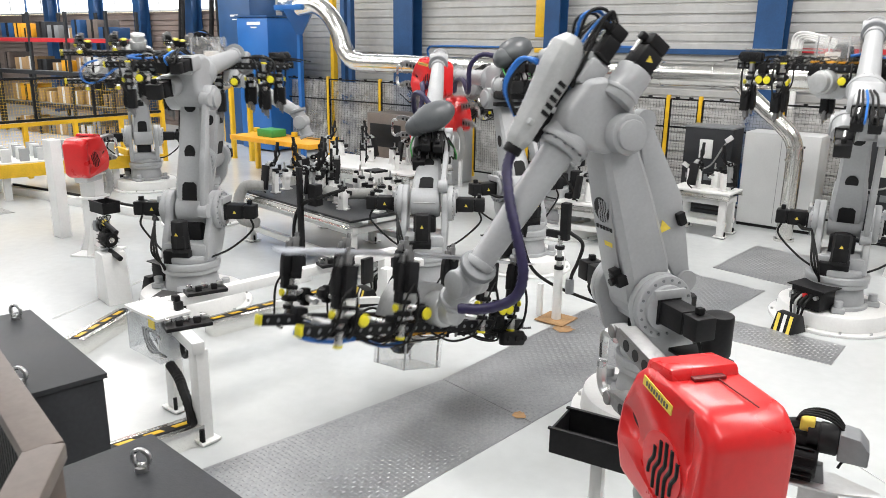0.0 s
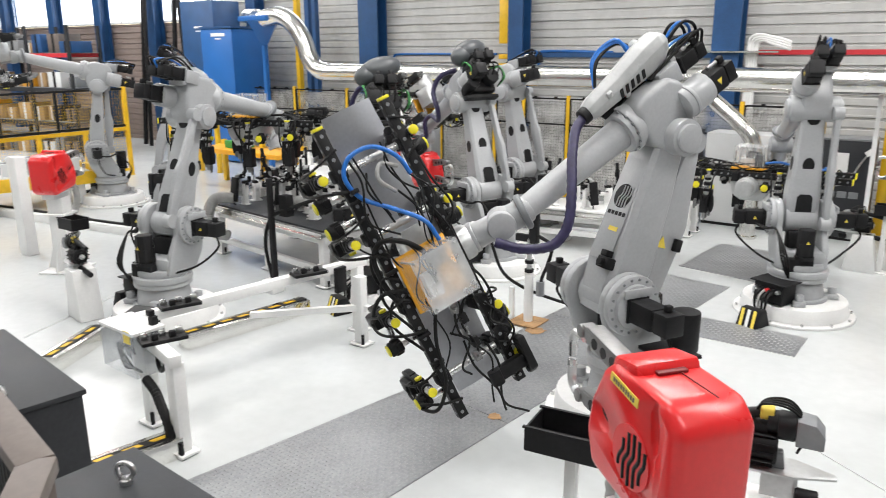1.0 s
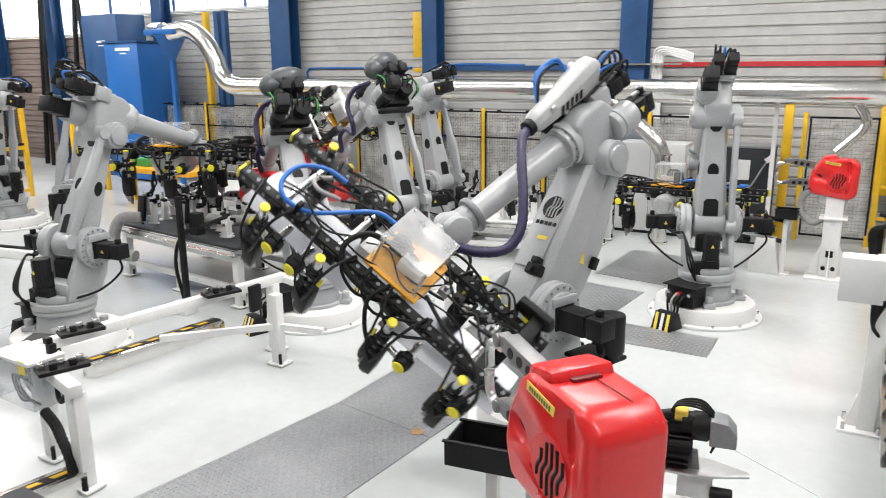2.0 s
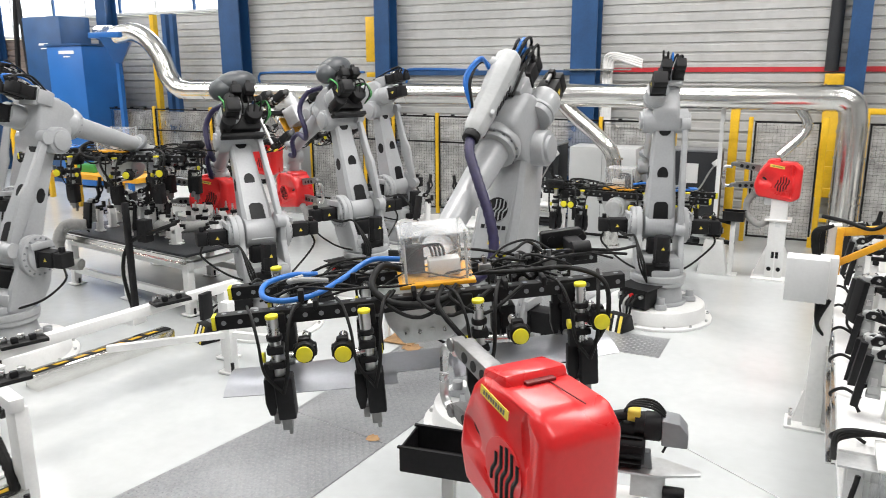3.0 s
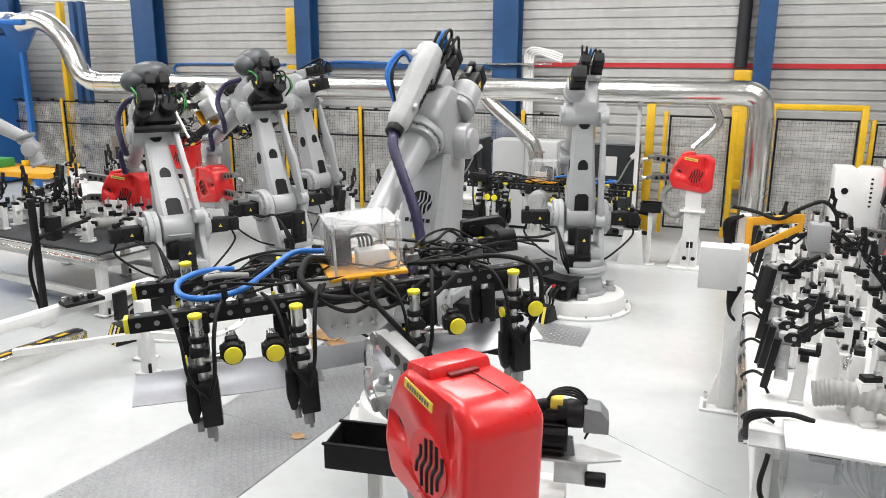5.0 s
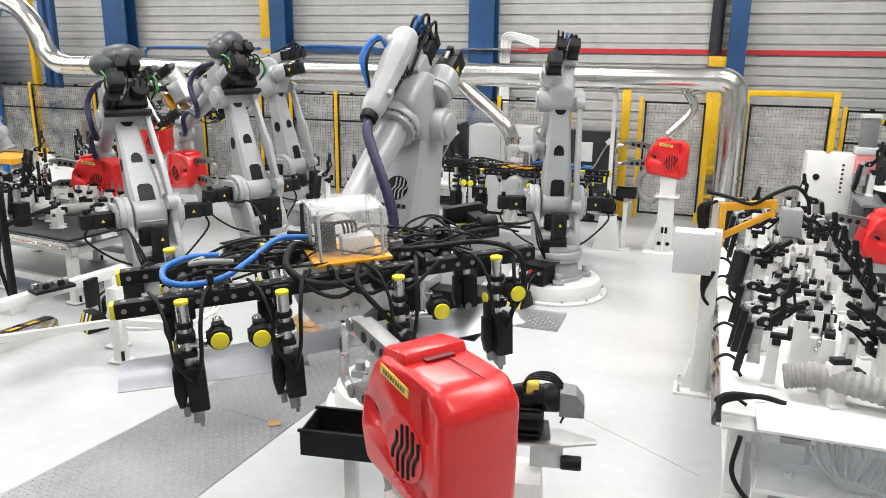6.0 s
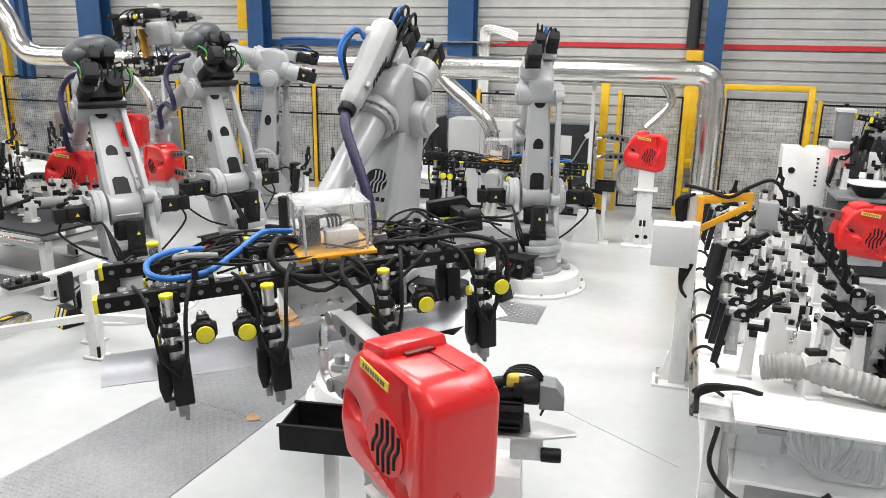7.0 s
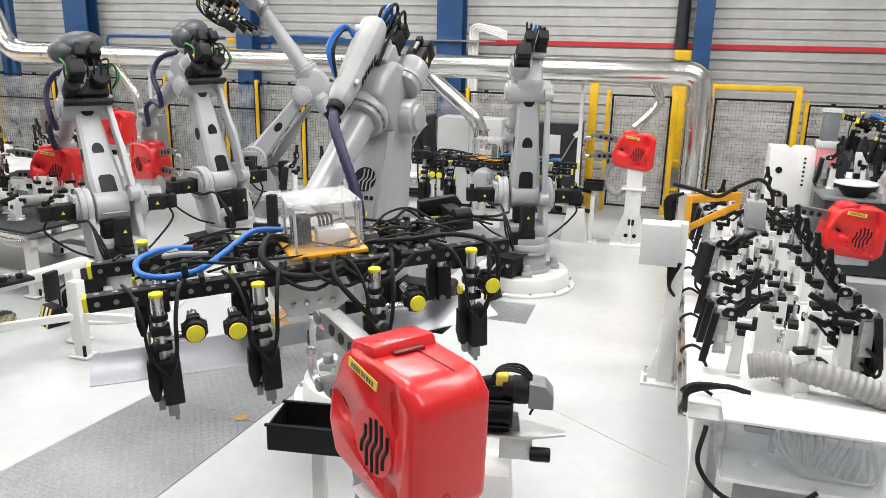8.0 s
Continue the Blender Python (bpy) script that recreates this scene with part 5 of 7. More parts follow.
        for q in range(2):
            part("air_hose", tube([(x + 0.14 * (1 - 2 * q), s * 0.2, 0.05), (x + 0.1 * (1 - 2 * q), y * 0.95, 0.045), (x + 0.07 * (1 - 2 * q), y + s * 0.07, -0.06), (x + 0.055 * (1 - 2 * q), y + s * 0.09, -0.22), (x + 0.02, y + s * 0.075, z - 0.34)], 0.008 if q else 0.01, 6, 8), RUBBER, c)
    return g


def carried_sheet(m):
    """A pressed sheet-metal side panel, slightly arched, with a cut-out end."""
    bm = bmesh.new()
    nx, ny = 28, 8
    rows = []
    for i in range(nx + 1):
        u = i / nx
        x = -1.12 + 2.2 * u
        half = 0.19 + 0.03 * math.sin(3.1 * u)
        rows.append([bm.verts.new((x, 0.12 + half * (2 * k / ny - 1), -0.46 - 0.025 * (2 * k / ny - 1) ** 2 - 0.03 * math.cos(2.6 * (u - 0.5)))) for k in range(ny + 1)])
    for i in range(nx):
        for k in range(ny):
            if 12 <= i <= 15 and k < 2:
                continue
            bm.faces.new((rows[i][k], rows[i + 1][k], rows[i + 1][k + 1], rows[i][k + 1]))
    ext = bmesh.ops.extrude_face_region(bm, geom=bm.faces[:])
    bmesh.ops.translate(bm, vec=(0, 0, 0.004), verts=[v for v in ext["geom"] if isinstance(v, bmesh.types.BMVert)])
    ob = new("sheet_panel", finish("sheet_panel", bm, PANEL))
    ob.matrix_basis = m
    return tagged(ob, "bare pressed sheet-metal panel held by gripper clamps", "panel")


def axes_pose(c, x, z):
    x = Vector(x).normalized()
    z = Vector(z)
    z = (z - x * x.dot(z)).normalized()
    y = z.cross(x)
    m = Matrix((x, y, z)).transposed().to_4x4()
    m.translation = c
    return m


def between(a, b, u):
    """The pose part of the way from one pose to another."""
    m = a.to_quaternion().slerp(b.to_quaternion(), u).to_matrix().to_4x4()
    m.translation = a.translation.lerp(b.translation, u)
    return m


G0 = axes_pose((-3.16, 5.167, 0.9), (0.156, 0.963, -0.218), (0.092, -0.234, -0.968))
G1 = axes_pose((-2.562, 4.959, 1.568), (0.378, 0.213, -0.901), (0.816, -0.536, 0.216))
G15 = axes_pose((-2.446, 5.125, 1.699), (0.528, 0.054, -0.847), (0.733, -0.533, 0.423))
G3 = axes_pose((-1.524, 4.749, 1.73), (0.844, 0.531, 0.073), (-0.086, -0.08, 0.99))
G45 = axes_pose((-1.466, 4.646, 1.775), (0.787, 0.614, 0.056), (-0.04, -0.07, 0.99))
G8 = axes_pose((-1.424, 4.791, 1.737), (0.784, 0.619, 0.051), (-0.04, -0.07, 0.99))
GRIP_ROWS = [(0.0, G0), (0.2, between(G0, G1, 0.2)), (0.4, between(G0, G1, 0.45)), (0.6, between(G0, G1, 0.7)), (0.8, between(G0, G1, 0.88)), (1.0, G1), (1.5, G15),
             (1.9, between(G15, G3, 0.22)), (2.3, between(G15, G3, 0.6)), (2.7, between(G15, G3, 0.93)), (3.0, G3), (3.5, between(G3, G45, 0.55)), (4.5, G45), (6.0, between(G45, G8, 0.6)), (8.0, G8)]
OUT = 1.05
EYE_MEAN = Vector((0.335, 1.26, 2.88))
GRIP_ROWS = [(t, Matrix.Translation((m.translation - EYE_MEAN) * (OUT - 1)) @ m) for t, m in GRIP_ROWS]


def grip_pose(t):
    """The gripper's pose at a time, between its rows."""
    for (t0, a), (t1, b) in zip(GRIP_ROWS, GRIP_ROWS[1:]):
        if t0 <= t <= t1:
            return between(a, b, (t - t0) / (t1 - t0))


gripper_main = gripper_tool(GRIP_ROWS[0][1], "black railed clamp gripper with lime caps and a clear valve cover")
sheet_main = carried_sheet(GRIP_ROWS[0][1])
gripper_main.scale = sheet_main.scale = (OUT, OUT, OUT)
gripper_a = copy_thing(gripper_main, pose(-6.6, 7.15, 2.1, 0, 0, 55))
tagged(gripper_a, "black railed gripper on a robot above the fixture table")
gripper_g = copy_thing(gripper_main, pose(-5.2, 13.2, 1.6, 0, 0, 20))
tagged(gripper_g, "black railed gripper swung up on a robot arm")
gripper_f = copy_thing(gripper_main, pose(-14.0, 9.0, 2.5, 0, 60, 30))
tagged(gripper_f, "black railed gripper raised on a robot arm")
gripper_d = copy_thing(gripper_main, pose(-2.6, 12.0, 1.1, 0, 15, 70))
tagged(gripper_d, "black railed gripper lowered behind a robot")
gripper_r = copy_thing(gripper_main, pose(3.75, 12.9, 1.75, 0, 10, 10))
tagged(gripper_r, "black railed gripper with a sheet beyond the fixture table")


# ---- fixture tables ----
def clamp_unit(m, tall=0.3, closed=False):
    """A pneumatic clamp on a white riser: cylinder, head, swing arm, rest pad and hose."""
    c = thing("fixture_clamp", m, "grey pneumatic clamp with black swing arm on a white riser", "clamp", "fixture clamps")
    part("riser", join(box(0.09, 0.13, 0.02, 0.003, at=(0, 0, 0.01)), prism([(-0.04, 0), (0.04, 0), (0.045, tall), (-0.02, tall)], 0.07, 0.006)), WHITE, c, "white riser")
    body = part("cylinder", join(box(0.07, 0.078, 0.22, 0.006, at=(-0.1, 0, tall - 0.04)), box(0.08, 0.086, 0.025, 0.004, at=(-0.1, 0, tall - 0.15)), box(0.076, 0.084, 0.012, 0.003, at=(-0.1, 0, tall + 0.0))), CLAMP, c, "grey clamp cylinder")
    part("name_plate", box(0.034, 0.004, 0.05, at=(-0.1, -0.041, tall - 0.06)), STEEL, body)
    part("head", join(box(0.085, 0.07, 0.075, 0.016, at=(-0.095, 0, tall + 0.105)), cyl(0.036, 0.07, at=(-0.06, 0, tall + 0.125), axis="y", seg=14, bevel=0.005)), CLAMP, c, "rounded grey clamp head")
    for k in (-1, 1):
        part("pivot_plate", prism([(-0.045, -0.03), (0.03, -0.035), (0.06, 0.0), (0.03, 0.035), (-0.03, 0.03), (-0.055, 0.0)], 0.012, 0.003), BLACK, c, "", pose(-0.055, 0.042 * k, tall + 0.12))
        part("pivot", cyl(0.014, 0.012, at=(-0.05, 0.053 * k, tall + 0.12), axis="y", seg=6), STEEL, c)
    part("swing_arm", prism([(-0.02, -0.02), (0.06, -0.01), (0.1, 0.05), (0.075, 0.16), (0.1, 0.18), (0.1, 0.3), (0.065, 0.3), (0.06, 0.2), (0.035, 0.17), (0.06, 0.07), (0.03, 0.03), (-0.03, 0.02)], 0.035, 0.003), BLACK, c, "black swing arm", pose(-0.05, 0, tall + 0.13, 0, 62 if closed else 8, 0))
    part("arm_brace", prism([(0.04, 0.0), (0.055, 0.0), (0.14, 0.13), (0.1, 0.24), (0.085, 0.24), (0.122, 0.13)], 0.02, 0.002), BLACK, c, "", pose(-0.05, 0, tall + 0.13, 0, 62 if closed else 8, 0))
    part("cover_plate", box(0.045, 0.13, 0.34, 0.004), BLACK, c, "black cover plate", pose(-0.165, 0, tall - 0.06, 0, 9, 0))
    part("rest_pad", join(box(0.12, 0.05, 0.03, 0.004, at=(0.04, 0, tall + 0.03)), box(0.03, 0.05, 0.07, 0.004, at=(0.09, 0, tall + 0.06)), box(0.05, 0.1, 0.04, 0.004, at=(0.02, 0.0, tall + 0.0))), BLACK, c)
    part("hose", tube([(-0.1, 0.05, tall - 0.1), (-0.17, 0.08, tall - 0.16), (-0.2, 0.05, 0.08), (-0.16, 0.0, 0.02)], 0.011, 6, 8), RUBBER, c)
    return c


def locator(m, h=0.26):
    """A white bracket with black locating pins and blocks."""
    c = thing("locator_bracket", m, "white locator bracket with black blocks and steel pin", "bracket", "locator brackets")
    part("bracket", join(box(0.1, 0.16, 0.018, 0.002, at=(0, 0, 0.009)), prism([(-0.06, 0), (0.06, 0), (0.06, h * 0.6), (0.02, h), (-0.06, h)], 0.075, 0.004), box(0.2, 0.05, 0.05, 0.004, at=(0.04, 0, h * 0.62))), WHITE, c)
    part("block", box(0.11, 0.06, 0.035, 0.004, at=(0.01, 0, h + 0.0175)), BLACK, c)
    part("block", box(0.03, 0.09, 0.06, 0.004, at=(0.135, 0.0, h * 0.62 + 0.03)), BLACK, c)
    part("pin", join(cyl(0.012, 0.09, at=(0.04, 0, h + 0.08), seg=10), cyl(0.02, 0.02, at=(0.04, 0, h + 0.05), seg=10)), STEEL, c)
    part("sensor", box(0.05, 0.03, 0.03, 0.004, at=(0.03, 0.05, h - 0.06)), STEEL, c)
    return c


clamp0 = clamp_unit(pose(0.8, 6.1, 0.82))
locator0 = locator(pose(1.15, 6.5, 0.82))


def table_frame(name, m, lx, ly, h, top_mat, label, legs_x=2):
    t = thing(name, m, label, "table", "fixture tables")
    part("table_top", box(lx, ly, 0.03, 0.003, at=(0, 0, h - 0.015)), top_mat, t)
    for s in (-1, 1):
        part("cable_channel", join(box(lx, 0.02, 0.06, at=(0, s * (ly / 2 + 0.015), h - 0.07)), box(lx, 0.05, 0.012, at=(0, s * (ly / 2 + 0.03), h - 0.1))), GALV, t)
        part("side_beam", box(lx - 0.1, 0.08, 0.1, 0.006, at=(0, s * (ly / 2 - 0.1), h - 0.16)), WHITE, t)
        part("low_beam", box(lx - 0.1, 0.07, 0.08, 0.006, at=(0, s * (ly / 2 - 0.1), 0.22)), WHITE, t)
    for k in range(legs_x):
        x = -lx / 2 + 0.12 + (lx - 0.24) * k / (legs_x - 1)
        for s in (-1, 1):
            leg = part("leg", box(0.1, 0.1, h - 0.15, 0.006, at=(x, s * (ly / 2 - 0.1), (h - 0.15) / 2 + 0.03)), WHITE, t)
            part("foot_plate", box(0.18, 0.18, 0.015, 0.002, at=(x, s * (ly / 2 - 0.1), 0.022)), WHITE, leg)
            part("bolt", cyl(0.014, 0.1, at=(x + 0.07, s * (ly / 2 - 0.1), 0.05), seg=8), BLACK, leg)
        part("cross_beam", box(0.08, ly - 0.2, 0.08, 0.006, at=(x, 0, h - 0.17)), WHITE, t)
    return t


# table with clamps along the aisle
TX, TY, TH = 1.18, 8.35, 0.82
table_frame("fixture_table", pose(TX, TY, 0, 0, 0, 90), 5.4, 1.15, TH, WHITE, "long white fixture table crowded with clamps and brackets", 4)
clamp_low = clamp_unit(pose(TX - 0.3, 6.7, TH), 0.2, True)
clamp_tall = clamp_unit(pose(TX + 0.36, 6.3, TH, 0, 0, 180), 0.34, True)
locator_tall = locator(pose(TX, 7.0, TH), 0.36)
rng = random.Random(11)
for k in range(9):
    y = 6.15 + 0.55 * k
    if k:
        copy_thing(rng.choice((clamp0, clamp_tall, clamp_low)), pose(TX - 0.28 + rng.uniform(-0.04, 0.04), y, TH, 0, 0, rng.uniform(-25, 25)))
    copy_thing(rng.choice((clamp0, clamp_low, clamp_tall)), pose(TX + 0.36, y + rng.uniform(0, 0.25), TH, 0, 0, 180 + rng.uniform(-30, 30)))
    for q in range(4):
        copy_thing(rng.choice((locator0, locator_tall, locator0)), pose(TX + rng.uniform(-0.16, 0.22), y + 0.14 * q, TH, 0, 0, rng.choice((0, 90, 180, 270)) + rng.uniform(-12, 12)))
clamp0.matrix_basis = pose(TX - 0.3, 6.15, TH, 0, 0, -6)
locator0.matrix_basis = pose(TX + 0.05, 5.98, TH, 0, 0, 20)
for k in range(8):
    y = 5.75 + 0.65 * k
    tagged(new("air_hose", finish("air_hose", tube([(0.74, y, TH + 0.015), (0.64, y + 0.04, TH + 0.05), (0.57, y + 0.1, TH - 0.02), (0.6, y + 0.18, TH - 0.08)], 0.011, 8, 10), RUBBER)), "black air hose looped over the table edge", "hose", "table hoses")
tagged(new("exhaust_hose", finish("exhaust_hose", tube([(0.95, 6.02, TH + 0.12), (1.15, 6.0, TH + 0.16), (1.5, 5.95, TH + 0.12), (1.78, 5.93, TH + 0.03), (1.9, 6.0, TH - 0.18), (1.92, 6.3, TH - 0.5)], 0.072, 16, 20, 0.009), GREY_HOSE)), "thick grey ribbed exhaust hose over the table", "hose")
tagged(new("exhaust_hose", finish("exhaust_hose", tube([(1.6, 7.3, TH + 0.05), (1.66, 7.2, TH + 0.15), (1.75, 7.1, TH + 0.1), (1.82, 7.1, TH - 0.2), (1.85, 7.3, TH - 0.5)], 0.06, 12, 16, 0.006), GREY_HOSE)), "grey ribbed exhaust hose at the table side", "hose")
tagged(new("exhaust_hose", finish("exhaust_hose", tube([(0.9, 9.0, TH + 0.06), (1.1, 9.05, TH + 0.14), (1.35, 9.0, TH + 0.1), (1.6, 9.1, TH + 0.05)], 0.06, 12, 16, 0.006), GREY_HOSE)), "grey ribbed exhaust hose between clamps", "hose")

# junction box with a clear front at the table's end
jb = thing("junction_box", pose(1.2, 5.55, 0), "white junction box with a clear cover full of grey cables", "box")
part("lid", box(0.84, 0.36, 0.02, 0.003, at=(0, 0.02, 0.86)), WHITE, jb)
part("back", box(0.82, 0.012, 0.34, at=(0, 0.19, 0.68)), WHITE, jb)
part("bottom", box(0.82, 0.36, 0.02, at=(0, 0.01, 0.5)), WHITE, jb)
part("front_pane", box(0.8, 0.008, 0.34, at=(0, -0.165, 0.675)), HAZY, jb, "hazy clear plastic front")
part("side_pane", box(0.008, 0.34, 0.34, at=(-0.41, 0.01, 0.675)), HAZY, jb, "hazy clear plastic side")
part("side_pane", box(0.008, 0.34, 0.34, at=(0.41, 0.01, 0.675)), HAZY, jb, "hazy clear plastic side")
for k in range(7):
    part("grey_cable", tube([(-0.1 + 0.035 * k, 0.1, 0.82), (-0.12 + 0.045 * k, 0.02, 0.7), (0.0 + 0.02 * k, -0.05, 0.58), (0.1 + 0.05 * k, -0.03, 0.54), (0.22 + 0.03 * k, 0.05, 0.7)], 0.011, 6, 8), GREY_HOSE, jb)
for k in range(3):
    part("terminal", box(0.05, 0.06, 0.14, 0.006, at=(0.18 + 0.08 * k, 0.12, 0.72)), CAB_GREY, jb)
part("valve", join(box(0.16, 0.06, 0.05, 0.008, at=(-0.2, 0.05, 0.74)), cyl(0.02, 0.12, at=(-0.12, 0.05, 0.66), seg=10)), BLACK, jb)
for s in (-1, 1):
    part("leg", box(0.09, 0.09, 0.5, 0.006, at=(s * 0.35, 0.05, 0.25)), WHITE, jb)
part("hanging_cable", tube([(-0.5, -0.1, 0.78), (-0.52, -0.14, 0.55), (-0.35, -0.2, 0.4), (-0.05, -0.2, 0.4), (0.1, -0.18, 0.52)], 0.014, 8, 8), RUBBER, jb)
part("side_plate", box(0.2, 0.26, 0.012, at=(-0.5, 0.06, 0.8)), ALU, jb)
for k in range(3):
    part("cable", tube([(-0.62, 0.02 * k, 0.8), (-0.6, 0.1, 0.88 + 0.02 * k), (-0.4, 0.2, 0.9), (-0.25, 0.22, 0.87)], 0.016, 6, 8), RUBBER, jb)
tagged(new("white_post", finish("white_post", join(box(0.16, 0.16, 1.0, 0.008, at=(2.06, 5.75, 0.5)), box(0.26, 0.26, 0.02, at=(2.06, 5.75, 0.01))), WHITE)), "white square steel post beside the table", "post")

# pillar with a grey box and orange swing bracket
pil = thing("control_pillar", pose(0.45, 7.72, 0), "white steel pillar with a light grey control box", "pillar")
part("pillar", box(0.13, 0.13, 1.42, 0.006, at=(0.06, 0, 0.73)), WHITE, pil)
part("foot_plate", box(0.34, 0.26, 0.02, 0.003, at=(0.03, 0, 0.01)), WHITE, pil)
for k in range(3):
    part("gusset", prism([(0.06, 0), (0.15, 0), (0.06, 0.35)], 0.012), WHITE, pil, m=pose(0.06, 0, 0.02, 0, 0, 90 * k))
for sx in (-0.1, 0.15):
    for sy in (-0.1, 0.1):
        part("anchor", cyl(0.015, 0.06, at=(sx, sy, 0.05), seg=8), STEEL, pil)
part("control_box", box(0.3, 0.2, 0.34, 0.008, at=(-0.09, -0.17, 1.29)), CAB_GREY, pil, "light grey control box")
for k in range(4):
    part("cable", tube([(0.0 + 0.03 * k, -0.12, 1.12), (0.02, -0.1, 0.9), (0.13, 0.02 * k, 0.7), (0.17, 0.03, 0.35), (0.3, 0.05, 0.12), (0.4, 0.1, 0.1)], 0.014, 6, 8), RUBBER, pil)
ped2 = thing("bracket_pillar", pose(0.54, 8.3, 0.69) @ Matrix.Diagonal((0.75, 0.75, 0.75, 1)), "white pillar with an orange swing bracket and grey vibrator unit", "pillar")
part("pillar", box(0.13, 0.16, 2.12, 0.006, at=(0, 0, 0.14)), WHITE, ped2)
part("foot_plate", box(0.3, 0.3, 0.02, at=(0, 0, -0.91)), WHITE, ped2)
part("upright", box(0.07, 0.1, 0.52, 0.006, at=(0.05, -0.12, 0.92)), ORANGE, ped2, "orange bracket upright")
part("upper_bar", bar((0.05, -0.12, 1.14), (0.62, -0.12, 1.22), 0.07, 0.09, 0.005), ORANGE, ped2, "orange bracket bar")
part("brace", bar((0.05, -0.12, 0.78), (0.6, -0.12, 1.12), 0.06, 0.07, 0.005), ORANGE, ped2, "orange diagonal brace")
part("web", box(0.05, 0.08, 0.2, at=(0.58, -0.12, 1.16)), ORANGE, ped2)
part("unit", join(box(0.22, 0.22, 0.32, 0.02, at=(0.78, -0.12, 1.02)), box(0.16, 0.16, 0.08, 0.02, at=(0.78, -0.12, 0.82))), ROBOT, ped2, "grey tool unit")
part("rod", rod((0.78, -0.12, 1.15), (0.78, -0.12, 1.4), 0.02), STEEL, ped2)
part("cable", tube([(-0.15, -0.1, 1.3), (0.1, -0.14, 1.26), (0.35, -0.15, 1.2), (0.55, -0.14, 1.32), (0.78, -0.12, 1.42), (0.92, -0.12, 1.3), (0.96, -0.12, 1.12)], 0.022, 8, 10), RUBBER, ped2)
for k in range(4):
    part("cable", tube([(-0.02, -0.1, 1.2), (-0.16 - 0.02 * k, -0.14, 1.1), (-0.12, -0.14, 0.8 - 0.05 * k), (0.0, -0.12, 0.6)], 0.018, 6, 8), RUBBER, ped2)
part("track", box(0.1, 0.1, 0.4, 0.006, at=(-0.14, -0.05, 0.95)), BLACK, ped2)

# left fixture table
LT = pose(-7.35, 8.5, 0, 0, 0, -8)
table_frame("fixture_table", LT, 2.7, 1.5, 0.78, CAB_DARK, "white steel fixture table with a dark top and clamps", 3)
for k in range(13):
    x, y = -1.15 + 0.19 * k, 0.5 * math.sin(k * 2.3)
    copy_thing(clamp0 if k % 3 and x < 0.3 else locator0, LT @ pose(x, y, 0.78, 0, 0, 47 * k))
    copy_thing(locator0 if k % 2 or x > 0.3 else clamp0, LT @ pose(x + 0.06, -y * 0.9 + 0.1, 0.78, 0, 0, 200 - 31 * k))
wb = thing("white_block", LT @ pose(-1.15, 0.35, 0.78), "plain white sheet-metal housing on the fixture table", "housing")
part("housing", box(0.3, 0.36, 0.32, 0.008, at=(0, 0, 0.16)), WHITE, wb)
part("cap", box(0.24, 0.24, 0.03, 0.004, at=(0.02, 0, 0.335)), BLACK, wb)
tagged(copy_thing(wb, LT @ pose(0.2, 0.55, 0.78)), "plain white sheet-metal housing on the fixture table")
tagged(new("exhaust_hose", finish("exhaust_hose", tube([(-8.2, 7.95, 0.9), (-8.45, 7.8, 0.88), (-8.5, 7.7, 0.65), (-8.35, 7.65, 0.45), (-8.1, 7.7, 0.42)], 0.075, 12, 16, 0.006), GREY_HOSE)), "grey ribbed hose hanging off the fixture table", "hose")
tagged(new("exhaust_hose", finish("exhaust_hose", tube([(-7.3, 8.3, 0.9), (-7.1, 8.2, 0.92), (-6.8, 8.25, 0.93), (-6.5, 8.4, 0.95)], 0.07, 12, 16, 0.006), GREY_HOSE)), "grey ribbed hose lying on the fixture table", "hose")
pst = thing("sensor_post", pose(-6.6, 7.2, 0), "black sensor post with cable on a white block", "post")
part("post", box(0.06, 0.06, 1.35, 0.004, at=(0, 0, 0.75)), BLACK, pst)
part("block", box(0.2, 0.2, 0.16, 0.006, at=(-0.05, 0, 0.08)), WHITE, pst)
part("head", box(0.14, 0.12, 0.26, 0.01, at=(0.16, 0.1, 1.1)), BLACK, pst)
part("cable", tube([(-0.05, 0, 0.16), (-0.14, 0, 0.6), (0.0, 0, 0.95), (0.3, 0.1, 1.1), (0.55, 0.2, 1.2)], 0.022, 8, 8), RUBBER, pst)

# second fixture behind the robots, and the small white table
T2 = pose(-9.2, 11.2, 0, 0, 0, 5)
table_frame("fixture_table", T2, 2.6, 1.3, 0.75, WHITE, "white fixture table behind the robots", 3)
for k in range(10):
    copy_thing(clamp0 if k % 2 else locator0, T2 @ pose(-1.1 + 0.24 * k, 0.4 * math.cos(k * 1.9), 0.75, 0, 0, 61 * k))
T3 = pose(-3.75, 13.1, 0)
table_frame("fixture_table", T3, 0.95, 0.6, 0.72, WHITE, "small white table with clamps before the cabinets", 2)
for k in range(4):
    copy_thing(clamp0 if k % 2 else locator0, T3 @ pose(-0.3 + 0.2 * k, 0.12 * (-1) ** k, 0.72, 0, 0, 80 * k))
T4 = pose(-4.6, 11.6, 0, 0, 0, 10)
table_frame("fixture_table", T4, 1.6, 0.8, 0.6, WHITE, "low white fixture table between robots", 2)
for k in range(6):
    copy_thing(clamp0 if k % 2 else locator0, T4 @ pose(-0.6 + 0.24 * k, 0.2 * (-1) ** k, 0.6, 0, 0, 50 * k))

# probe stand with a rusty foot
ps = thing("probe_stand", pose(-3.5, 8.05, 0), "white probe stand with black cables on a rusty foot plate", "stand")
part("foot_plate", box(0.34, 0.34, 0.012, at=(0, 0, 0.018)), RUST, ps, "rust-stained foot plate")
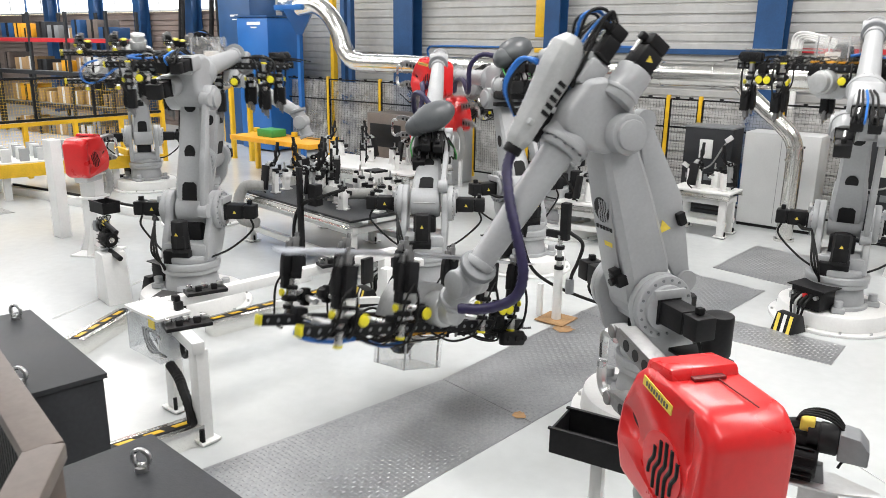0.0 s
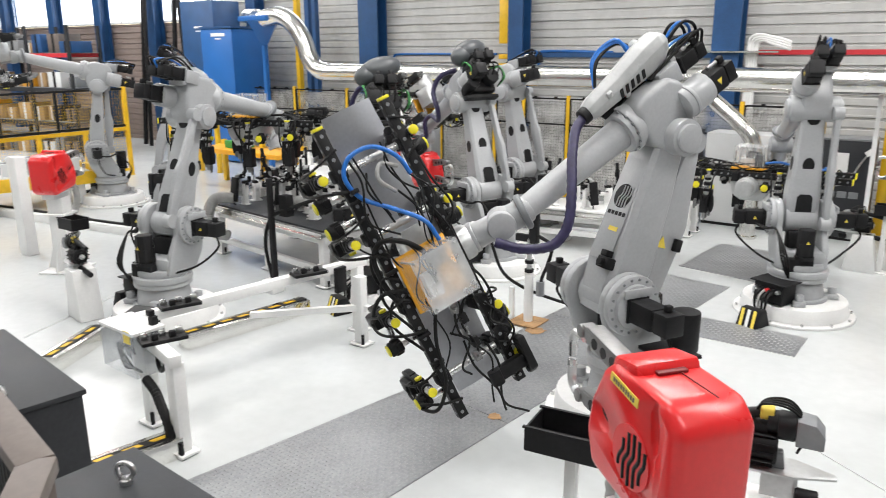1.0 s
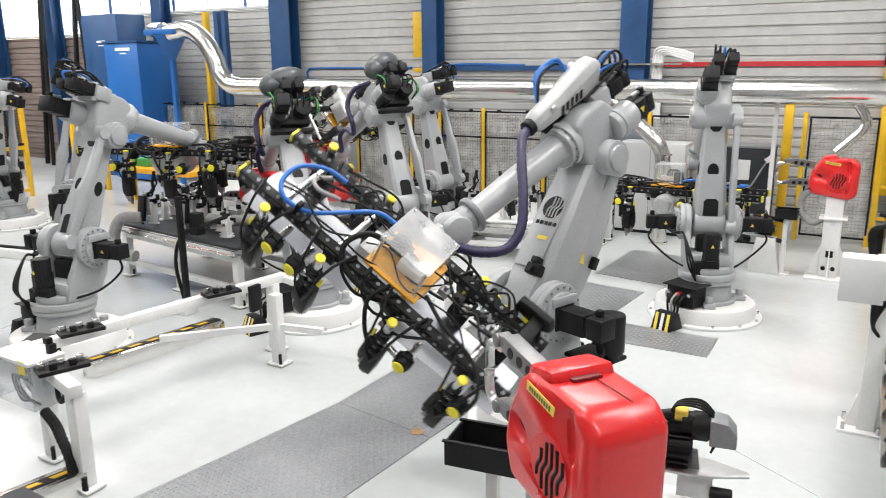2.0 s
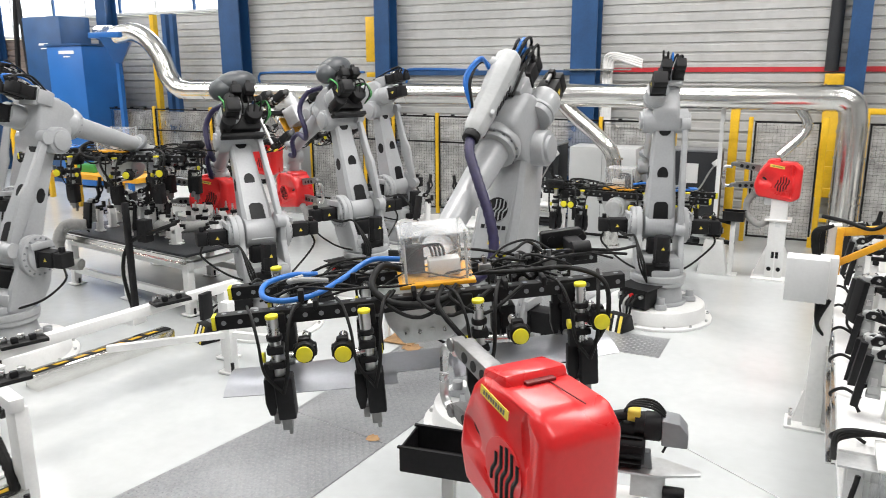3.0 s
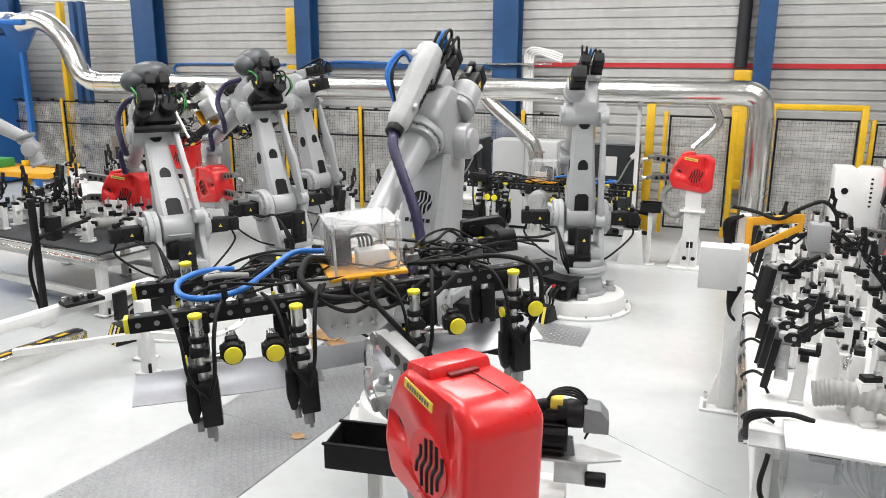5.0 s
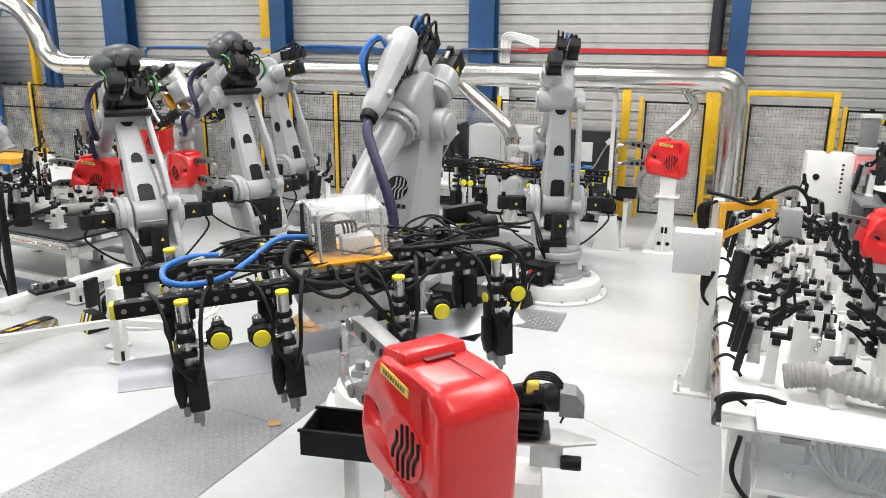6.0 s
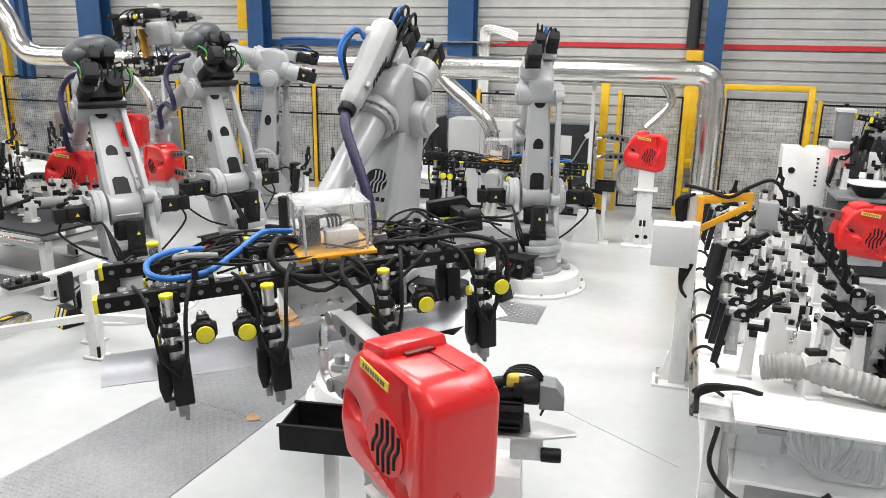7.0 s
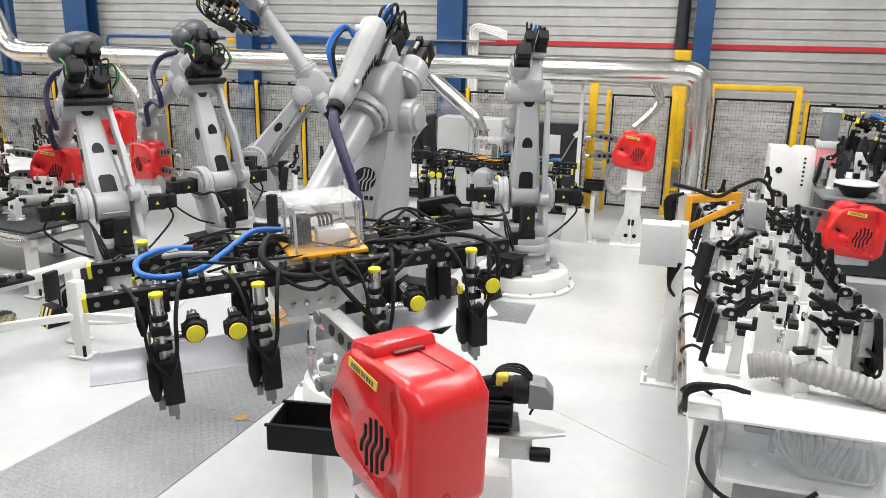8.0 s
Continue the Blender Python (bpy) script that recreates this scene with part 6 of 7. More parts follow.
part("post", cyl(0.05, 0.55, at=(0, 0, 0.3), seg=16), WHITE, ps)
part("rod", rod((0, 0, 0.55), (0, 0, 0.95), 0.028), STEEL, ps)
for z in (0.6, 0.7, 0.82):
    part("ring", cyl(0.05, 0.035, at=(0, 0, z), seg=14), BLACK, ps)
part("holder", box(0.09, 0.09, 0.4, 0.01, at=(0.04, 0.02, 1.1)), BLACK, ps)
part("holder", box(0.2, 0.05, 0.08, 0.01, at=(-0.08, 0.02, 0.95)), BLACK, ps)
part("cable", tube([(0.1, 0, 1.0), (0.25, 0.02, 0.9), (0.22, 0, 0.7), (0.16, 0, 0.55), (0.14, 0, 0.4)], 0.02, 6, 8), RUBBER, ps)
part("probe", cyl(0.045, 0.16, at=(0.14, 0, 0.42), seg=12), ROBOT_DK, ps)
part("side_post", box(0.05, 0.05, 0.36, at=(-0.2, -0.02, 0.2)), WHITE, ps)

# long support bench with a clear box
bench = thing("support_bench", pose(0, 0, 0), "white square-tube support bench with locating pads", "bench")
part("cross_beam", bar((-5.3, 4.42, 0.76), (-4.16, 4.1, 0.76), 0.09, 0.09, 0.005), WHITE, bench)
part("long_beam", bar((-5.2, 4.45, 0.76), (-4.84, 6.95, 0.76), 0.09, 0.09, 0.005), WHITE, bench)
part("end_beam", bar((-4.84, 6.95, 0.74), (-4.4, 6.85, 0.74), 0.07, 0.07, 0.005), WHITE, bench)
for x, y in ((-4.22, 4.13), (-4.82, 4.29), (-4.57, 6.52), (-4.86, 6.8)):
    leg = part("leg", box(0.1, 0.1, 0.7, 0.006, at=(x, y, 0.38)), WHITE, bench)
    part("foot_plate", box(0.2, 0.16, 0.02, 0.003, at=(x, y, 0.02)), WHITE, leg)
    part("bolt", cyl(0.016, 0.12, at=(x + 0.06, y - 0.05, 0.07), seg=8), BLACK, leg)
part("strut", bar((-4.57, 6.52, 0.4), (-5.4, 5.8, 0.36), 0.06, 0.06), WHITE, bench)
part("strut", bar((-4.57, 6.52, 0.4), (-4.15, 6.7, 0.36), 0.06, 0.06), WHITE, bench)
for x, y in ((-4.5, 4.24), (-4.85, 6.1), (-5.08, 4.8)):
    pad = part("locating_pad", box(0.34, 0.16, 0.03, 0.004), BLACK, bench, "black locating pad", pose(x, y, 0.82, 0, 0, 70))
    for k in range(5):
        part("stop", box(0.05, 0.04, 0.05, 0.006, at=(-0.13 + 0.065 * k, 0.03 * (-1) ** k, 0.035)), BLACK if k % 2 else STEEL, pad)
part("sensor_head", join(box(0.05, 0.06, 0.14, 0.006, at=(-4.7, 4.3, 0.87)), box(0.06, 0.05, 0.05, 0.01, at=(-4.73, 4.3, 0.96))), BLACK, bench)
part("end_stop", box(0.05, 0.14, 0.26, 0.01, at=(-4.72, 6.4, 0.7)), BLACK, bench)
part("cable", tube([(-4.6, 4.25, 0.74), (-4.5, 4.18, 0.64), (-4.4, 4.14, 0.62), (-4.32, 4.14, 0.72)], 0.018, 6, 8), RUBBER, bench)
part("cable_chain", tube([(-4.66, 4.16, 0.48), (-4.52, 4.14, 0.42), (-4.4, 4.1, 0.36), (-4.28, 4.07, 0.24), (-4.22, 4.05, 0.05)], 0.035, 8, 8, 0.006), RUBBER, bench)
cb = thing("valve_box", pose(-4.87, 4.22, 0, 0, 0, -3), "clear plastic valve box with a white lid and yellow tag", "box")
part("lid", box(0.5, 0.28, 0.025, 0.003, at=(0, 0, 0.86)), WHITE, cb)
part("front_pane", box(0.48, 0.008, 0.34, at=(0, -0.13, 0.68)), HAZY, cb, "hazy clear plastic side")
part("back_pane", box(0.48, 0.008, 0.34, at=(0, 0.13, 0.68)), WHITE, cb)
part("side_pane", box(0.008, 0.26, 0.34, at=(-0.24, 0, 0.68)), HAZY, cb, "hazy clear plastic side")
part("side_pane", box(0.008, 0.26, 0.34, at=(0.24, 0, 0.68)), HAZY, cb, "hazy clear plastic side")
part("tag", box(0.09, 0.004, 0.1, at=(0.16, -0.137, 0.83)), LABEL_Y, cb, "yellow tag")
part("module", box(0.14, 0.1, 0.2, 0.006, at=(0.13, 0.02, 0.68)), CAB_GREY, cb)
for k in range(5):
    part("cable", tube([(0.1, 0.0, 0.6), (0.0 - 0.03 * k, -0.06, 0.7), (-0.1, -0.04, 0.62 - 0.03 * k), (0.0, -0.02, 0.5), (0.08, 0, 0.48)], 0.01, 6, 8), GREY_HOSE if k % 2 else RUBBER, cb)

# striped floor guards
def floor_guard(a, b, label, h=0.16):
    g = thing("floor_guard", pose(*a, 0, 0, 0, math.degrees(math.atan2(b[1] - a[1], b[0] - a[0]))), label, "guard rail", "floor guards")
    n = math.hypot(b[0] - a[0], b[1] - a[1])
    part("body", box(n, 0.2, h, 0.005, at=(n / 2, 0, h / 2)), GALV, g)
    part("band", box(n, 0.09, 0.004, at=(n / 2, 0, h + 0.003)), BLACK, g, "black band with yellow dashes")
    for k in range(int(n / 0.2)):
        part("dash", prism([(-0.07, -0.02), (0.05, -0.02), (0.07, 0.02), (-0.05, 0.02)], 0.004), YELLOW, g, m=pose(0.1 + 0.2 * k, 0, h + 0.007, 90, 0, 0))
    return g


GUARD = "galvanised floor guard with yellow and black dashes"
floor_guard((-4.41, 3.3), (-4.26, 4.12), GUARD)
floor_guard((-5.97, 5.4), (-5.78, 6.9), GUARD)
floor_guard((-6.5, 4.3), (-6.9, 5.05), GUARD)
floor_guard((-6.85, 5.15), (-6.35, 5.3), GUARD)

# stands by the left robot
tip_dresser(pose(-7.7, 5.35, 0, 0, 0, 170), 0.72, "black tip dresser unit on a low white stand")
tray_stand(pose(-8.1, 5.55, 0), 1.05, "black drip tray on a white post by the aisle", 0.3, 0.2)
sb = thing("step_box", pose(-5.75, 4.85, 0), "dark box with connectors on a low steel frame", "box")
part("lid", box(0.34, 0.28, 0.015, 0.003), BLACK, sb, m=pose(0, 0, 0.58, 8, 0, 20))
part("body", box(0.26, 0.2, 0.3, 0.01, at=(0, 0, 0.4)), BLACK, sb)
part("stand", box(0.2, 0.18, 0.26, 0.004, at=(0, 0, 0.13)), CAB_GREY, sb)
for k in range(4):
    part("cable", tube([(-0.12, -0.08 + 0.05 * k, 0.45), (-0.22, -0.06 + 0.04 * k, 0.4), (-0.24, -0.05 + 0.04 * k, 0.2), (-0.2, 0, 0.04)], 0.013, 6, 8), (RUBBER, RED_STRIPE, RUBBER, GREEN)[k], sb)


# ---- foreground cabinets and railing ----
def eyebolt(parent, x, y, z):
    ring = bmesh.new()
    n, k = 20, 8
    vs = [[ring.verts.new(((0.035 + 0.011 * math.cos(2 * math.pi * j / k)) * math.cos(2 * math.pi * i / n), 0.011 * math.sin(2 * math.pi * j / k), (0.035 + 0.011 * math.cos(2 * math.pi * j / k)) * math.sin(2 * math.pi * i / n) + 0.055)) for j in range(k)] for i in range(n)]
    for i in range(n):
        for j in range(k):
            ring.faces.new((vs[i][j], vs[(i + 1) % n][j], vs[(i + 1) % n][(j + 1) % k], vs[i][(j + 1) % k]))
    part("eyebolt", join(ring, cyl(0.028, 0.02, at=(0, 0, 0.01), seg=16)), STEEL, parent, "steel lifting eye", pose(x, y, z, 0, 0, 35))


def near_cabinet(m, lx, ly, h, label, eyes):
    c = thing("control_cabinet", m, label, "cabinet", "foreground cabinets")
    part("body", box(lx, ly, h, 0.012, at=(0, 0, h / 2)), CAB_DARK, c)
    part("roof", box(lx + 0.03, ly + 0.03, 0.03, 0.006, at=(0, 0, h + 0.01)), CAB_DARK, c)
    for x, y in eyes:
        eyebolt(c, x, y, h + 0.025)
    part("green_cable", tube([(lx / 2, -ly / 2 + 0.1, h * 0.6), (lx / 2 + 0.08, -ly / 2 + 0.05, h * 0.55), (lx / 2 + 0.06, -ly / 2, h * 0.3), (lx / 2 + 0.04, -ly / 2, 0.02)], 0.014, 6, 8), GREEN, c)
    return c


near_cabinet(pose(-3.97, 2.62, 0, 0, 0, -8), 1.25, 0.9, 1.2, "dark grey textured control cabinet with lifting eyes", ((0.5, 0.1), (-0.5, 0.35), (0.5, -0.35)))
near_cabinet(pose(-2.2, 2.28, 0, 0, 0, -4), 0.72, 0.95, 1.2, "dark grey textured control cabinet with lifting eye", ((-0.12, 0.32), (0.25, -0.3)))
rail = thing("guard_railing", pose(0, 0, 0), "brown-grey guard railing with barred infill before the cabinets", "railing")
part("top_rail", bar((-3.4, 2.35, 1.83), (-1.62, 1.99, 1.83), 0.1, 0.05, 0.006), TAUPE, rail)
part("end_piece", bar((-1.63, 2.0, 1.83), (-1.3, 1.72, 1.8), 0.1, 0.05, 0.006), TAUPE, rail)
part("upright", box(0.06, 0.06, 1.8, 0.006, at=(-1.62, 1.99, 0.9)), TAUPE, rail)
part("upright", box(0.06, 0.06, 1.8, 0.006, at=(-3.3, 2.33, 0.9)), TAUPE, rail)
part("low_rail", bar((-3.4, 2.35, 0.3), (-1.62, 1.99, 0.3), 0.05, 0.05), TAUPE, rail)
for k in range(34):
    part("bar", bar((-3.3 + 0.05 * k, 2.33 - 0.0101 * k, 0.3), (-3.3 + 0.05 * k, 2.33 - 0.0101 * k, 1.8), 0.012, 0.012), BLACK, rail)


# ---- the far left: racks, aisle fence, loading table ----
def pallet_rack(m, label, seed):
    r = thing("pallet_rack", m, label, "rack", "pallet racks")
    for x in (-2.7, -0.9, 0.9, 2.7):
        for y in (-0.5, 0.5):
            part("upright", box(0.09, 0.07, 3.6, at=(x, y, 1.8)), CAB_DARK, r)
    for z in (0.9, 1.85, 2.8):
        for y in (-0.5, 0.5):
            part("shelf_beam", box(5.4, 0.05, 0.11, at=(0, y, z)), RED_STRIPE if z > 2.5 and seed % 2 else CAB_DARK, r)
        part("shelf", box(5.4, 1.0, 0.02, at=(0, 0, z + 0.06)), ROBOT_DK, r)
    return r


rk = random.Random(3)
for rx, ry, yaw, sd in ((-23.2, 12.6, 8, 1), (-29.0, 11.0, 8, 2), (-26.5, 8.5, 60, 3)):
    pallet_rack(pose(rx, ry, 0, 0, 0, yaw), "dark steel pallet rack stacked with cartons and crates", sd)
    M = pose(rx, ry, 0, 0, 0, yaw)
    for z in (0.0, 0.97, 1.92, 2.87):
        x = -2.55
        while x < 2.4:
            w, h = rk.uniform(0.25, 0.6), rk.uniform(0.22, 0.52)
            mt = rk.choice((WOOD, WOOD, CAB_GREY, BLUE_STEEL, WOOD, CAB_DARK, ROBOT_DK, WOOD, TAUPE, ORANGE))
            b = thing("storage_box", M @ pose(x + w / 2, rk.uniform(-0.1, 0.1), z, 0, 0, rk.uniform(-4, 4)), "worn carton or crate on a rack shelf", "box", "rack boxes")
            part("carton", box(w, 0.7, h, 0.01, at=(0, 0, h / 2)), mt, b)
            part("band", box(w * 0.2, 0.705, h + 0.004, at=(0, 0, h / 2)), CAB_GREY if mt is WOOD else BLACK, b)
            x += w + rk.uniform(0.05, 0.25)

# aisle fence: yellow lower rails with dark mesh above
af = thing("aisle_fence", pose(0, 0, 0), "yellow aisle fence with dark mesh panels above", "fence")
A0, A1P = Vector((-16.45, 11.5, 0)), Vector((-16.2, 5.0, 0))
for k in range(7):
    p = A0.lerp(A1P, k / 6)
    part("post", box(0.09, 0.09, 1.15 if k else 2.1, 0.006, at=(p.x, p.y, 0.575 if k else 1.05)), YELLOW, af)
for z, mt, w in ((1.12, YELLOW, 0.08), (0.15, YELLOW, 0.06), (1.2, BLACK, 0.05), (2.05, BLACK, 0.05)):
    part("rail", bar((A0.x, A0.y, z), (A1P.x, A1P.y, z), w, w), mt, af)
for k in range(5):
    p = A0.lerp(A1P, (k + 0.3) / 5)
    part("upper_post", box(0.05, 0.05, 0.9, at=(p.x, p.y, 1.62)), BLACK, af)
mesh_bm = place(wires(0, 6.5, 0.15, 2.02, 0.06), Matrix.Translation(A0) @ (A1P - A0).to_track_quat("X", "Z").to_matrix().to_4x4())
tagged(part("wire_mesh", mesh_bm, YELLOW, af), kind="stuff")
for k, (x, y) in enumerate(((-16.3, 12.6), (-15.6, 12.9), (-14.9, 12.9))):
    tagged(new("steel_post", finish("steel_post", box(0.1, 0.1, 2.0, 0.006, at=(x, y, 1.0)), YELLOW)), "yellow steel post of the cell enclosure", "post", "enclosure posts")

lt = thing("loading_table", pose(-14.6, 8.0, 0, 0, 0, 78), "yellow loading table with rows of grey blocks", "table")
part("deck", box(2.2, 1.3, 0.05, at=(0, 0, 0.66)), CAB_GREY, lt)
part("side_plate", box(2.4, 0.06, 0.24, 0.01, at=(0, 0.68, 0.55)), YELLOW, lt)
part("side_plate", box(2.4, 0.06, 0.24, 0.01, at=(0, -0.68, 0.55)), YELLOW, lt)
part("end_plate", box(0.06, 1.3, 0.3, 0.01, at=(-1.2, 0, 0.62)), YELLOW, lt)
part("end_plate", box(0.06, 1.3, 0.3, 0.01, at=(1.2, 0, 0.62)), YELLOW, lt)
for sx in (-1, 1):
    for sy in (-1, 1):
        part("leg", box(0.12, 0.12, 0.5, at=(sx * 0.95, sy * 0.5, 0.25)), CAB_GREY, lt)
for i in range(7):
    for k in range(4):
        part("block", box(0.16, 0.07, 0.24, 0.006, at=(-0.9 + 0.3 * i, -0.45 + 0.3 * k, 0.8)), ROBOT if (i + k) % 2 else CAB_GREY, lt)
tagged(new("white_post", finish("white_post", box(0.24, 0.16, 1.45, 0.008, at=(-11.0, 6.35, 0.725)), WHITE)), "white square steel post by the aisle", "post")
yb = thing("yellow_frame", pose(-12.6, 12.3, 0), "yellow steel loading frame behind the fixture", "frame")
for x in (-1.3, 0, 1.3):
    part("upright", box(0.1, 0.1, 0.95, 0.006, at=(x, 0, 0.475)), YELLOW, yb)
part("beam", box(2.9, 0.12, 0.2, 0.006, at=(0, 0, 0.75)), YELLOW, yb)
part("crate", box(0.5, 0.4, 0.16, 0.01, at=(-0.4, -0.3, 0.93)), GREEN, yb, "green crate")
part("crate_base", box(2.6, 0.9, 0.1, 0.006, at=(0, -0.3, 0.8)), ORANGE, yb)
wm = thing("inspection_machine", pose(-10.9, 13.9, 0), "beige machine housing with a dark window behind the fence", "machine")
part("housing", box(1.3, 0.8, 1.35, 0.02, at=(0, 0, 0.7)), TAUPE, wm)
part("window", box(0.9, 0.01, 0.5, 0.002, at=(-0.1, -0.405, 0.9)), BLACK, wm)
for k in range(7):
    part("louvre", box(0.9, 0.02, 0.03, at=(1.2, -0.3, 0.25 + 0.17 * k)), CAB_GREY, wm)
part("louvre_body", box(0.95, 0.7, 1.3, 0.01, at=(1.2, 0.06, 0.66)), ROBOT, wm)

# sloping struts in the far hall
for k, (x0, x1) in enumerate(((-21.8, -21.2), (-20.2, -19.0))):
    st = thing("strut_frame", pose(0, 0, 0), "dark sloping steel strut by the wall", "strut", "wall struts")
    part("strut", rod((x0, 15.4, 0), (x0 + 0.4, 15.6, 5.2), 0.07), BLACK, st)
    part("strut", rod((x1, 15.2, 0), (x0 + 0.45, 15.6, 5.2), 0.06), BLACK, st)

# far right: column machine, dark table with round dish
cm = thing("riveting_machine", pose(2.05, 13.0, 0), "white column machine with a clear guard and pink panel", "machine")
part("column", prism([(-0.3, 0.5), (0.3, 0.5), (0.3, 1.5), (0.05, 1.5), (0.0, 1.44), (-0.05, 1.5), (-0.3, 1.5)], 0.4, 0.01), WHITE, cm)
part("base", box(1.0, 0.7, 0.5, 0.01, at=(0.1, 0, 0.25)), CAB_GREY, cm)
# A black disc paints the shade in the hole.
part("hole", cyl(0.045, 0.01, at=(-0.16, -0.203, 1.18), axis="y", seg=18), BLACK, cm)
for k in range(7):
    part("letter_bar", box(0.03, 0.006, 0.026, at=(0.16, -0.203, 1.36 - 0.062 * k)), BLACK, cm)
part("press_head", box(0.2, 0.2, 0.48, 0.01, at=(0.42, -0.15, 1.78)), ROBOT_DK, cm)
part("press_cap", box(0.24, 0.22, 0.04, at=(0.42, -0.15, 2.03)), CAB_GREY, cm)
part("guard", box(0.24, 0.22, 0.28, 0.01, at=(0.42, -0.16, 1.4)), PINK, cm, "pink translucent guard")
part("guard_head", box(0.28, 0.24, 0.1, 0.01, at=(0.42, -0.16, 1.57)), CAB_GREY, cm)
dt = thing("work_table", pose(2.95, 12.2, 0), "dark steel work table with a round dish", "table")
part("body", box(1.2, 0.8, 0.95, 0.01, at=(0, 0, 0.5)), CAB_DARK, dt)
part("top", box(1.26, 0.86, 0.04, 0.004, at=(0, 0, 1.0)), ROBOT_DK, dt)
dish = thing("round_dish", pose(2.72, 12.0, 1.02), "black bowl with a white top on the work table", "dish")
part("bowl", cyl(0.13, 0.16, at=(0, 0, 0.08), r2=0.26, seg=32), BLACK, dish)
part("disc", cyl(0.265, 0.02, at=(0, 0, 0.17), seg=36, bevel=0.005), WHITE, dish, "white disc")
for k in range(6):
    copy_thing(locator0 if k % 2 else clamp0, pose(2.5 + 0.2 * k, 12.45 - 0.1 * (k % 2), 1.02, 0, 0, 70 * k))
wb2 = thing("wrist_head", pose(2.62, 9.9, 0), "grey robot wrist above a red gun", "robot")
part("arm", rod((0.85, 0.45, 1.72), (0.1, 0.05, 1.6), 0.13, 24), ROBOT, wb2)
part("column", join(box(0.3, 0.3, 1.75, 0.03, at=(0.95, 0.5, 0.88)), cyl(0.4, 0.2, at=(0.95, 0.5, 0.1), seg=32)), ROBOT, wb2)
part("knuckle", join(ball(0.15, at=(0, 0, 1.58)), cyl(0.11, 0.24, at=(0, 0, 1.45), seg=24, bevel=0.01)), ROBOT, wb2)


# stains and joints on the floor
def stain(x, y, r, seed, mat, label, z=0.0128):
    bm = bmesh.new()
    ring = [bm.verts.new((x + r * (0.55 + 0.6 * abs(noise.noise((k * 0.7, seed, 0)))) * math.cos(2 * math.pi * k / 24),
                          y + r * (0.55 + 0.6 * abs(noise.noise((k * 0.7, seed, 5)))) * math.sin(2 * math.pi * k / 24), z)) for k in range(24)]
    bm.faces.new(ring)
    ext = bmesh.ops.extrude_face_region(bm, geom=bm.faces[:])
    bmesh.ops.translate(bm, vec=(0, 0, 0.001), verts=[v for v in ext["geom"] if isinstance(v, bmesh.types.BMVert)])
    return setting("trim_stain", bm, mat, label)


stain(-2.62, 5.95, 0.08, 1.3, RUST, "small rust stain on the tread plate")
stain(-3.3, 7.85, 0.16, 4.1, RUST, "rust stain by the probe stand")
for k, (a, b) in enumerate((((-1.0, 7.3), (0.55, 6.3)), ((-7.6, 4.6), (-8.6, 7.2)), ((2.6, 4.0), (2.9, 11.0)))):
    setting("trim_joint_%d" % (k + 1), bar((a[0], a[1], 0.001), (b[0], b[1], 0.001), 0.004, 0.012), CAB_GREY, "thin grey joint line in the floor")
cable = thing("floor_cable", pose(0, 0, 0), "black cable running over the floor behind the robots", "cable", "floor cables")
part("cable", tube([(-9.2, 6.9, 0.03), (-8.4, 7.1, 0.03), (-7.9, 6.6, 0.03), (-7.2, 6.4, 0.05), (-6.9, 5.9, 0.2)], 0.02, 8, 8), RUBBER, cable)
cable2 = thing("floor_cable", pose(0, 0, 0), "black cable looping from a robot to the floor", "cable", "floor cables")
part("cable", tube([(-3.9, 7.9, 0.9), (-3.75, 8.0, 0.5), (-3.4, 8.4, 0.2), (-2.9, 8.8, 0.04), (-2.2, 9.3, 0.03)], 0.018, 8, 8), RUBBER, cable2)
duct_box = thing("cable_duct", pose(-13.2, 7.6, 0, 0, 0, 8), "low white cable duct with a black cable on top", "duct")
part("channel", box(5.0, 0.22, 0.14, 0.006, at=(0.6, 0, 0.07)), WHITE, duct_box)
part("cable", tube([(-1.8, 0, 0.16), (0, 0.03, 0.16), (1.5, -0.02, 0.16), (3.0, 0.04, 0.16)], 0.025, 8, 8), RUBBER, duct_box)


# ---- what moves ----
MAIN_ROWS = [(0, (238.5, 16.5, -53.5)), (0.5, (239, -1, -43)), (1.0, (240, -20, -32)), (1.4, (241.4, -33, -21.8)), (1.7, (244, -34, -21)),
             (2.3, (256, -27, -30)), (2.8, (264, -21, -34)), (3.5, (267, -20, -35)), (4.5, (267, -20, -35)), (6.0, (265, -21, -36)), (8.0, (264, -21, -36))]
A_ROWS = [(0, (122, 7, 8, 0, 30)), (0.4, (112, 13, -2, 0, 30)), (0.8, (103, 18, -9, 0, 30)), (1.2, (97, 22, -15, 0, 30)), (1.6, (95, 24, -18, 0, 30)), (3.5, (95, 24, -18, 0, 30)), (3.8, (97, 23, -14, 0, 30)), (4.1, (104, 20, -8, 0, 30)), (4.4, (118, 13, 0, 0, 30)), (4.8, (136, 5, 5, 0, 30)), (5.3, (142, 3, 6, 0, 30)), (8.0, (142, 3, 6, 0, 30))]
B_ROWS = [(0, (125, 62, 35, 0, 20)), (0.3, (128, 55, 16, 0, 30)), (0.6, (133, 47, 0, 0, 40)), (1.0, (140, 39, -20, 0, 50)), (1.5, (144, 36, -29, 0, 50)), (8.0, (144, 36, -30, 0, 50))]
C_ROWS = [(0, (154, 24, 0, 0, 30)), (0.25, (156, 18, -24, 0, 50)), (0.6, (156, 18, -30, 0, 50)), (8.0, (156, 18, -30, 0, 50))]
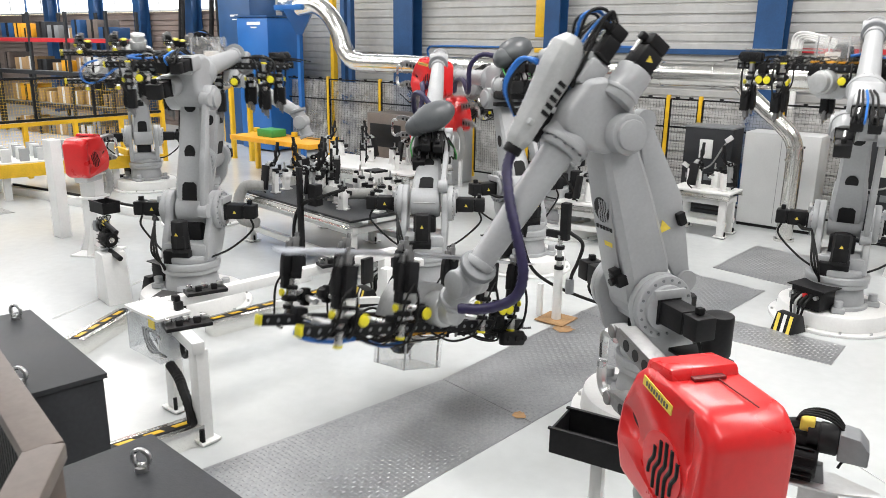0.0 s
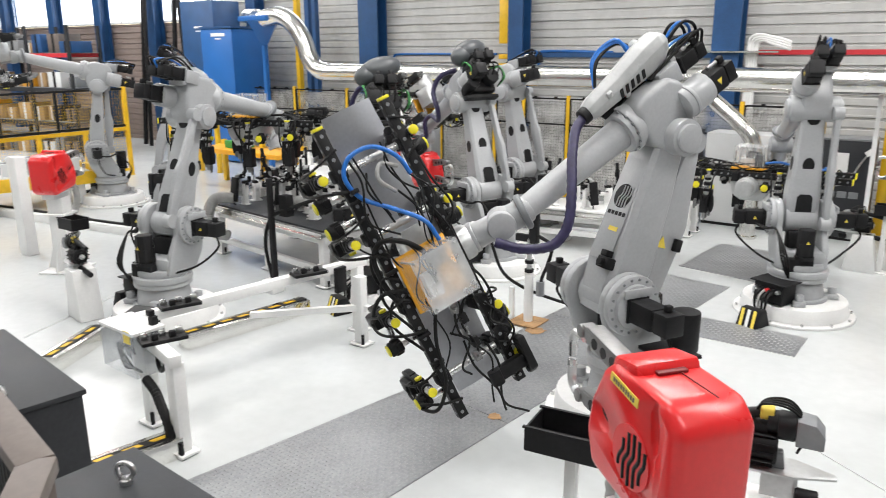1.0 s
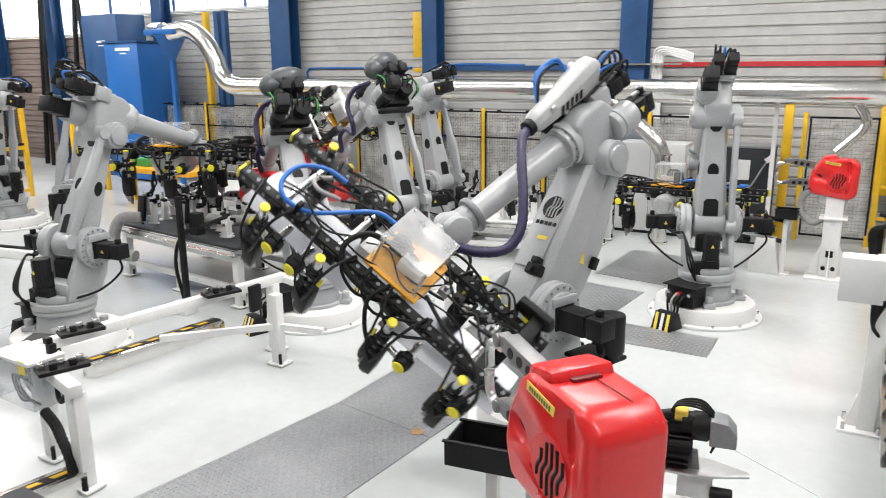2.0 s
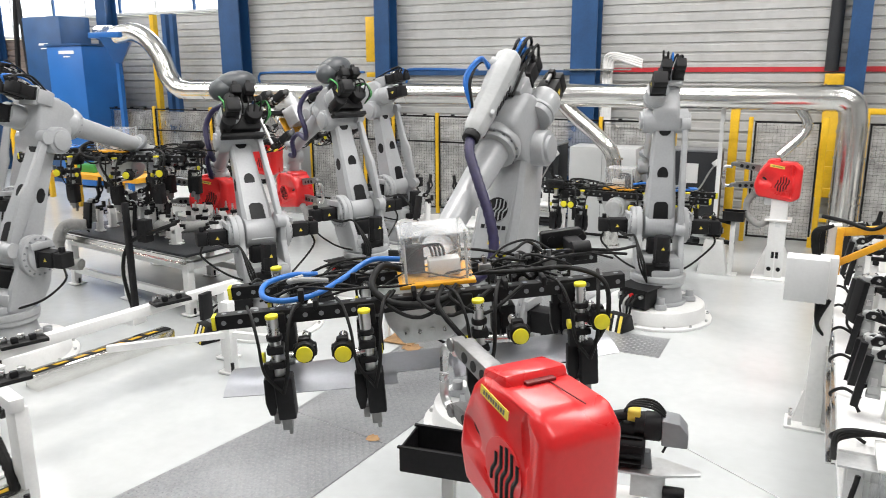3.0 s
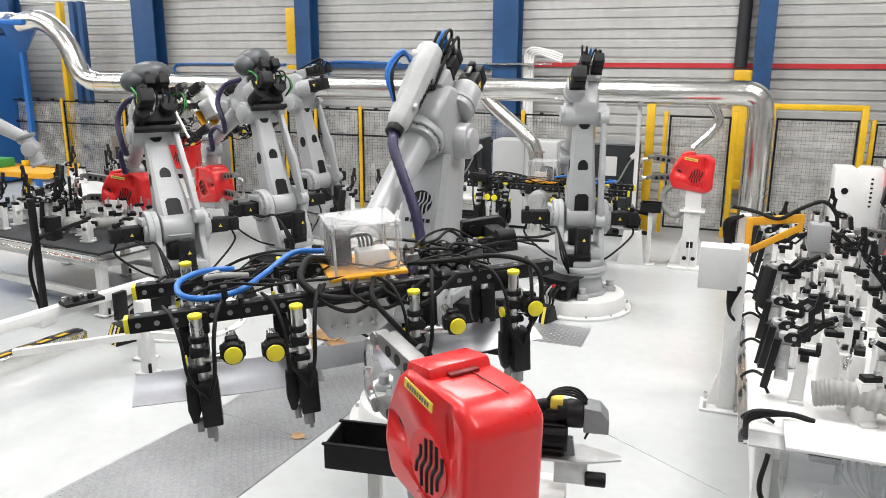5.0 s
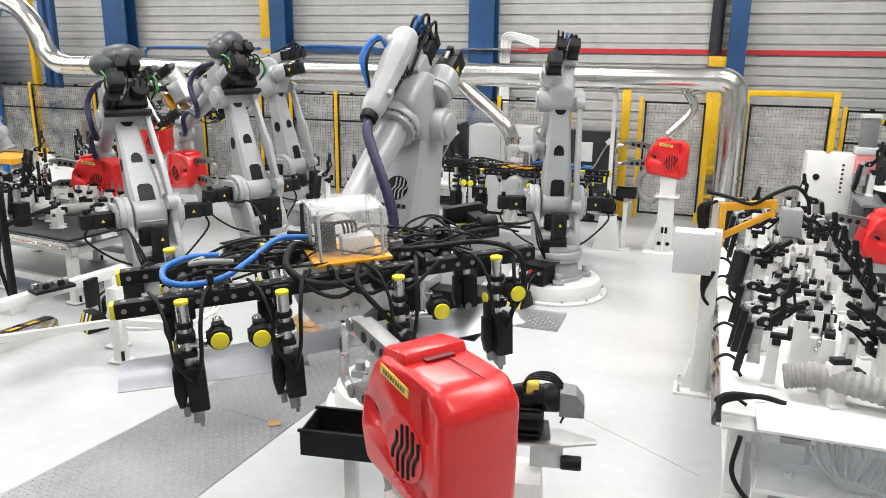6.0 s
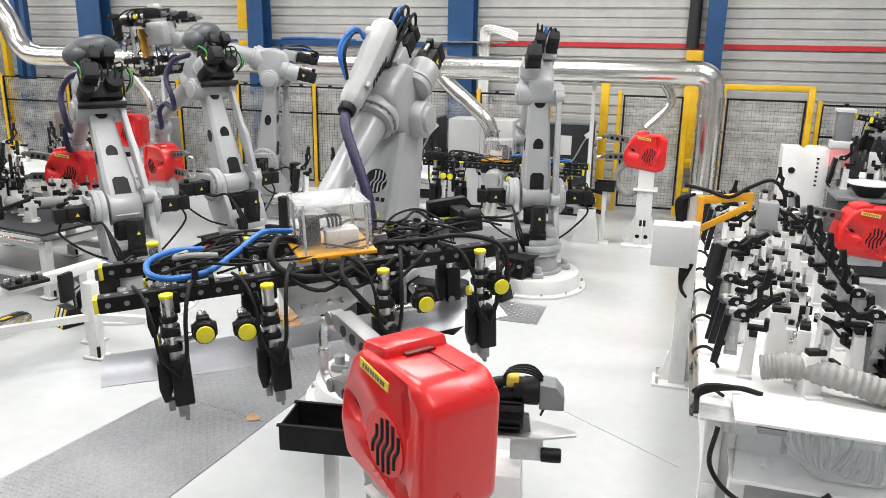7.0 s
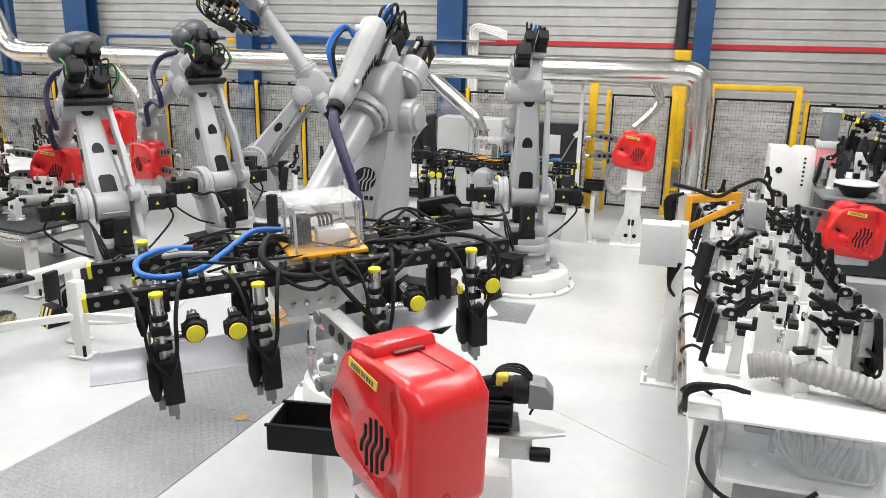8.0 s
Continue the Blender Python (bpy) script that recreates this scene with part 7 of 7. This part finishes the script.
D_ROWS = [(0, (100, -28, 32, 0, 20)), (0.2, (106, -24, 20, 0, 20)), (0.4, (116, -18, 4, 0, 30)), (0.6, (118, -11, -10, 0, 30)), (1.0, (114, -4, -28, 0, 40)), (1.5, (108, 0, -34, 0, 40)), (8.0, (108, 0, -34, 0, 40))]
F_ROWS = [(0, (330, 0, 5, 0, 30)), (0.6, (280, -4, 12, 0, 30)), (1.2, (225, -8, 15, 0, 20)), (2.0, (200, -10, 16, 0, 20)), (8.0, (200, -10, 16, 0, 20))]
G_ROWS = [(0, (172, 12, -12, 0, 20)), (5.8, (174, 12, -12, 0, 20)), (6.6, (190, 6, 0, 0, 20)), (7.0, (198, -6, 14, 0, 20)), (7.4, (200, -13, 32, 0, 20)), (7.7, (200, -30, 50, 0, 20)), (8.0, (200, -38, 55, 0, 20))]


def carried_rows(r, rows, offset):
    """Poses of a tool at a robot's wrist."""
    base = r.matrix_basis.copy()
    return [(t, base @ robot_poses(*turned(r, j))[3] @ offset) for t, j in rows]


def level_rows(r, rows, drop, turn, reach=0.3, side=0.0):
    """Poses of a tool that hangs level below a robot's wrist."""
    base = r.matrix_basis.copy()
    out = []
    for t, j in rows:
        w = base @ robot_poses(*turned(r, j))[3]
        tip = w @ Vector((reach, side, 0))
        out.append((t, pose(tip.x, tip.y, tip.z - drop, 0, 0, j[0] + turn)))
    return out


def motions():
    spots = [grip_pose(t) @ Vector((0.05, 0.4, -0.14)) for t, j in MAIN_ROWS]
    robot_rows(robot_main, MAIN_ROWS, BIG_ARM, spots)
    robot_rows(robot_a, A_ROWS)
    robot_rows(robot_b, B_ROWS)
    robot_rows(robot_c, C_ROWS)
    robot_rows(robot_d, D_ROWS)
    robot_rows(robot_f, F_ROWS)
    robot_rows(robot_g, G_ROWS)
    walk(gripper_main, GRIP_ROWS)
    walk(sheet_main, GRIP_ROWS)
    tool = pose(0.5, 0, 0, 0, 90, 0) @ pose(0, 0, 0, 0, 0, 90)
    walk(gun_b, level_rows(robot_b, B_ROWS, 0.2, -130, 0.15, 0.1))
    walk(gun_c, level_rows(robot_c, C_ROWS, 0.5, 4, 0.1))
    walk(gripper_a, level_rows(robot_a, A_ROWS, 0.1, -80, 0.05, 0.45))
    walk(gripper_d, level_rows(robot_d, D_ROWS, 0.4, 70, 0.1, 0.25))
    walk(gripper_f, carried_rows(robot_f, F_ROWS, tool))
    walk(gripper_g, carried_rows(robot_g, G_ROWS, tool))


motions()
